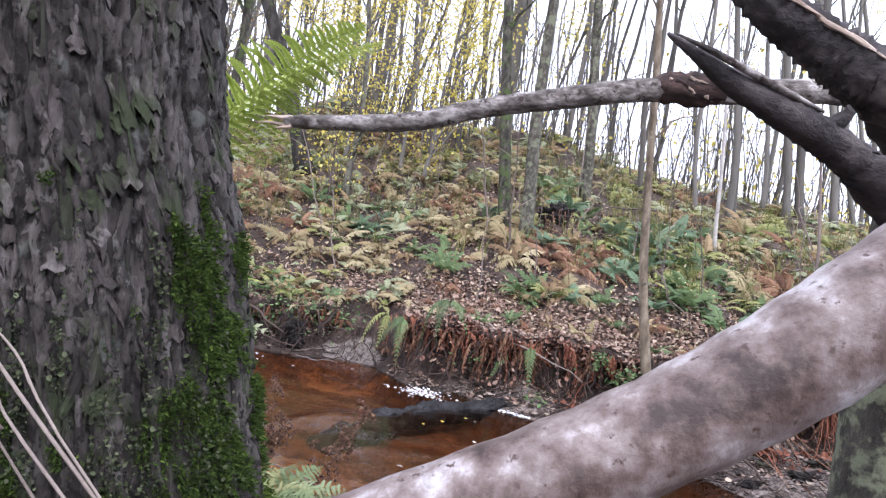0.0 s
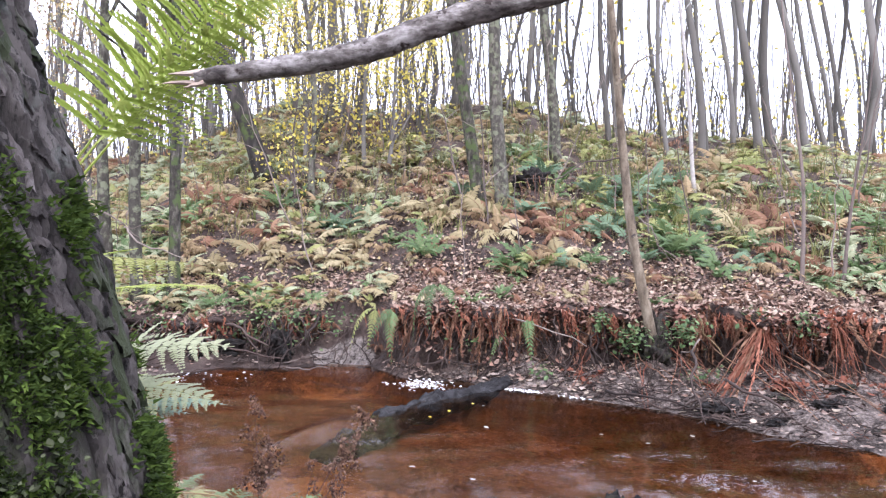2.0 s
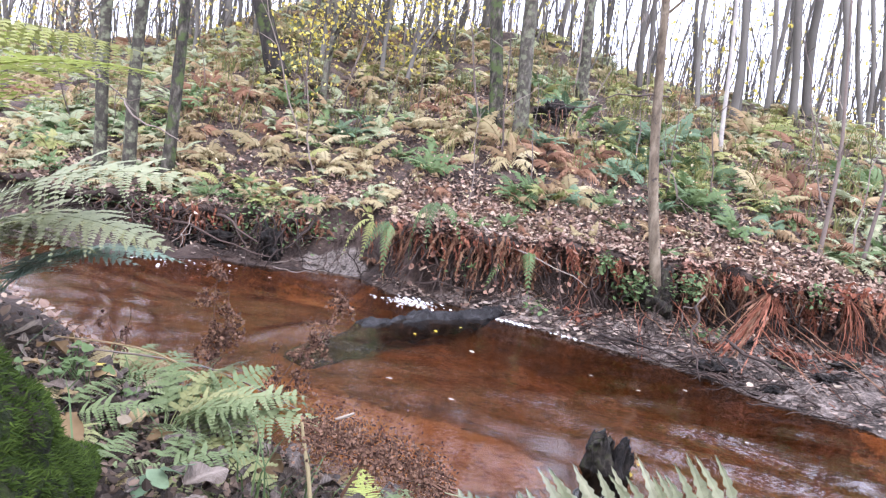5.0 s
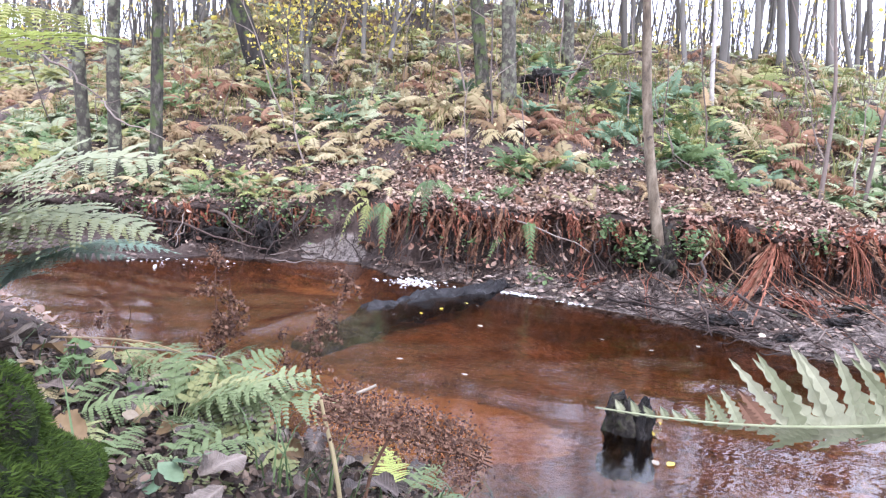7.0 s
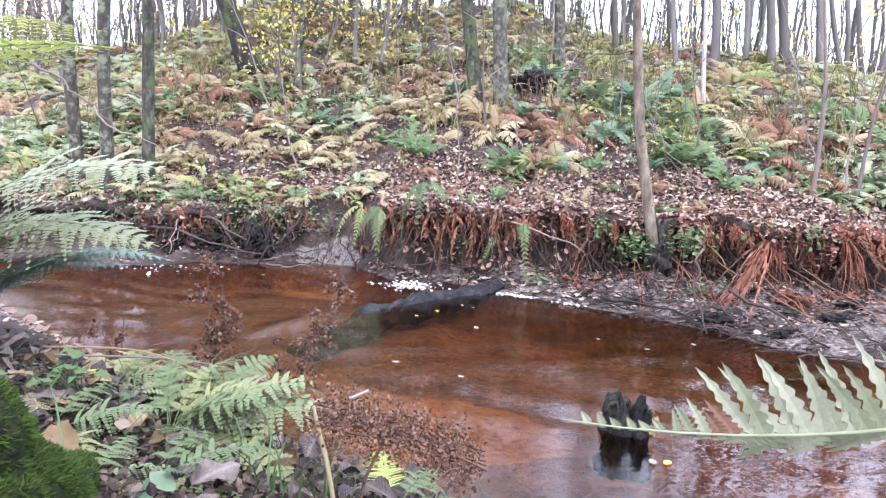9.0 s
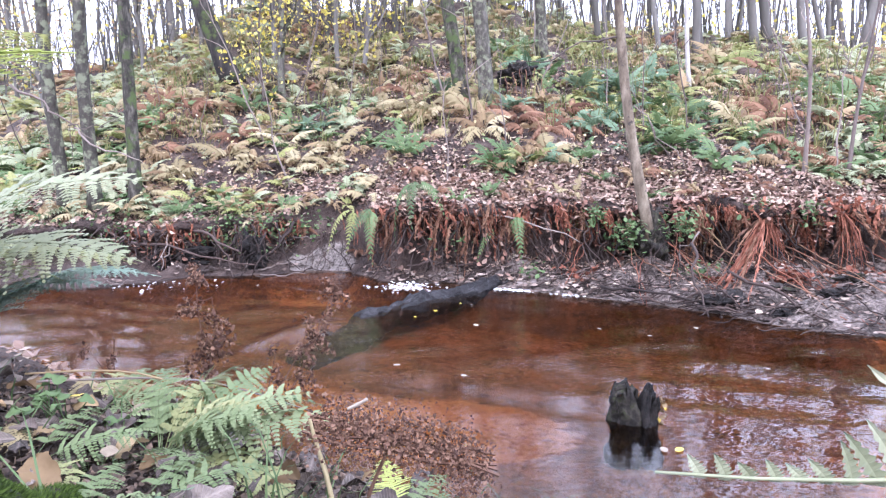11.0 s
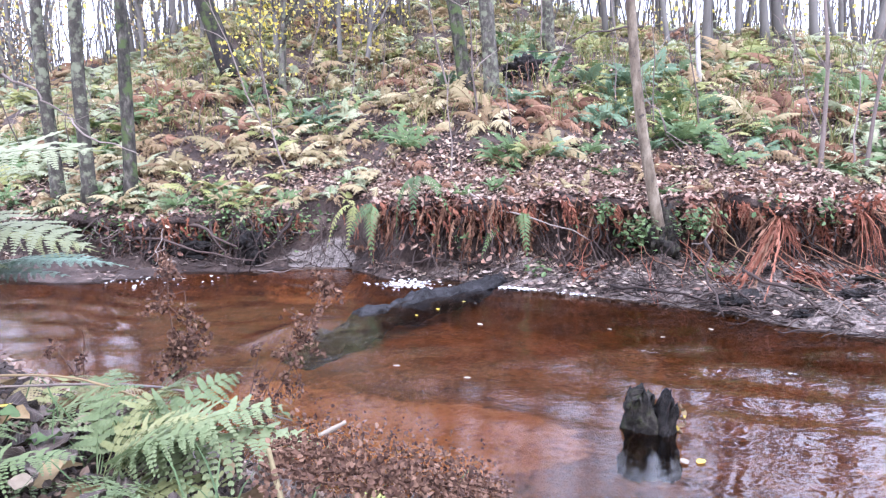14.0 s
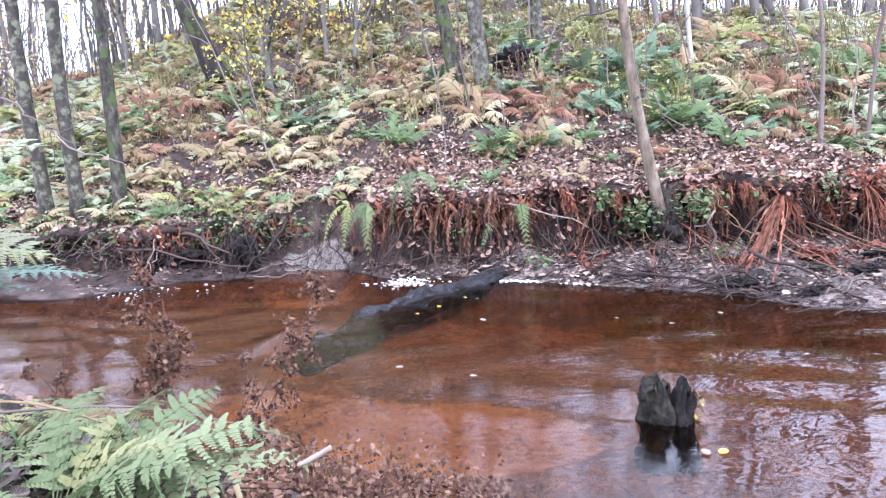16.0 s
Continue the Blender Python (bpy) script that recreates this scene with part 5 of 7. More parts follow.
for k in range(60):
    x = rng.uniform(0.9, 3.2)
    w, l = float(np.interp(x, WX, WY)), float(np.interp(x, LX, LY))
    x2 = x + rng.uniform(-0.35, 0.25)
    y2 = w + rng.uniform(0.0, 0.6) * (l - w)
    root((x, l - 0.15, 0.18 + rng.uniform(0, 0.25)), (x2, y2, max(z_at(x2, y2), 0) + 0.015), rng.uniform(0.0025, 0.0055), 1000 + k, (MAT_HANGRUST, MAT_RUST, MAT_ROOT)[k % 3], 0.03, "rust-brown fern stalk sprawling down the mud", "stalk")
spots = []
while len(spots) < 200:
    x = rng.uniform(0.2, 3.2)
    w, l = float(np.interp(x, WX, WY)), float(np.interp(x, LX, LY))
    spots.append((x, w + 0.03 + (l - w - 0.15) * rng.random() ** 0.6))
scatter_leaves("shelf_leaves", "brown and pinkish leaves strewn over the muddy shelf", spots, (0.03, 0.06), MAT_LITTER, 26, 0.6)
# splayed dead bracken stools on the right of the bank
for k, (x, y, z, s, lean) in enumerate([(2.5, 4.55, 0.5, 0.6, -0.35), (3.02, 4.5, 0.54, 0.6, 0.1), (3.4, 4.35, 0.5, 0.45, 0.0)]):
    ob = thing("dead_fern", "splayed rust-brown stalks of a dead fern", "dead fern", pose(x, y, z), group="splayed dead ferns")
    r2 = random.Random(900 + k)
    for _ in range(15):
        a = r2.gauss(lean, 0.34)
        ln = s * r2.uniform(0.6, 1.05)
        tip = Vector((math.sin(a) * ln * 0.7, -0.5 * ln * r2.random() - 0.12, -min(ln * math.cos(a) * 0.85, z - 0.06)))
        mid = Vector((tip.x * 0.35 + r2.gauss(0, 0.02), tip.y * 0.75 - 0.03, tip.z * 0.25 + 0.03))
        line = [(Vector((0, 0, 0)) * (1 - t) ** 2 + mid * 2 * t * (1 - t) + tip * t * t) + Vector((r2.gauss(0, 0.006), r2.gauss(0, 0.006), 0)) * t for t in (0, 0.16, 0.33, 0.5, 0.66, 0.83, 1)]
        part("stalk", mesh_of("stalk", *tube(line, [0.004, 0.0038, 0.0035, 0.003, 0.0026, 0.002, 0.0014], 4), MAT_HANGRUST), ob)
    for _ in range(9):
        part("frond", r2.choice(HANG), ob, m=pose(r2.gauss(0, 0.09), -0.06 + r2.gauss(0, 0.03), r2.uniform(0, 0.06), r2.uniform(-14, 14), r2.gauss(0, 16), 180 + r2.uniform(-70, 70)) @ Matrix.Scale(r2.uniform(0.16, 0.36), 4))
    scrap = [Vector((r2.gauss(0, 0.1), r2.gauss(-0.05, 0.04), r2.gauss(0.02, 0.05))) for _ in range(70)]
    tagged(part("leaflet_litter", leaves_mesh("leaflet_litter", scrap, [r2.uniform(0.02, 0.06) for _ in scrap], MAT_HANGRUST, 70 + k, 0.0), ob), kind="stuff")
v, f = rough_lump(1.0, 5.1, 4, 1.1, (0.1, 0.08, 0.12))
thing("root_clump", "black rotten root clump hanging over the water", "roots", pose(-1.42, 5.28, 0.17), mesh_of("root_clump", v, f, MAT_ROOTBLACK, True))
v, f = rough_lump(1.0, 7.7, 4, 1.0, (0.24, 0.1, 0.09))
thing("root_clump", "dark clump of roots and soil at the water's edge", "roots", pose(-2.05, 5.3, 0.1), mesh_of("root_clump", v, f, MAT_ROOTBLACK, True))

v, f = rough_lump(1.0, 9.2, 4, 0.8, (0.11, 0.12, 0.2))
thing("root_clump", "dark clump of roots and soil under a sapling", "roots", pose(1.73, 4.68, 0.24), mesh_of("root_clump", v, f, MAT_STUMP, True))
v, f = rough_lump(1.0, 2.4, 4, 1.0, (0.12, 0.09, 0.06))
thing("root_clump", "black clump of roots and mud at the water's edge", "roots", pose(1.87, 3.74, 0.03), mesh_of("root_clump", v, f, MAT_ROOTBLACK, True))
for k in range(16):
    x, y, a = -1.42 + rng.gauss(0, 0.12), 5.22 + rng.gauss(0, 0.04), rng.uniform(-0.2, 0.2)
    root((x, y, 0.34 + rng.uniform(-0.04, 0.06)), (x + a, y - rng.uniform(0.08, 0.25), rng.uniform(-0.02, 0.08)), rng.uniform(0.003, 0.008), 1200 + k, MAT_ROOT, 0.05, "bare tangled root hanging from the bank")
for k in range(14):
    a, ln = rng.uniform(2.2, 5.6), rng.uniform(0.12, 0.34)
    x, y = 1.87 + rng.gauss(0, 0.06), 3.76 + rng.gauss(0, 0.05)
    root((x, y, 0.06 + rng.uniform(0, 0.06)), (x + ln * math.cos(a), y + ln * math.sin(a) * 0.7, rng.uniform(0.0, 0.05)), rng.uniform(0.004, 0.009), 1230 + k, MAT_ROOT, 0.03, "dark twig in the heap at the water's edge", "twig")

for k, (x, y, r) in enumerate([(2.28, 3.85, 0.06), (2.55, 3.7, 0.07), (2.3, 4.15, 0.05), (2.8, 3.95, 0.08), (2.15, 3.5, 0.06), (1.45, 4.12, 0.05), (2.62, 3.35, 0.07), (1.6, 4.35, 0.045), (2.95, 3.6, 0.08)]):
    v, f = rough_lump(0.75 * r, 11.3 + 1.9 * k, 3, 1.2, (1.4, 0.8, 0.5))
    thing("mud_clod", "dark clod of mud and roots lying on the shelf", "clod", pose(x, y, z_at(x, y) + 0.1 * r), mesh_of("mud_clod", v, f, MAT_ROOTBLACK if k % 3 else MAT_STUMP, True), group="clods on the muddy shelf")
    for q in range(6):
        a, ln = rng.uniform(0, 6.3), rng.uniform(0.1, 0.3)
        x2, y2 = x + ln * math.cos(a), y + 0.6 * ln * math.sin(a)
        root((x, y, max(z_at(x, y), 0) + rng.uniform(0.01, 0.05)), (x2, y2, max(z_at(x2, y2), 0) + rng.uniform(0.0, 0.07)), rng.uniform(0.003, 0.007), 1300 + 10 * k + q, MAT_ROOT, 0.03, "thin dark twig lying on the muddy bank", "twig")
heap = []
for x, y, n, w in [(2.45, 4.02, 110, 0.09), (2.85, 4.15, 70, 0.1), (2.05, 4.15, 40, 0.07), (1.15, 4.42, 40, 0.08), (3.0, 3.8, 60, 0.12)]:
    for _ in range(n):
        a, b = x + rng.gauss(0, w), y + rng.gauss(0, w * 0.6)
        heap.append((a, b, max(z_at(a, b), 0) + rng.uniform(0.01, 0.06)))
thing("shelf_scraps", "heaps of rusty fern scraps on the muddy shelf", "leaves", me=leaves_mesh("shelf_scraps", heap, [rng.uniform(0.02, 0.06) for _ in heap], MAT_HANGRUST, 77, 0.3), kind="stuff")

# a dead fern whose long fronds trail from the bank down to the water
ob = thing("dead_fern", "long rust-brown dead fern trailing down the mud to the water", "dead fern", pose(2.5, 4.52, 0.5), group="splayed dead ferns")
for k in range(14):
    to = Vector((1.86, 3.72, 0.06)) + Vector((rng.gauss(0, 0.07), rng.gauss(0, 0.06), rng.uniform(0, 0.05))) - Vector((2.5, 4.52, 0.5))
    ln = rng.uniform(0.75, 1.05)
    part("frond", HANG[(0, 1, 3, 4)[k % 4]], ob, m=to.to_track_quat("-Z", "Y").to_matrix().to_4x4() @ Matrix.Rotation(rng.uniform(0, 6), 4, "Z") @ Matrix.Diagonal((0.24, 0.16, to.length * ln, 1)))

# near-black lump with roots, put in for the shaded hollow beside the twin trunks
v, f = rough_lump(1.0, 3.3, 4, 1.0, (0.15, 0.09, 0.1))
thing("root_plate", "near-black lump standing in for the shaded hollow behind the ferns", "roots", pose(1.0, 7.2, z_at(1.0, 7.2) + 0.08), mesh_of("root_plate", v, f, MAT_ROOTBLACK, True))
rng = random.Random(101)
for k in range(12):
    x = 0.8 + 0.04 * k + rng.uniform(-0.02, 0.02)
    root((x, 6.95, z_at(x, 6.95) + rng.uniform(0.2, 0.3)), (x + rng.uniform(-0.06, 0.06), 6.8, z_at(x, 6.8) + 0.02), 0.006, 700 + k, MAT_RUST if k % 2 else MAT_ROOT, 0.02)
for k, (a, b, r) in enumerate([((1.56, 4.75, 1.8), (0.68, 4.75, 1.62), 0.008), ((-3.4, 5.4, 1.55), (-2.75, 5.4, 1.1), 0.012), ((-2.9, 5.4, 1.2), (-2.35, 5.4, 0.9), 0.009), ((-2.95, 5.4, 1.22), (-2.5, 5.4, 1.25), 0.006), ((1.75, 5.3, 1.35), (2.25, 5.25, 0.75), 0.006), ((1.9, 5.3, 1.2), (2.3, 5.25, 0.5), 0.005)]):
    root(a, b, r, 800 + k, MAT_TWIG, 0.07, "thin pale bare branch reaching over the slope", "branch", "bare branches", 9)

# ---- in the stream ----
pts = [Vector(p) for p in [(-0.62, 3.22, -0.16), (-0.42, 3.5, -0.09), (-0.2, 3.77, -0.035), (0.06, 4.08, -0.02), (0.28, 4.31, 0.005), (0.53, 4.49, 0.045), (0.78, 4.62, 0.095)]]
fine = [pts[min(i // 8, 5)].lerp(pts[min(i // 8, 5) + 1], (i % 8) / 8) for i in range(48)]
fine = [q + Vector((0.03 * math.sin(i * 0.23), 0, -0.03)) for i, q in enumerate(fine)]
v, f = tube(fine, [0.108 * (1 - 0.7 * i / 47) * (1 + 0.1 * math.sin(i * 0.6) + 0.06 * math.sin(i * 1.7)) for i in range(48)], 36)
v = [q + Vector((0, 0, 1)) * 0.06 * noise.fractal(Vector(((q.x * 0.6 + q.y * 0.8) * 4.5, (q.x * 0.8 - q.y * 0.6) * 22, q.z * 16)), 0.8, 2.1, 6) + Vector((1, -1, 0)) * 0.022 * noise.fractal(q * 14 + Vector((5, 1, 2)), 0.8, 2.1, 4) for q in v]
thing("sunken_log", "wet blackened log lying across the stream", "log", me=mesh_of("sunken_log", v, f, MAT_WETLOG, True))


def stump():
    ob = thing("tree_stump", "dark mossy split stump standing in the stream", "stump", pose(0.845, 2.06, 0))
    for k, (dx, dy, h, rx, ry, tip) in enumerate([(-0.034, 0.0, 0.112, 0.05, 0.05, 0.01), (0.045, -0.02, 0.1, 0.032, 0.04, 0.006)]):
        V, n, m = [], 30, 32
        for i in range(n + 1):
            t = i / n
            for q in range(m):
                a = 2 * math.pi * q / m
                c = Vector((math.cos(a) * 1.6, math.sin(a) * 1.6, t * 2.6 + 7 * k))
                w = (1.15 - 0.12 * t) * (1 - t ** 7) ** 0.7 * (1 + 0.55 * noise.fractal(c, 0.7, 2.1, 6))
                z = -0.16 + (h + 0.16) * min(1, t / 0.86) + 0.06 * t * t * noise.fractal(c * 1.5 + Vector((3, 0, 0)), 0.8, 2.1, 4)
                z += 0.014 * t * t * math.cos(a - 1.2 - 2 * k)
                V.append((dx + tip * t + rx * w * math.cos(a) + 0.012 * math.sin(6 * t + k), dy + ry * w * math.sin(a), z))
        F = [(i * m + q, i * m + (q + 1) % m, (i + 1) * m + (q + 1) % m, (i + 1) * m + q) for i in range(n) for q in range(m)] + [tuple(n * m + q for q in range(m))]
        part("half", mesh_of("half", V, F, MAT_STUMP if k == 0 else MAT_ROOTBLACK, True), ob)
    r2 = random.Random(3)
    for k in range(9):
        c = (0.088 + r2.gauss(0, 0.006), -0.045 + r2.gauss(0, 0.01), 0.005 + 0.012 * k)
        part("stuck_leaf", leaves_mesh("stuck_leaf", [c], [0.026], MAT_LEAFYEL if k in (1, 5) else MAT_TAN, k), ob)


stump()


def flat_leaf(size, seed, curl=0.2, wide=0.36, rows=8, veins=0.0):
    """A broad leaf with a folded midrib, side veins and wavy rim, about size long."""
    r2 = random.Random(seed)
    cols = (-1, -0.66, -0.33, 0, 0.33, 0.66, 1)
    V, F = [], []
    ph = r2.uniform(0, 6)
    for i in range(rows + 1):
        t = i / rows
        w = wide * math.sin(math.pi * min(1, t * 0.97 + 0.02)) ** 0.75 * (1 + 0.07 * math.sin(23 * t + ph) + 0.03 * math.sin(61 * t))
        z = curl * 0.4 * math.sin(2.2 * t + ph)
        for s in cols:
            rib = veins * math.sin(44 * (t - 0.22 * abs(s))) * (1 - abs(s)) ** 0.3 + (0.6 * veins if s == 0 else 0)
            V.append(Vector((s * w, t - 0.5, z + rib + curl * 0.55 * w * abs(s) * (1.2 + math.sin(9 * t + 3 * s + ph)) + curl * 0.25 * (s * s) * math.sin(5 * t + ph))) * size)
    n = len(cols)
    for i in range(rows):
        for k in range(n - 1):
            a = i * n + k
            F.append((a, a + 1, a + n + 1, a + n))
    return V, F


rng = random.Random(83)
FLOAT = [mesh_of("leaf", *flat_leaf(0.04, k, 0.06), MAT_PALELEAF if k % 3 else MAT_LEAFYEL, True) for k in range(6)]
for k, (x, y) in enumerate([(0.87, 1.81), (0.92, 1.81), (0.0, 3.6), (0.12, 3.75), (0.28, 3.95), (0.35, 3.9), (1.02, 3.3), (1.25, 3.15), (0.35, 3.4), (0.25, 2.55), (-0.05, 2.7), (1.55, 3.3), (-1.2, 4.6), (-1.75, 4.7), (-0.75, 4.9), (-1.95, 4.5), (1.6, 2.6)]):
    tagged(part("fallen_leaf", FLOAT[0 if k in (1, 2, 3, 4) else (k % 5) + 1 if k % 5 != 2 else 1], None, m=pose(x, y, 0.006, 0, 0, rng.uniform(0, 360)) @ Matrix.Scale(rng.uniform(0.5, 1.0) if k > 1 else 0.9, 4)), "small pale leaf floating on the stream", "leaf", "leaves afloat")
foam = []
for _ in range(420):
    if rng.random() < 0.5:
        x, y = rng.gauss(-0.1, 0.1), rng.gauss(4.5, 0.08)
    elif rng.random() < 0.6:
        t = min(1, max(0, rng.choice((0.12, 0.3, 0.85)) + rng.gauss(0, 0.07)))
        x, y = 0.55 + 0.55 * t + rng.gauss(0, 0.02), 4.4 - 0.25 * t + rng.gauss(0, 0.02)
    else:
        if rng.random() < 0.7:
            continue
        x, y = rng.gauss(-2.0, 0.2), rng.gauss(4.6, 0.1)
    foam.append((x, y, 0.008))
thing("foam", "white foam flecks gathered against the log", "foam", me=leaves_mesh("foam", foam, [rng.uniform(0.012, 0.032) for _ in foam], MAT_FOAM, 6, 1.0), kind="stuff")


# ---- the near bank: the big trunk ----
def trunk_core(a, z):
    """Axis and radius of the big trunk at the angle a and height z."""
    cx = float(np.interp(z, [0.5, 0.62, 0.8, 1.0, 1.1, 1.2, 1.3, 1.5, 3.2], [-0.05, -0.06, -0.105, -0.156, -0.172, -0.194, -0.222, -0.249, -0.42]))
    r = 0.138 - 0.012 * (z - 1.0)
    fl = math.exp(-max(z - 0.66, -0.1) / 0.13)
    return cx, -0.172 - 0.11 * (z - 1), r * (1 + fl * (0.08 + 0.1 * math.cos(3 * a + 0.6)) + 0.035 * math.sin(2 * a + 3 * z) + 0.025 * math.sin(5 * a - 4 * z))


def trunk_surface(a, z):
    """Point on the big trunk at the angle a and height z, with its ridges."""
    cx, cy, r = trunk_core(a, z)
    ca, sa = math.cos(a), math.sin(a)
    sway = 0.55 * noise.noise(Vector((ca * 3, sa * 3, z * 6)))
    ridge = 1 - abs(noise.fractal(Vector((ca * 9 + sway, sa * 9 - sway, z * 5.5)), 0.9, 2.0, 2)) * 2.3
    cross = 1 - abs(noise.fractal(Vector((ca * 6 + 4, sa * 6, z * 22 + 3 * sway)), 0.9, 2.1, 2)) * 2.0
    flake = noise.cell(Vector((ca * 17 + 2 * sway, sa * 17, z * 24 + 2 * noise.noise(Vector((ca * 20, sa * 20, z * 9))))))
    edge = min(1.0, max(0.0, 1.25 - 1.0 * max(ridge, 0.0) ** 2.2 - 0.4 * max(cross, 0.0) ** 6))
    tone = 0.5 + 0.5 * flake
    small = noise.fractal(Vector((ca * 24, sa * 24, z * 60)), 0.7, 2.1, 4)
    r += 0.011 * edge + 0.0035 * flake * edge + 0.0032 * small - 0.006
    return Vector((cx + r * ca, cy + r * sa * 0.95, z)), edge, tone


def bark_scales(seed):
    """The flakes of bark, past counting: each a small shield, its ragged lower end standing off the trunk."""
    rng = random.Random(seed)
    V, F = [], []
    cols = (-1, -0.4, 0.3, 1)
    for _ in range(2300):
        a0, z0 = rng.uniform(-2.9, 0.9), rng.uniform(0.68, 1.72)
        h, w = rng.uniform(0.012, 0.05), rng.uniform(0.005, 0.019)
        slant, lift, thick = rng.gauss(0, 0.18), rng.uniform(0.0005, 0.005), rng.uniform(-0.001, 0.006)
        ph, point = rng.uniform(0, 6.3), rng.uniform(0.15, 0.9)
        o = len(V)
        for i, t in enumerate((0, 0.2, 0.45, 0.7, 0.88, 1.0, 1.0)):
            wf = min(1, 0.5 + 2.2 * t) * (1 - point * max(0, (t - 0.5) / 0.5) ** 1.4) * (1 + 0.2 * math.sin(11 * t + ph))
            for k, q in enumerate(cols):
                z = z0 + h * (0.5 - t) + 0.1 * h * math.sin(5 * q + ph) * t
                a = a0 + (q * w * wf * 0.5 + slant * h * (t - 0.5)) / 0.138
                cx, cy, r = trunk_core(a, z)
                r += (thick + lift * t ** 1.6 * (1 - 0.5 * q * q) + 0.0006 * math.sin(9 * q + 14 * t + ph)) * (0.25 if abs(q) == 1 and t < 0.8 else 1) if i < 6 else -0.004
                V.append(Vector((cx + r * math.cos(a), cy + r * math.sin(a) * 0.95, z)))
        n = len(cols)
        F += [(o + i * n + k, o + i * n + k + 1, o + (i + 1) * n + k + 1, o + (i + 1) * n + k) for i in range(6) for k in range(n - 1)]
    return mesh_of("flaking_bark", V, F, MAT_SCALE)


def big_trunk():
    zs = [0.5 + 0.0036 * i for i in range(340)] + [1.73 + 0.05 * i for i in range(1, 30)]
    n = 320
    S = [trunk_surface(2 * math.pi * k / n, z) for z in zs for k in range(n)]
    V = [q[0] for q in S]
    F = [(i * n + k, i * n + (k + 1) % n, (i + 1) * n + (k + 1) % n, (i + 1) * n + k) for i in range(len(zs) - 1) for k in range(n)]
    ob = thing("tree", "thick old trunk with plated lichen-grey bark and moss", "tree")
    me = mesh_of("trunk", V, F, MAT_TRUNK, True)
    # deeper between the ridges means more painted shade
    me.attributes.new("furrow_shade", "FLOAT", "POINT").data.foreach_set("value", np.array([1 - q[1] for q in S], dtype=np.float32))
    me.attributes.new("tone", "FLOAT", "POINT").data.foreach_set("value", np.array([q[2] for q in S], dtype=np.float32))
    part("trunk", me, ob)
    tagged(part("flaking_bark", bark_scales(77), ob, "flaking pinkish-grey scales of bark"), kind="stuff")
    rng = random.Random(12)
    Vm, Fm = [], []
    made = 0
    while made < 46000:
        a, z = rng.uniform(-2.2, 1.7), rng.uniform(0.6, 1.32)
        w = noise.fractal(Vector((math.cos(a) * 5, math.sin(a) * 5, z * 14 + 4)), 0.7, 2.1, 5)
        want = 0.22 * math.exp(-((z - 0.82) / 0.2) ** 2) + 0.6 * math.exp(-((z - 1.13) / 0.1) ** 2) * math.exp(-((a + 0.42) / 0.32) ** 2) + 0.44 * math.exp(-((z - 0.92) / 0.17) ** 2) * math.exp(-((a + 0.6) / 0.85) ** 2)
        if 0.8 * w + want < 0.52 + 0.25 * rng.random():
            continue
        p = trunk_surface(a, z)[0] + Vector((math.cos(a), math.sin(a), 0)) * rng.uniform(0, 0.009)
        o = len(Vm)
        out = Vector((math.cos(a), math.sin(a), rng.uniform(-0.5, 0.9))).normalized()
        t = Vector((rng.gauss(0, 1), rng.gauss(0, 1), rng.gauss(0, 1))).cross(out).normalized()
        s = rng.uniform(0.0025, 0.0065)
        Vm += [p - t * s * 0.24, p + t * s * 0.24, p + out * s + t * s * rng.uniform(-0.6, 0.6)]
        Fm.append((o, o + 1, o + 2))
        made += 1
    line = [Vector(q) for q in ((-0.14, -0.14, 0.89), (-0.1, 0.0, 0.825), (-0.11, 0.1, 0.762), (-0.155, 0.22, 0.69), (-0.26, 0.5, 0.56))]
    fine = [line[i // 6].lerp(line[i // 6 + 1], (i % 6) / 6) for i in range(24)] + [line[-1]]
    v, f = tube(fine, [0.076 * (1 - 0.72 * i / 24) for i in range(25)], 40)
    v = [q + (q - fine[k // 40]) * 0.35 * noise.fractal(q * 16, 0.8, 2.1, 5) for k, q in enumerate(v)]
    part("buttress_root", mesh_of("buttress_root", v, f, MAT_MOSSCOAT, True), ob, "spreading mossy root")
    for _ in range(90000):
        q = f[rng.randrange(24 * 40)]
        a0, b0, c0 = v[q[0]], v[q[1]], v[q[3]]
        p = a0 + (b0 - a0) * rng.random() + (c0 - a0) * rng.random()
        out = (b0 - a0).cross(c0 - a0).normalized()
        if out.dot(p - fine[min(24, int(24 * (p.y + 0.14) / 0.64))]) < 0:
            out = -out
        if out.z < -0.3 or noise.fractal(p * 17, 0.8, 2.0, 4) + 0.35 * out.x + 0.5 * out.z < 0.16:
            continue
        t = Vector((rng.gauss(0, 1), rng.gauss(0, 1), rng.gauss(0, 1))).cross(out).normalized()
        s = rng.uniform(0.002, 0.0062)
        o = len(Vm)
        out = (out + Vector((rng.gauss(0, 0.4), rng.gauss(0, 0.4), rng.gauss(0, 0.4)))).normalized()
        Vm += [p - t * s * 0.15, p + t * s * 0.15, p + out * s + t * s * rng.uniform(-0.6, 0.6)]
        Fm.append((o, o + 1, o + 2))
    tagged(part("moss", mesh_of("moss", Vm, Fm, MAT_MOSS), ob, "bright green cushions of moss"), kind="stuff")
    cs = []
    while len(cs) < 13000:
        a, z = rng.uniform(-2.5, -0.35), rng.uniform(0.7, 1.2)
        if noise.fractal(Vector((math.cos(a) * 8, math.sin(a) * 8, z * 11)), 0.8, 2.1, 4) < -0.12 + 1.1 * max(0, z - 0.98) / 0.2 * 0.5 + rng.gauss(0, 0.1):
            continue
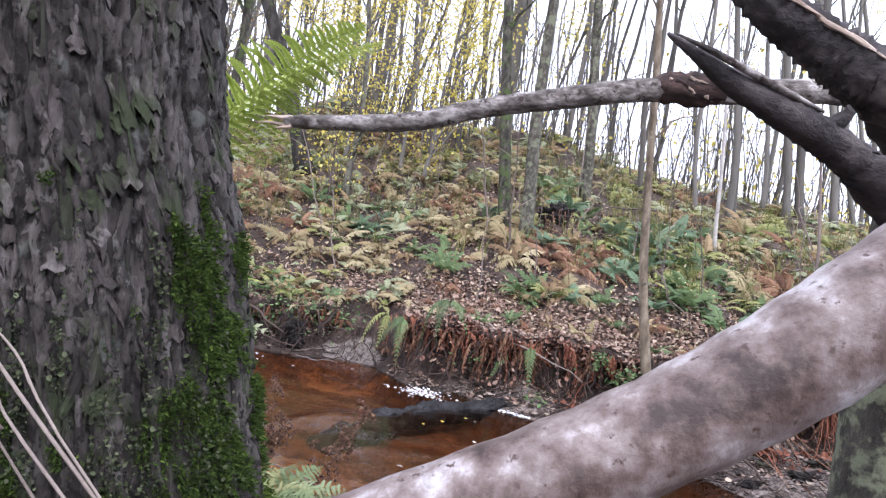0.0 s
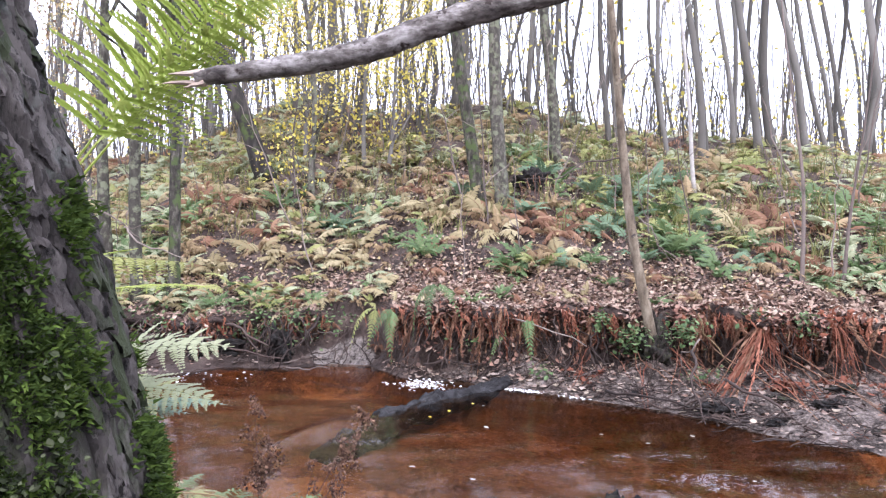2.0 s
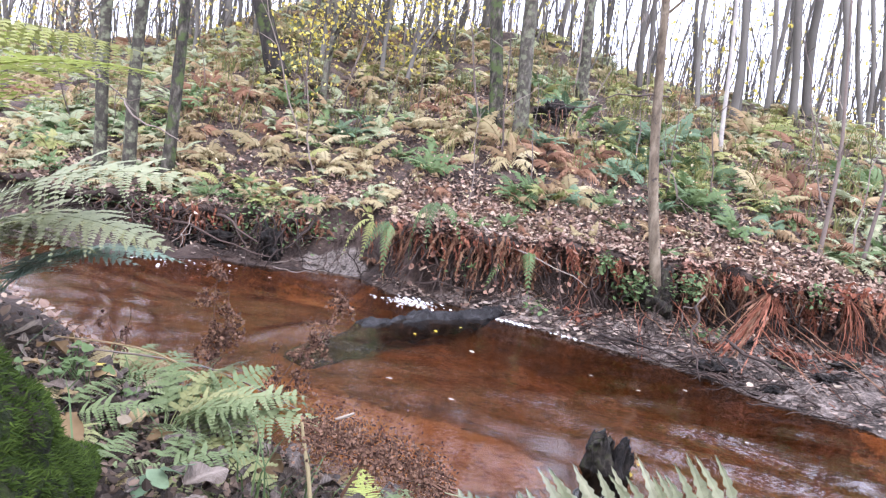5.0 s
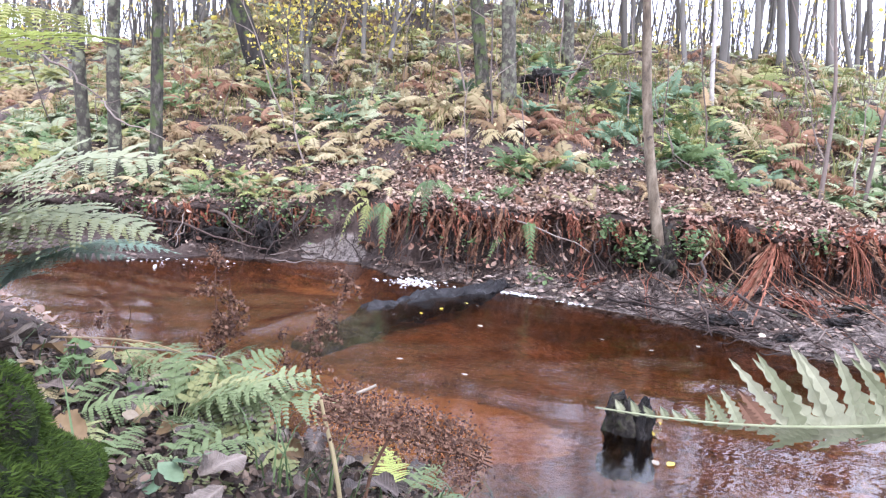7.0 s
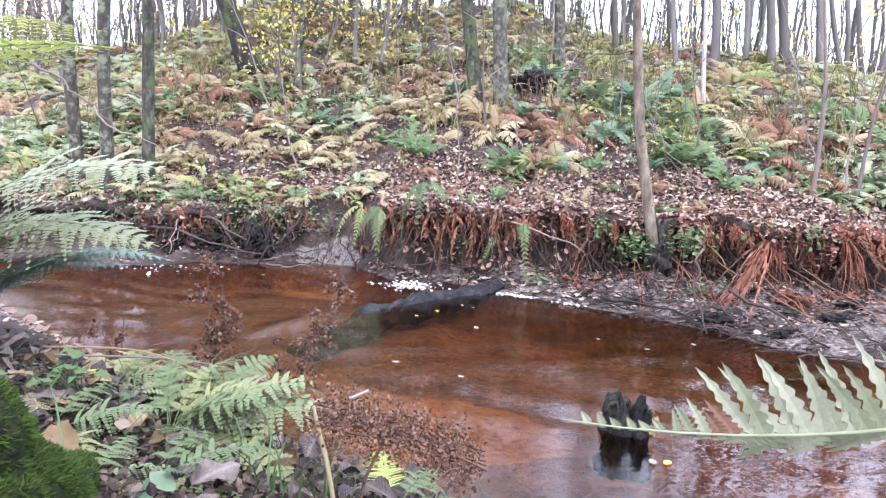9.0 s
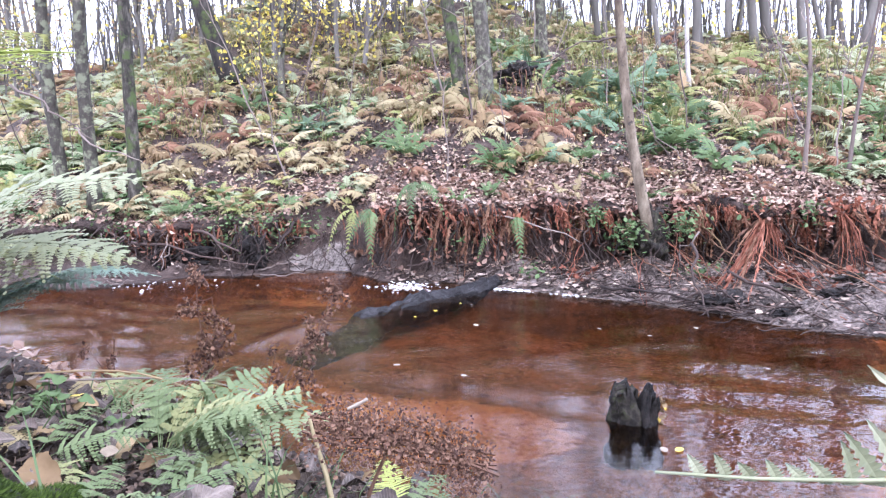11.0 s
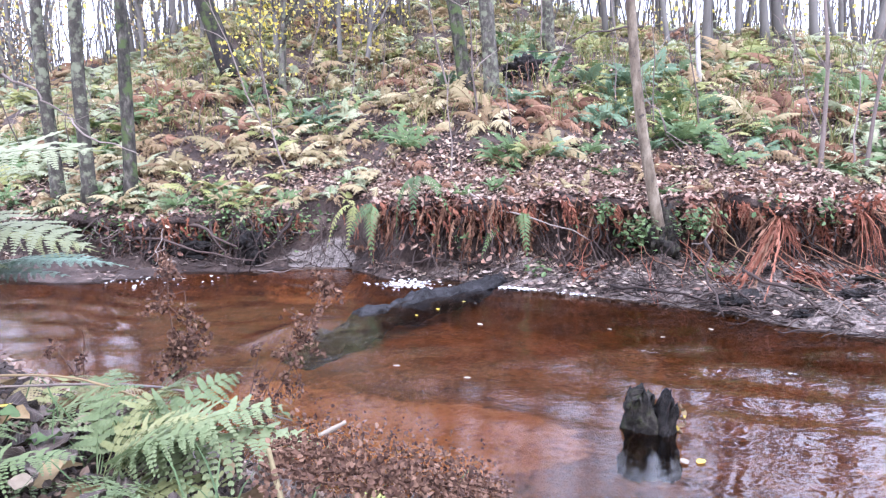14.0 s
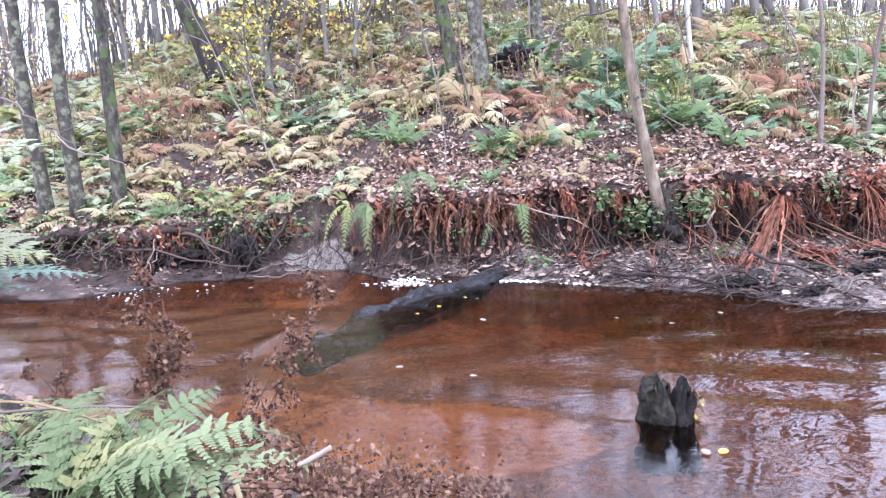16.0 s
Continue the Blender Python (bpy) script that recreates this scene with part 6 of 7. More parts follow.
        cs.append(trunk_surface(a, z)[0] + Vector((math.cos(a), math.sin(a), 0)) * rng.uniform(0.001, 0.012))
    tagged(part("liverwort", leaves_mesh("liverwort", cs, [rng.uniform(0.002, 0.0055) for _ in cs], MAT_LIVERWORT, 55), ob, "dark leafy liverwort low on the trunk"), kind="stuff")
    for k in range(14):
        a, z = rng.uniform(-2.4, 0.2), rng.uniform(0.72, 1.4)
        p = trunk_surface(a, z)[0]
        part("lichen", leaves_mesh("lichen", [p + Vector((math.cos(a), math.sin(a), 0)) * 0.004 + Vector((rng.gauss(0, 0.006), 0, rng.gauss(0, 0.006))) for _ in range(5)], [rng.uniform(0.0015, 0.004) for _ in range(5)], MAT_LIVERWORT, k), ob)


big_trunk()


def limb(label, pts, radii, mat, seed, sides=20, rough=0.03, sub=5, category="branch", knots=0, tips=(), bumps=0.05):
    """A fallen branch: smooth line through pts, with knots and broken twig stubs."""
    P = [Vector(p) for p in pts]
    fine, rad = [], []
    for i in range(len(P) - 1):
        a, b, c, d = P[max(i - 1, 0)], P[i], P[i + 1], P[min(i + 2, len(P) - 1)]
        for k in range(sub):
            t = k / sub
            fine.append(0.5 * (2 * b + (c - a) * t + (2 * a - 5 * b + 4 * c - d) * t * t + (3 * b - a - 3 * c + d) * t ** 3))
            rad.append((radii[i] * (1 - t) + radii[i + 1] * t) * (1 + bumps * math.sin(3.1 * len(fine) + seed)))
    fine.append(P[-1])
    rad.append(radii[-1])
    ob = thing("branch", label, category)
    part("bark", mesh_of("bark", *tube(fine, rad, sides, rough, seed=seed), mat, True), ob)
    rng = random.Random(seed)
    for _ in range(knots):
        i = rng.randint(1, len(fine) - 2)
        a = rng.uniform(0, 6.3)
        d = (fine[i + 1] - fine[i]).normalized()
        u = d.orthogonal().normalized()
        o = u * math.cos(a) + d.cross(u) * math.sin(a)
        s = rad[i]
        v, f = tube([fine[i] + o * s * 0.75, fine[i] + o * s * 0.98, fine[i] + o * s * 1.03, fine[i] + o * s * 1.045], [s * 0.3, s * 0.22, s * 0.13, s * 0.04], 20, 0.04, seed=seed)
        part("knot", mesh_of("knot", v, f, mat, True), ob)
    for k, (p, q, r) in enumerate(tips):
        part("splinter", mesh_of("splinter", *tube(wander(p, q, 4, r * 0.4, k), [r, r * 0.9, r * 0.7, r * 0.4, r * 0.08], 5, 0.2, seed=k), MAT_SPLINT), ob, "pale split wood")
    return ob


limb("smooth mottled grey-pink fallen branch", [(-0.42, -0.5, 0.5592), (-0.1111, -0.6406, 0.9699), (0.0589, -0.6678, 1.0847), (0.1609, -0.6678, 1.1441), (0.2289, -0.6678, 1.1858), (0.2765, -0.6678, 1.2278), (0.3445, -0.6338, 1.2852), (0.62, -0.3, 1.414), (1.1, 0.62, 1.614)],
     [0.0082, 0.0095, 0.0109, 0.0112, 0.0119, 0.0129, 0.0136, 0.02, 0.03], MAT_SMOOTH, 3, 40, 0.006, 9, knots=9, bumps=0.02)
limb("broken grey log hanging across the stream", [(-0.235, 0.45, 1.402), (-0.1, 0.45, 1.42), (0.02, 0.45, 1.443), (0.13, 0.45, 1.485), (0.25, 0.45, 1.52), (0.42, 0.45, 1.567), (0.59, 0.45, 1.592), (0.8, 0.46, 1.625), (1.1, 0.62, 1.69)],
     [0.012, 0.016, 0.0185, 0.0185, 0.02, 0.022, 0.0235, 0.022, 0.022], MAT_LOG, 5, 24, 0.07, 6, "log", 18,
     [((-0.22, 0.445, 1.41), (-0.275, 0.44, 1.405), 0.006), ((-0.22, 0.45, 1.395), (-0.29, 0.452, 1.393), 0.006), ((-0.22, 0.46, 1.402), (-0.262, 0.46, 1.412), 0.005), ((-0.22, 0.44, 1.392), (-0.25, 0.435, 1.384), 0.005)])
ob = limb("dark rotten branch broken to a sharp point", [(0.2741, -0.4, 1.3692), (0.2952, -0.395, 1.3605), (0.3199, -0.385, 1.3512), (0.3464, -0.375, 1.3449), (0.3738, -0.365, 1.3379), (0.4046, -0.35, 1.3307), (0.4308, -0.34, 1.3209), (0.4671, -0.32, 1.3029), (0.75, -0.1, 1.2), (1.1, 0.6, 1.05)],
          [0.0012, 0.0042, 0.0075, 0.0098, 0.0115, 0.0125, 0.0135, 0.0155, 0.02, 0.03], MAT_DARKWOOD, 7, 28, 0.08, 7, "branch", 3, (), 0.05)
part("weathered_edge", mesh_of("weathered_edge", *tube([(0.2781, -0.404, 1.3685), (0.3029, -0.402, 1.3615), (0.3331, -0.39, 1.3555), (0.3603, -0.38, 1.3502), (0.39, -0.366, 1.3461)], [0.0006, 0.002, 0.0024, 0.0022, 0.001], 10, 0.2), MAT_LOG, True), ob, "pale weathered rim")
part("stub", mesh_of("stub", *tube([(0.398, -0.355, 1.335), (0.405, -0.358, 1.3445), (0.409, -0.361, 1.351), (0.4065, -0.362, 1.354)], [0.006, 0.0052, 0.0035, 0.0012], 12, 0.15), MAT_DARKWOOD, True), ob)
ob = limb("split dead branch with pale torn wood", [(0.36, -0.1, 1.6), (0.3961, -0.1, 1.5611), (0.4344, -0.1, 1.5275), (0.4768, -0.1, 1.5038), (0.5155, -0.1, 1.4828), (0.5473, -0.1, 1.4668), (0.5911, -0.08, 1.4515), (0.8, 0.1, 1.36), (1.1, 0.6, 1.2)],
          [0.018, 0.02, 0.022, 0.026, 0.029, 0.031, 0.033, 0.04, 0.045], MAT_DARKWOOD, 9, 30, 0.1, 8, "branch", 3,
          [((0.425 + 0.008 * k, -0.122 + 0.002 * k, 1.538 - 0.0035 * k), (0.485 + 0.008 * k, -0.13 + 0.002 * k, 1.508 - 0.004 * k), 0.0038) for k in range(7)] + [((0.48 + 0.008 * k, -0.128, 1.508 - 0.003 * k), (0.53 + 0.008 * k, -0.134, 1.484 - 0.004 * k), 0.003) for k in range(5)], 0.06)
rng = random.Random(19)
core = wander((0.45, 0.448, 1.578), (0.59, 0.448, 1.596), 12, 0.003, 4)
v, f = tube(core, [0.014, 0.026, 0.031, 0.028, 0.032, 0.029, 0.033, 0.03, 0.032, 0.028, 0.03, 0.027, 0.014], 22, 0.12, seed=4)
ob = thing("rotten_knot", "dark rotten break round the middle of the grey log", "log", me=mesh_of("rotten_knot", v, f, MAT_REDROT, True))
for k in range(9):
    a = core[rng.randint(2, 10)] + Vector((0, -0.026, rng.uniform(-0.02, 0.02)))
    part("splinter", mesh_of("splinter", *tube(wander(a, a + Vector((rng.uniform(-0.05, 0.04), -0.006, rng.uniform(-0.012, 0.012))), 4, 0.003, k), [0.0035, 0.0032, 0.0028, 0.002, 0.0006], 5, 0.2, seed=k), MAT_REDROT if k % 2 else MAT_SPLINT), ob)
tree("rough grey-brown trunk on the near bank", (1.2, 0.72, z_at(1.2, 0.72)), (-0.02, 0.02), 0.125, 5, MAT_BARK, 33, 5, 0.02, lo=0.6, sides=24)
for k, (a, b, r) in enumerate([((-0.11, 1.104), (-0.026, 1.028), 0.0013), ((-0.102, 1.074), (-0.041, 1.02), 0.0011), ((-0.095, 1.051), (-0.064, 1.02), 0.0009), ((-0.099, 1.1), (-0.018, 1.024), 0.001)]):
    u, w = (b[0] - a[0]), (b[1] - a[1])
    foot = z_at(a[0] + 3.2 * u, -0.42)
    q = (foot - 0.02 - a[1]) / w
    limb("thin straight pale twig beside the big trunk", [(a[0] - 0.3 * u, -0.42, a[1] - 0.3 * w), (a[0], -0.42 + 0.004 * k, a[1] + 0.003), (b[0], -0.42, b[1]), (a[0] + q * u, -0.42, a[1] + q * w)], [r * 0.7, r * 0.9, r, r * 1.1], MAT_TWIG, 60 + k, 7, 0.12, 5, "twig")

# ---- near ferns ----
MAT_NEARGREEN = surface("soft_green_fern", [(0.1, 0.145, 0.06), (0.2, 0.255, 0.12), (0.34, 0.385, 0.21)], 14, 0.6, 0, 120, rnd="obj", rw=0.4, trans=0.3)
MAT_LIMENEAR = surface("yellowing_soft_fern", [(0.14, 0.16, 0.06), (0.26, 0.28, 0.12), (0.4, 0.4, 0.2)], 14, 0.6, 0, 120, rnd="obj", rw=0.4, trans=0.3)
MAT_TEALNEAR = surface("pale_blue_green_fern", [(0.15, 0.24, 0.18), (0.26, 0.37, 0.28), (0.38, 0.48, 0.38)], 14, 0.6, 0, 120, rnd="obj", rw=0.4, trans=0.3)
FINE = {"pale": [fine_frond_mesh("frond_fine", (MAT_NEARGREEN, MAT_NEARGREEN, MAT_LIMENEAR)[k], 15, 8, 0.3, 0.45, 0.5 + 0.12 * k, 0.4, 200 + k, wild=0.55) for k in range(3)],
        "teal": [fine_frond_mesh("frond_fine", MAT_TEALNEAR, 22, 10, 0.27, 0.4, 0.5 + 0.15 * k, 0.2, 210 + k) for k in range(2)],
        "lime": [fine_frond_mesh("frond_fine", MAT_FERNBRIGHT, 28, 12, 0.3, 0.6, 0.5, 0.15, 220)],
        "withered": [fine_frond_mesh("frond_fine", MAT_CREAM, 17, 7, 0.26, 0.4, 0.6, 0.4, 230, fold=0.3)]}


def near_fern(label, base, fronds, group="ferns on the near bank"):
    """fronds: (mesh, turn, tilt, roll, length)."""
    ob = thing("fern", label, "fern", pose(*base), group=group)
    for me, turn, tilt, roll, s in fronds:
        part("frond", me, ob, m=pose(0, 0, 0, 0, 0, turn) @ pose(0, 0.008, 0, tilt, roll, 0) @ Matrix.Scale(s, 4))
    return ob


P3, T2, LM, WI = FINE["pale"], FINE["teal"], FINE["lime"][0], FINE["withered"][0]
near_fern("pale grey-green fern over the near bank's edge", (-0.22, 0.62, z_at(-0.22, 0.62)), [(P3[0], -88, 12, 12, 0.28), (P3[1], -62, 18, -8, 0.26), (P3[2], -112, 4, 20, 0.27), (P3[0], -35, 28, 20, 0.22), (P3[1], 5, 34, -15, 0.22), (P3[2], -140, 8, 10, 0.22), (P3[1], -75, 34, 25, 0.24), (WI, -125, 0, 10, 0.22), (P3[1], -95, 42, 30, 0.2), (P3[0], -50, 40, -30, 0.2), (P3[2], -20, 46, 0, 0.18), (P3[0], -160, 24, -20, 0.2), (P3[1], 150, 20, 15, 0.18), (P3[0], -125, 34, -25, 0.2), (P3[2], -78, 52, 10, 0.17), (P3[1], 30, 30, 20, 0.17), (P3[0], -100, 24, -35, 0.24), (P3[1], -5, 20, -30, 0.2)])
near_fern("pale green fern among brown leaves", (-0.42, 0.82, z_at(-0.42, 0.82)), [(P3[1], -50, 24, 0, 0.17), (P3[0], -90, 12, 10, 0.19), (P3[2], -10, 26, 0, 0.16), (WI, 30, 22, 0, 0.15), (P3[1], -130, 14, 0, 0.16)])
near_fern("small fern at the foot of the big trunk", (-0.16, 0.42, z_at(-0.16, 0.42)), [(P3[0], -60, 6, 0, 0.16), (P3[2], -100, 2, 0, 0.17), (P3[1], -20, 10, 0, 0.15), (WI, -150, 4, 0, 0.14)])
near_fern("small pale fern among the brown leaves", (-0.33, 0.52, z_at(-0.33, 0.52)), [(P3[0], -70, 10, 10, 0.15), (P3[1], -20, 22, 0, 0.14), (P3[2], -120, 14, -10, 0.14), (WI, 40, 20, 0, 0.13), (P3[1], 100, 25, 0, 0.12)])
near_fern("small withered fern at the bank's edge", (-0.2, 0.38, z_at(-0.2, 0.38)), [(P3[1], -60, 5, 0, 0.1), (WI, -100, 8, 10, 0.11), (P3[0], -10, 12, 0, 0.1), (P3[2], 60, 15, 0, 0.1)])
BIG = [fine_frond_mesh("frond_broad", (MAT_PALEGREEN, MAT_PALEGREEN, MAT_LIMENEAR)[k], 25, 11, 0.3, 0.45, 0.5 + 0.1 * k, 0.35, 270 + k, wild=0.35) for k in range(3)]
near_fern("large pale arching fern over the stream", (-0.98, 1.06, z_at(-0.98, 1.06)), [(BIG[0], -88, 34, 25, 0.84), (BIG[1], -98, 27, 15, 0.74), (BIG[2], -74, 34, 10, 0.6), (BIG[0], -120, 28, 0, 0.48), (BIG[1], -62, 36, 0, 0.46), (BIG[2], -94, 34, -10, 0.5)])
near_fern("blue-green fern hanging over the water", (-0.88, 1.14, z_at(-0.88, 1.14)), [(T2[0], -92, 30, 10, 0.52), (T2[1], -78, 36, 0, 0.5), (T2[0], -104, 34, 0, 0.46), (T2[1], -85, 40, 10, 0.42)])
near_fern("tall yellow-green fern behind the big trunk", (-1.02, 0.62, z_at(-1.02, 0.62)), [(LM, -90, 22, 0, 0.95), (LM, -70, 34, 0, 0.8), (LM, -115, 30, 0, 0.75)])
TALL = fine_frond_mesh("frond_tall", MAT_FERNBRIGHT, 30, 13, 0.28, 1.75, 0.72, 0.2, 250, 0.5)
near_fern("tall bright green fern with arching fronds", (-0.98, 0.68, z_at(-0.98, 0.68)), [(TALL, -82, 0, 0, 1.0), (TALL, -60, 4, 10, 0.95), (TALL, -105, 2, -10, 0.98)])


def close_frond():
    """A single fern frond close by: a thin arched stem with lobed leaflets standing up from it."""
    ob = thing("fern", "pale green fern frond turning brown at the tip", "fern", pose(0.1706, -0.14, 0.9233) @ Matrix.Scale(0.7, 4), group="ferns on the near bank")
    stem = [Vector((0.0135 * i, 0.0006 * i, 0.00032 * (i - 2.6) ** 2 - 0.0022)) for i in range(9)]
    V, F = tube(stem, [0.0002 + 0.00005 * i for i in range(9)], 6)
    part("stalk", mesh_of("stalk", V, F, MAT_PALEGREEN, True), ob)
    foot = stem[-1]
    part("stalk", mesh_of("stalk", *tube(wander(foot, (0.34, -0.02, (z_at(0.41, -0.154) - 0.9233) / 0.7), 5, 0.006, 3), [0.001] * 6, 5), MAT_PALEGREEN), ob)
    r2 = random.Random(5)
    for k in range(30):
        t = 0.006 + 0.0034 * k
        i = min(int(t / 0.0135), 7)
        p = stem[i].lerp(stem[i + 1], t / 0.0135 - i)
        ln = 0.0026 + 0.0175 * float(ease(4, 13, k)) * r2.uniform(0.92, 1.05)
        for up in (1, -1):
            l2 = ln * (1 if up > 0 else 0.35 if k < 13 else 0.6) * r2.uniform(0.9, 1.1) * (0.6 if k in (9, 10) else 1)
            d = Vector((-0.5 + r2.gauss(0, 0.12), r2.uniform(-0.2, 0.4) + (0 if up > 0 else 0.6), 0.86 * up)).normalized()
            side = Vector((0.86, 0, 0.5 * up))
            V, F = [], []
            m = 24
            for q in range(m + 1):
                s = q / m
                c = p + d * l2 * s + Vector((-0.12, 0.1, 0)) * l2 * s * s
                w = 0.0024 * float(0.45 + 0.55 * ease(4, 13, k)) * (1 - s ** 2.2) * (0.34 + 0.66 * abs(math.sin(0.78 * q + 0.3))) * r2.uniform(0.94, 1.06) + 0.00008
                V += [c - side * w, c + Vector((0, 0.0003, 0)), c + side * w]
            for q in range(m):
                F += [(3 * q, 3 * q + 1, 3 * q + 4, 3 * q + 3), (3 * q + 1, 3 * q + 2, 3 * q + 5, 3 * q + 4)]
            part("leaflet", mesh_of("leaflet", V, F, MAT_DEADHERB if k in (9, 10) and up > 0 else MAT_PALEFROND), ob)


MAT_PALEFROND = surface("whitish_green_fern", [(0.17, 0.19, 0.105), (0.31, 0.33, 0.21), (0.48, 0.48, 0.345)], 90, 0.6, 0, 200, rnd="obj", rw=0.4, trans=0.3)
close_frond()
LEVEL = fine_frond_mesh("frond_level", MAT_LIME, 18, 8, 0.24, 0.06, 0.08, 0.7, 260, 0.04, 0.75, 0.3)
lf = near_fern("yellow-green fern frond reaching out level", (-0.68, 0.62, 1.115), [(LEVEL, -82, 0, -12, 0.36)])
part("stalk", mesh_of("stalk", *tube(wander((0, 0, 0), (-0.3, 0.05, z_at(-0.98, 0.67) - 1.115), 6, 0.02, 4), [0.002] * 7, 5), MAT_LIME), lf)
near_fern("withered pale fern on the near bank", (-0.72, 1.45, z_at(-0.72, 1.45)), [(WI, -70, 14, 0, 0.18), (WI, -110, 10, 10, 0.17), (P3[0], -30, 20, 0, 0.16), (WI, 10, 15, 0, 0.16)])
near_fern("tan shrivelled fern near the water", (-0.55, 1.15, z_at(-0.55, 1.15)), [(WI, -80, 10, 0, 0.16), (FRONDS["tan"][0], -110, 20, 10, 0.17), (FRONDS["tan"][1], -40, 20, 0, 0.15), (WI, 0, 20, 0, 0.15)])
near_fern("low green fern at the near bank's foot", (0.1, 0.6, z_at(0.1, 0.6)), [(P3[0], -30, 5, 0, 0.14), (P3[1], -90, 8, 0, 0.14), (LM, 20, 10, 0, 0.13)])

# ---- near leaves, stalks, seed heads ----
rng = random.Random(44)
BROWN = [mesh_of("leaf", *flat_leaf(0.066, 300 + k, 0.4 + 0.12 * (k % 3), 0.31, 44, 0.012), (MAT_VEINED, MAT_VEINDARK, MAT_VEINED, MAT_VEINDARK, MAT_TAN)[k % 5], True) for k in range(10)]
n = 0
while n < 150:
    x, y = rng.gauss(-0.27, 0.2), rng.gauss(0.6, 0.22)
    if x < -0.62 or y < 0.22 or y > np.interp(x, NX, NY) - 0.25 or x > 0.12:
        continue
    tagged(part("fallen_leaf", BROWN[n % 10], None, m=pose(x, y, z_at(x, y) + 0.012 + 0.02 * rng.random(), rng.uniform(-30, 30), rng.uniform(-30, 30), rng.uniform(0, 360)) @ Matrix.Scale(rng.uniform(0.35, 1.05) * min(1, 0.55 + 0.9 * max(0, y - 0.2)), 4)), "curled brown leaf lying on the near bank", "leaf", "fallen leaves on the near bank")
    n += 1
near = []
while len(near) < 13000:
    x, y = rng.gauss(-0.22, 0.34), rng.gauss(0.6, 0.4)
    if y < np.interp(x, NX, NY) - 0.05:
        near.append((x, y, z_at(x, y) + rng.uniform(0.002, 0.022)))
thing("fine_litter", "small crumbled leaves covering the near bank", "leaves", me=leaves_mesh("fine_litter", near, [rng.uniform(0.004, 0.015) for _ in near], MAT_CRUMB, 41, 0.3), kind="stuff")
YEL = mesh_of("leaf", *flat_leaf(0.042, 320, 0.12, 0.42), MAT_LEAFYEL, True)
PALE = mesh_of("leaf", *flat_leaf(0.05, 321, 0.2, 0.4), MAT_BUFFLEAF, True)
for me, x, y, s, lab in [(YEL, -0.375, 0.7, 1.0, "round yellow leaf lying among brown ones"), (YEL, -0.12, 0.6, 0.5, "round yellow leaf lying among brown ones"), (PALE, -0.23, 0.52, 0.5, "bleached leaf lying among brown ones"), (PALE, -0.3, 0.75, 0.6, "bleached leaf lying among brown ones"), (PALE, -0.16, 0.5, 0.45, "bleached leaf lying among brown ones"), (PALE, -0.42, 0.62, 0.7, "bleached leaf lying among brown ones")]:
    tagged(part("fallen_leaf", me, None, m=pose(x, y, z_at(x, y) + 0.035, 15, 12, rng.uniform(0, 360)) @ Matrix.Scale(s, 4)), lab, "leaf", "fallen leaves on the near bank")
IVY = mesh_of("leaf", *flat_leaf(0.02, 330, 0.3, 0.45), MAT_HERB, True)
for k in range(9):
    x, y = rng.gauss(-0.36, 0.06), rng.gauss(0.58, 0.07)
    ob = thing("ground_ivy", "small round-leaved green herb", "herb", pose(x, y, z_at(x, y)), group="small herbs on the near bank")
    for _ in range(4):
        tip = Vector((rng.gauss(0, 0.018), rng.gauss(0, 0.018), rng.uniform(0.03, 0.06)))
        part("stem", mesh_of("stem", *tube([Vector((0, 0, 0)), tip * 0.5, tip], [0.0009] * 3, 4), MAT_HERB), ob)
        part("leaf", IVY, ob, m=Matrix.Translation(tip) @ pose(0, 0, 0, rng.uniform(-25, 25), rng.uniform(-25, 25), rng.uniform(0, 360)) @ Matrix.Scale(rng.uniform(0.6, 1.1), 4))
BLADE = mesh_of("leaf", *flat_leaf(0.09, 331, 0.1, 0.34), MAT_TEAL, True)
ob = thing("broad_herb", "broad blue-green leaves low on the near bank", "herb", pose(-0.1, 0.34, z_at(-0.1, 0.34)))
for k in range(4):
    part("leaf", BLADE, ob, m=pose(0.012 * (k - 1.5), 0.008 * k, 0.02 + 0.006 * k, 20, rng.uniform(-20, 20), 70 * k) @ Matrix.Scale(0.34, 4))
spots = [(rng.gauss(0.0, 0.035), rng.gauss(0.45, 0.03)) for _ in range(26)] + [(rng.uniform(-0.55, 0.35), rng.uniform(0.3, 0.95)) for _ in range(70)]
blades("near_grass", "green grass blades on the near bank", [(x, y, z_at(x, y)) for x, y in spots], (0.05, 0.15), MAT_HERB, 6, 0.0014, 0.6)


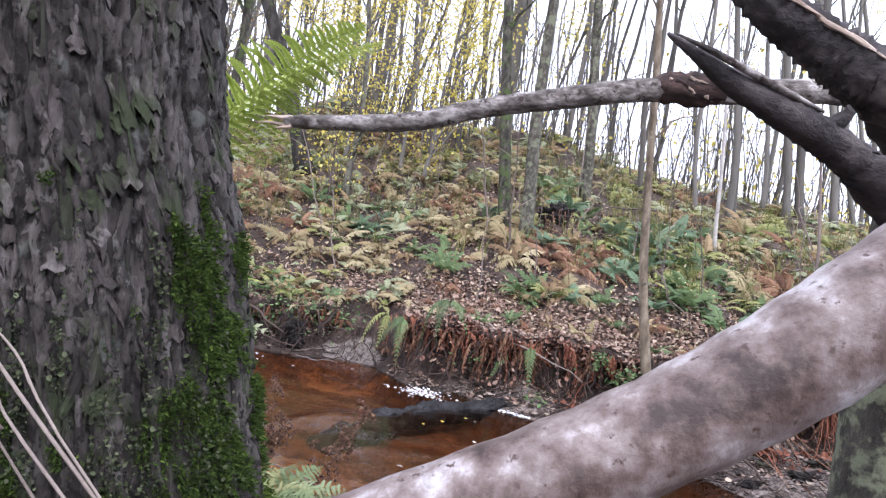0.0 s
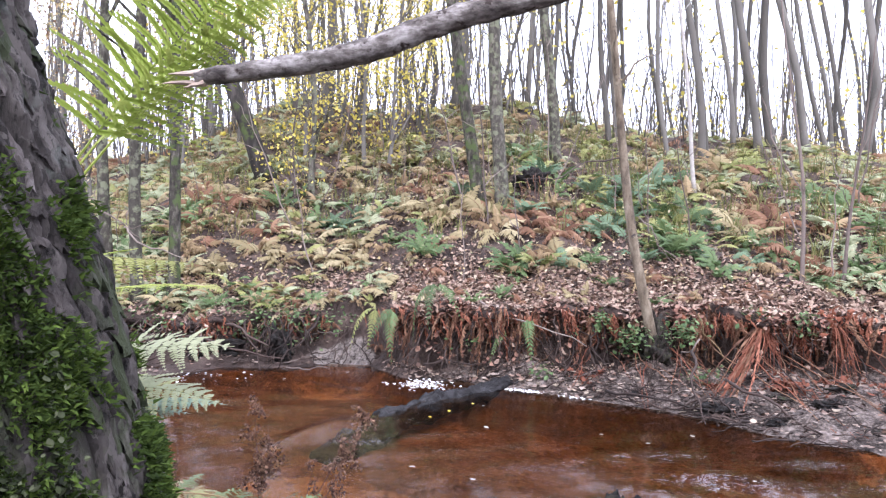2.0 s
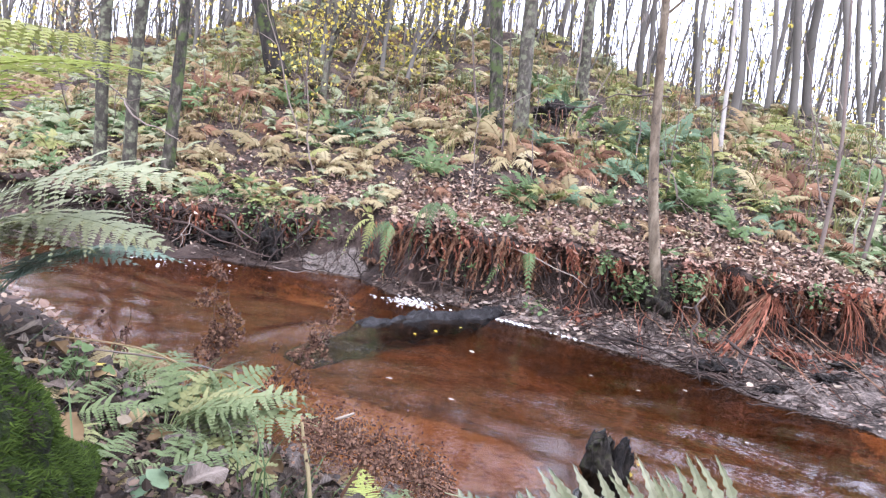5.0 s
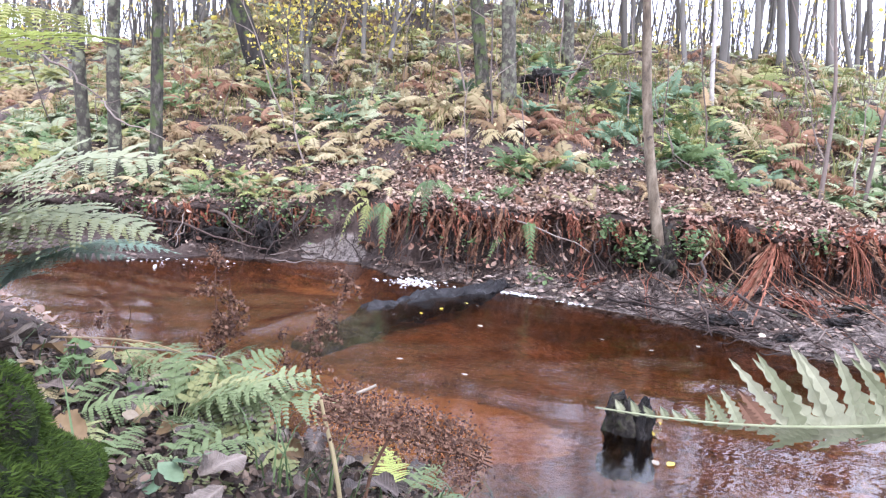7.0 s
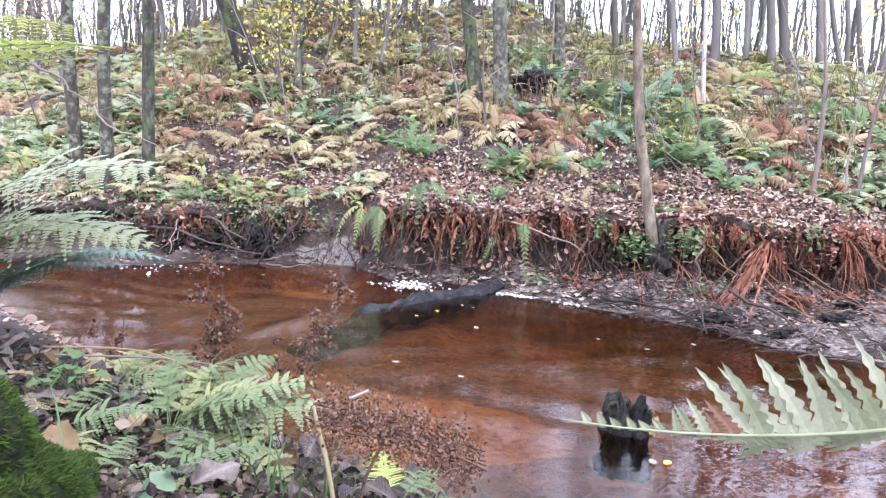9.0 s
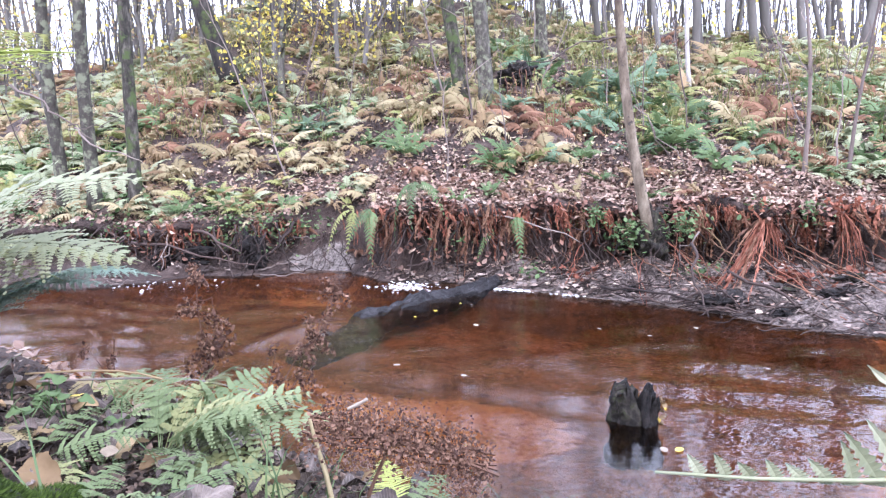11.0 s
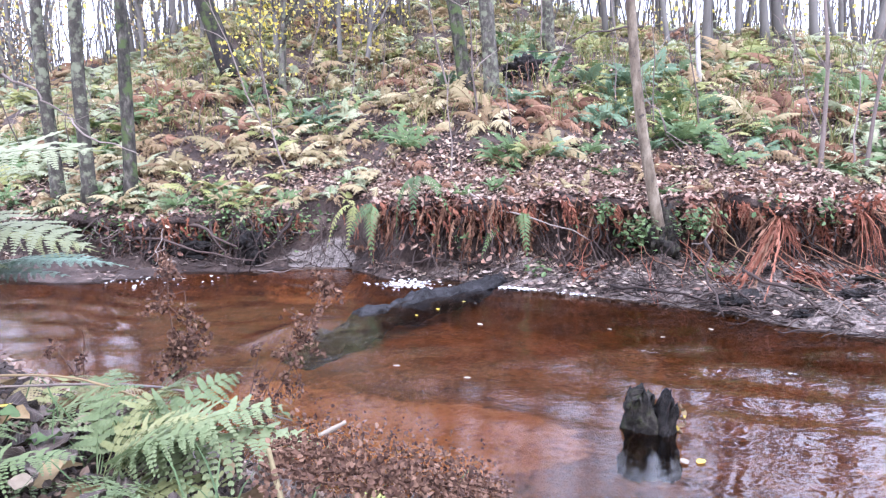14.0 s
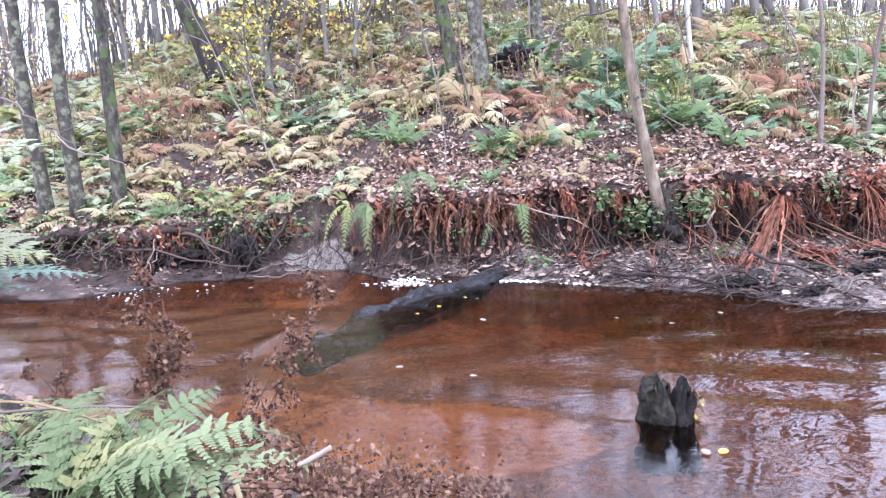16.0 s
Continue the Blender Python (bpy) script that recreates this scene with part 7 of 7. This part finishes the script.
def seed_plant(label, base, stalks, seed, size=(0.005, 0.013), n=30):
    """A dead herb: thin crooked stalks with side twigs, each hung with clumps of shrivelled leaves."""
    r2 = random.Random(seed)
    ob = thing("dead_herb", label, "dead plant", pose(*base), group="dead seed-head plants")
    for tip, twigs, low in stalks:
        line = wander((0, 0, 0), tip, 10, 0.01, r2.random())
        part("stalk", mesh_of("stalk", *tube(line, [0.0022 * (1 - 0.6 * i / 10) for i in range(11)], 5), MAT_DEADHERB), ob)
        cs = []
        for _ in range(twigs):
            a = line[r2.randint(low, 10)]
            end = a + Vector((r2.gauss(0, 0.028), r2.gauss(0, 0.02), r2.uniform(-0.06, 0.03)))
            part("twig", mesh_of("twig", *tube(wander(a, end, 4, 0.006, r2.random()), [0.0011, 0.001, 0.0009, 0.0007, 0.0004], 4), MAT_DEADHERB), ob)
            for q in range(n):
                c = a.lerp(end, r2.uniform(0.25, 1.05))
                cs.append(c + Vector((r2.gauss(0, 0.006), r2.gauss(0, 0.006), r2.gauss(-0.004, 0.007))))
        tagged(part("shrivelled_leaves", leaves_mesh("shrivelled_leaves", cs, [r2.uniform(*size) for _ in cs], MAT_DEADHERB, seed), ob), kind="stuff")
    return ob


seed_plant("brown dead herb with shrivelled hanging leaves", (-0.347, 1.164, z_at(-0.347, 1.164) - 0.01), [((-0.012, 0.0, 0.722 - z_at(-0.347, 1.164)), 20, 5), ((0.02, -0.01, 0.67 - z_at(-0.347, 1.164)), 9, 5)], 5)
seed_plant("brown dead herb leaning over the water", (-0.3, 1.3, z_at(-0.3, 1.3) - 0.01), [((0.2, 0.08, 0.645 - z_at(-0.3, 1.3)), 22, 5), ((0.13, 0.05, 0.56 - z_at(-0.3, 1.3)), 12, 4), ((0.06, 0.03, 0.52 - z_at(-0.3, 1.3)), 5, 5)], 6)
seed_plant("brown withered herb by the stream", (-0.72, 1.5, z_at(-0.72, 1.5)), [((0.0, 0, 0.2), 4, 5), ((-0.06, 0, 0.17), 3, 5)], 7)
ob = thing("dead_frond", "crumpled heap of brown dead fronds", "dead plant", pose(0.1, 0.46, 0.655))
cs = []
for _ in range(4200):
    t = rng.random()
    cs.append((-0.085 + 0.185 * t + rng.gauss(0, 0.006), rng.gauss(0, 0.03), 0.022 - 0.045 * t * t + rng.gauss(0, 0.008) - 0.025 * rng.random() ** 2))
tagged(part("frond_litter", leaves_mesh("frond_litter", cs, [rng.uniform(0.002, 0.006) for _ in cs], MAT_DEADHERB, 8), ob), kind="stuff")
for k in range(5):
    part("stalk", mesh_of("stalk", *tube(wander((-0.09, 0.01 * k - 0.02, 0.02), (0.11, 0.012 * k - 0.02, -0.03), 7, 0.008, k), [0.0016] * 8, 4), MAT_DEADHERB), ob)
part("stalk", mesh_of("stalk", *tube(wander((0.0, 0, 0.0), (-0.04, -0.02, z_at(0.06, 0.44) - 0.655), 4, 0.006, 9), [0.002] * 5, 4), MAT_DEADHERB), ob)
limb("short bleached twig caught in dead fronds", [(0.058, 0.43, 0.702), (0.068, 0.432, 0.706), (0.078, 0.434, 0.711)], [0.0016, 0.0018, 0.0016], MAT_PALELEAF, 81, 8, 0.1, 3, "twig")
limb("pale dry stalk rising from the near bank", [(0.065, 0.36, z_at(0.065, 0.36) - 0.01), (0.045, 0.39, 0.64), (0.028, 0.42, 0.67), (0.02, 0.43, 0.692)], [0.0024, 0.0024, 0.0022, 0.0018], MAT_CREAM, 82, 8, 0.1, 4, "stalk")
limb("long dry fern stalk lying across the leaves", [(-0.5, 0.8, z_at(-0.5, 0.8) + 0.06), (-0.3, 0.75, z_at(-0.3, 0.75) + 0.09), (-0.08, 0.65, z_at(-0.08, 0.65) + 0.1)], [0.0018, 0.0016, 0.0012], MAT_TAN, 83, 6, 0.05, 6, "stalk")
limb("dark twig lying across the leaves", [(-0.42, 0.7, z_at(-0.42, 0.7) + 0.05), (-0.25, 0.85, z_at(-0.25, 0.85) + 0.1), (-0.1, 1.0, z_at(-0.1, 1.0) + 0.12)], [0.0018, 0.0018, 0.0013], MAT_TWIG, 84, 6, 0.08, 6, "twig")
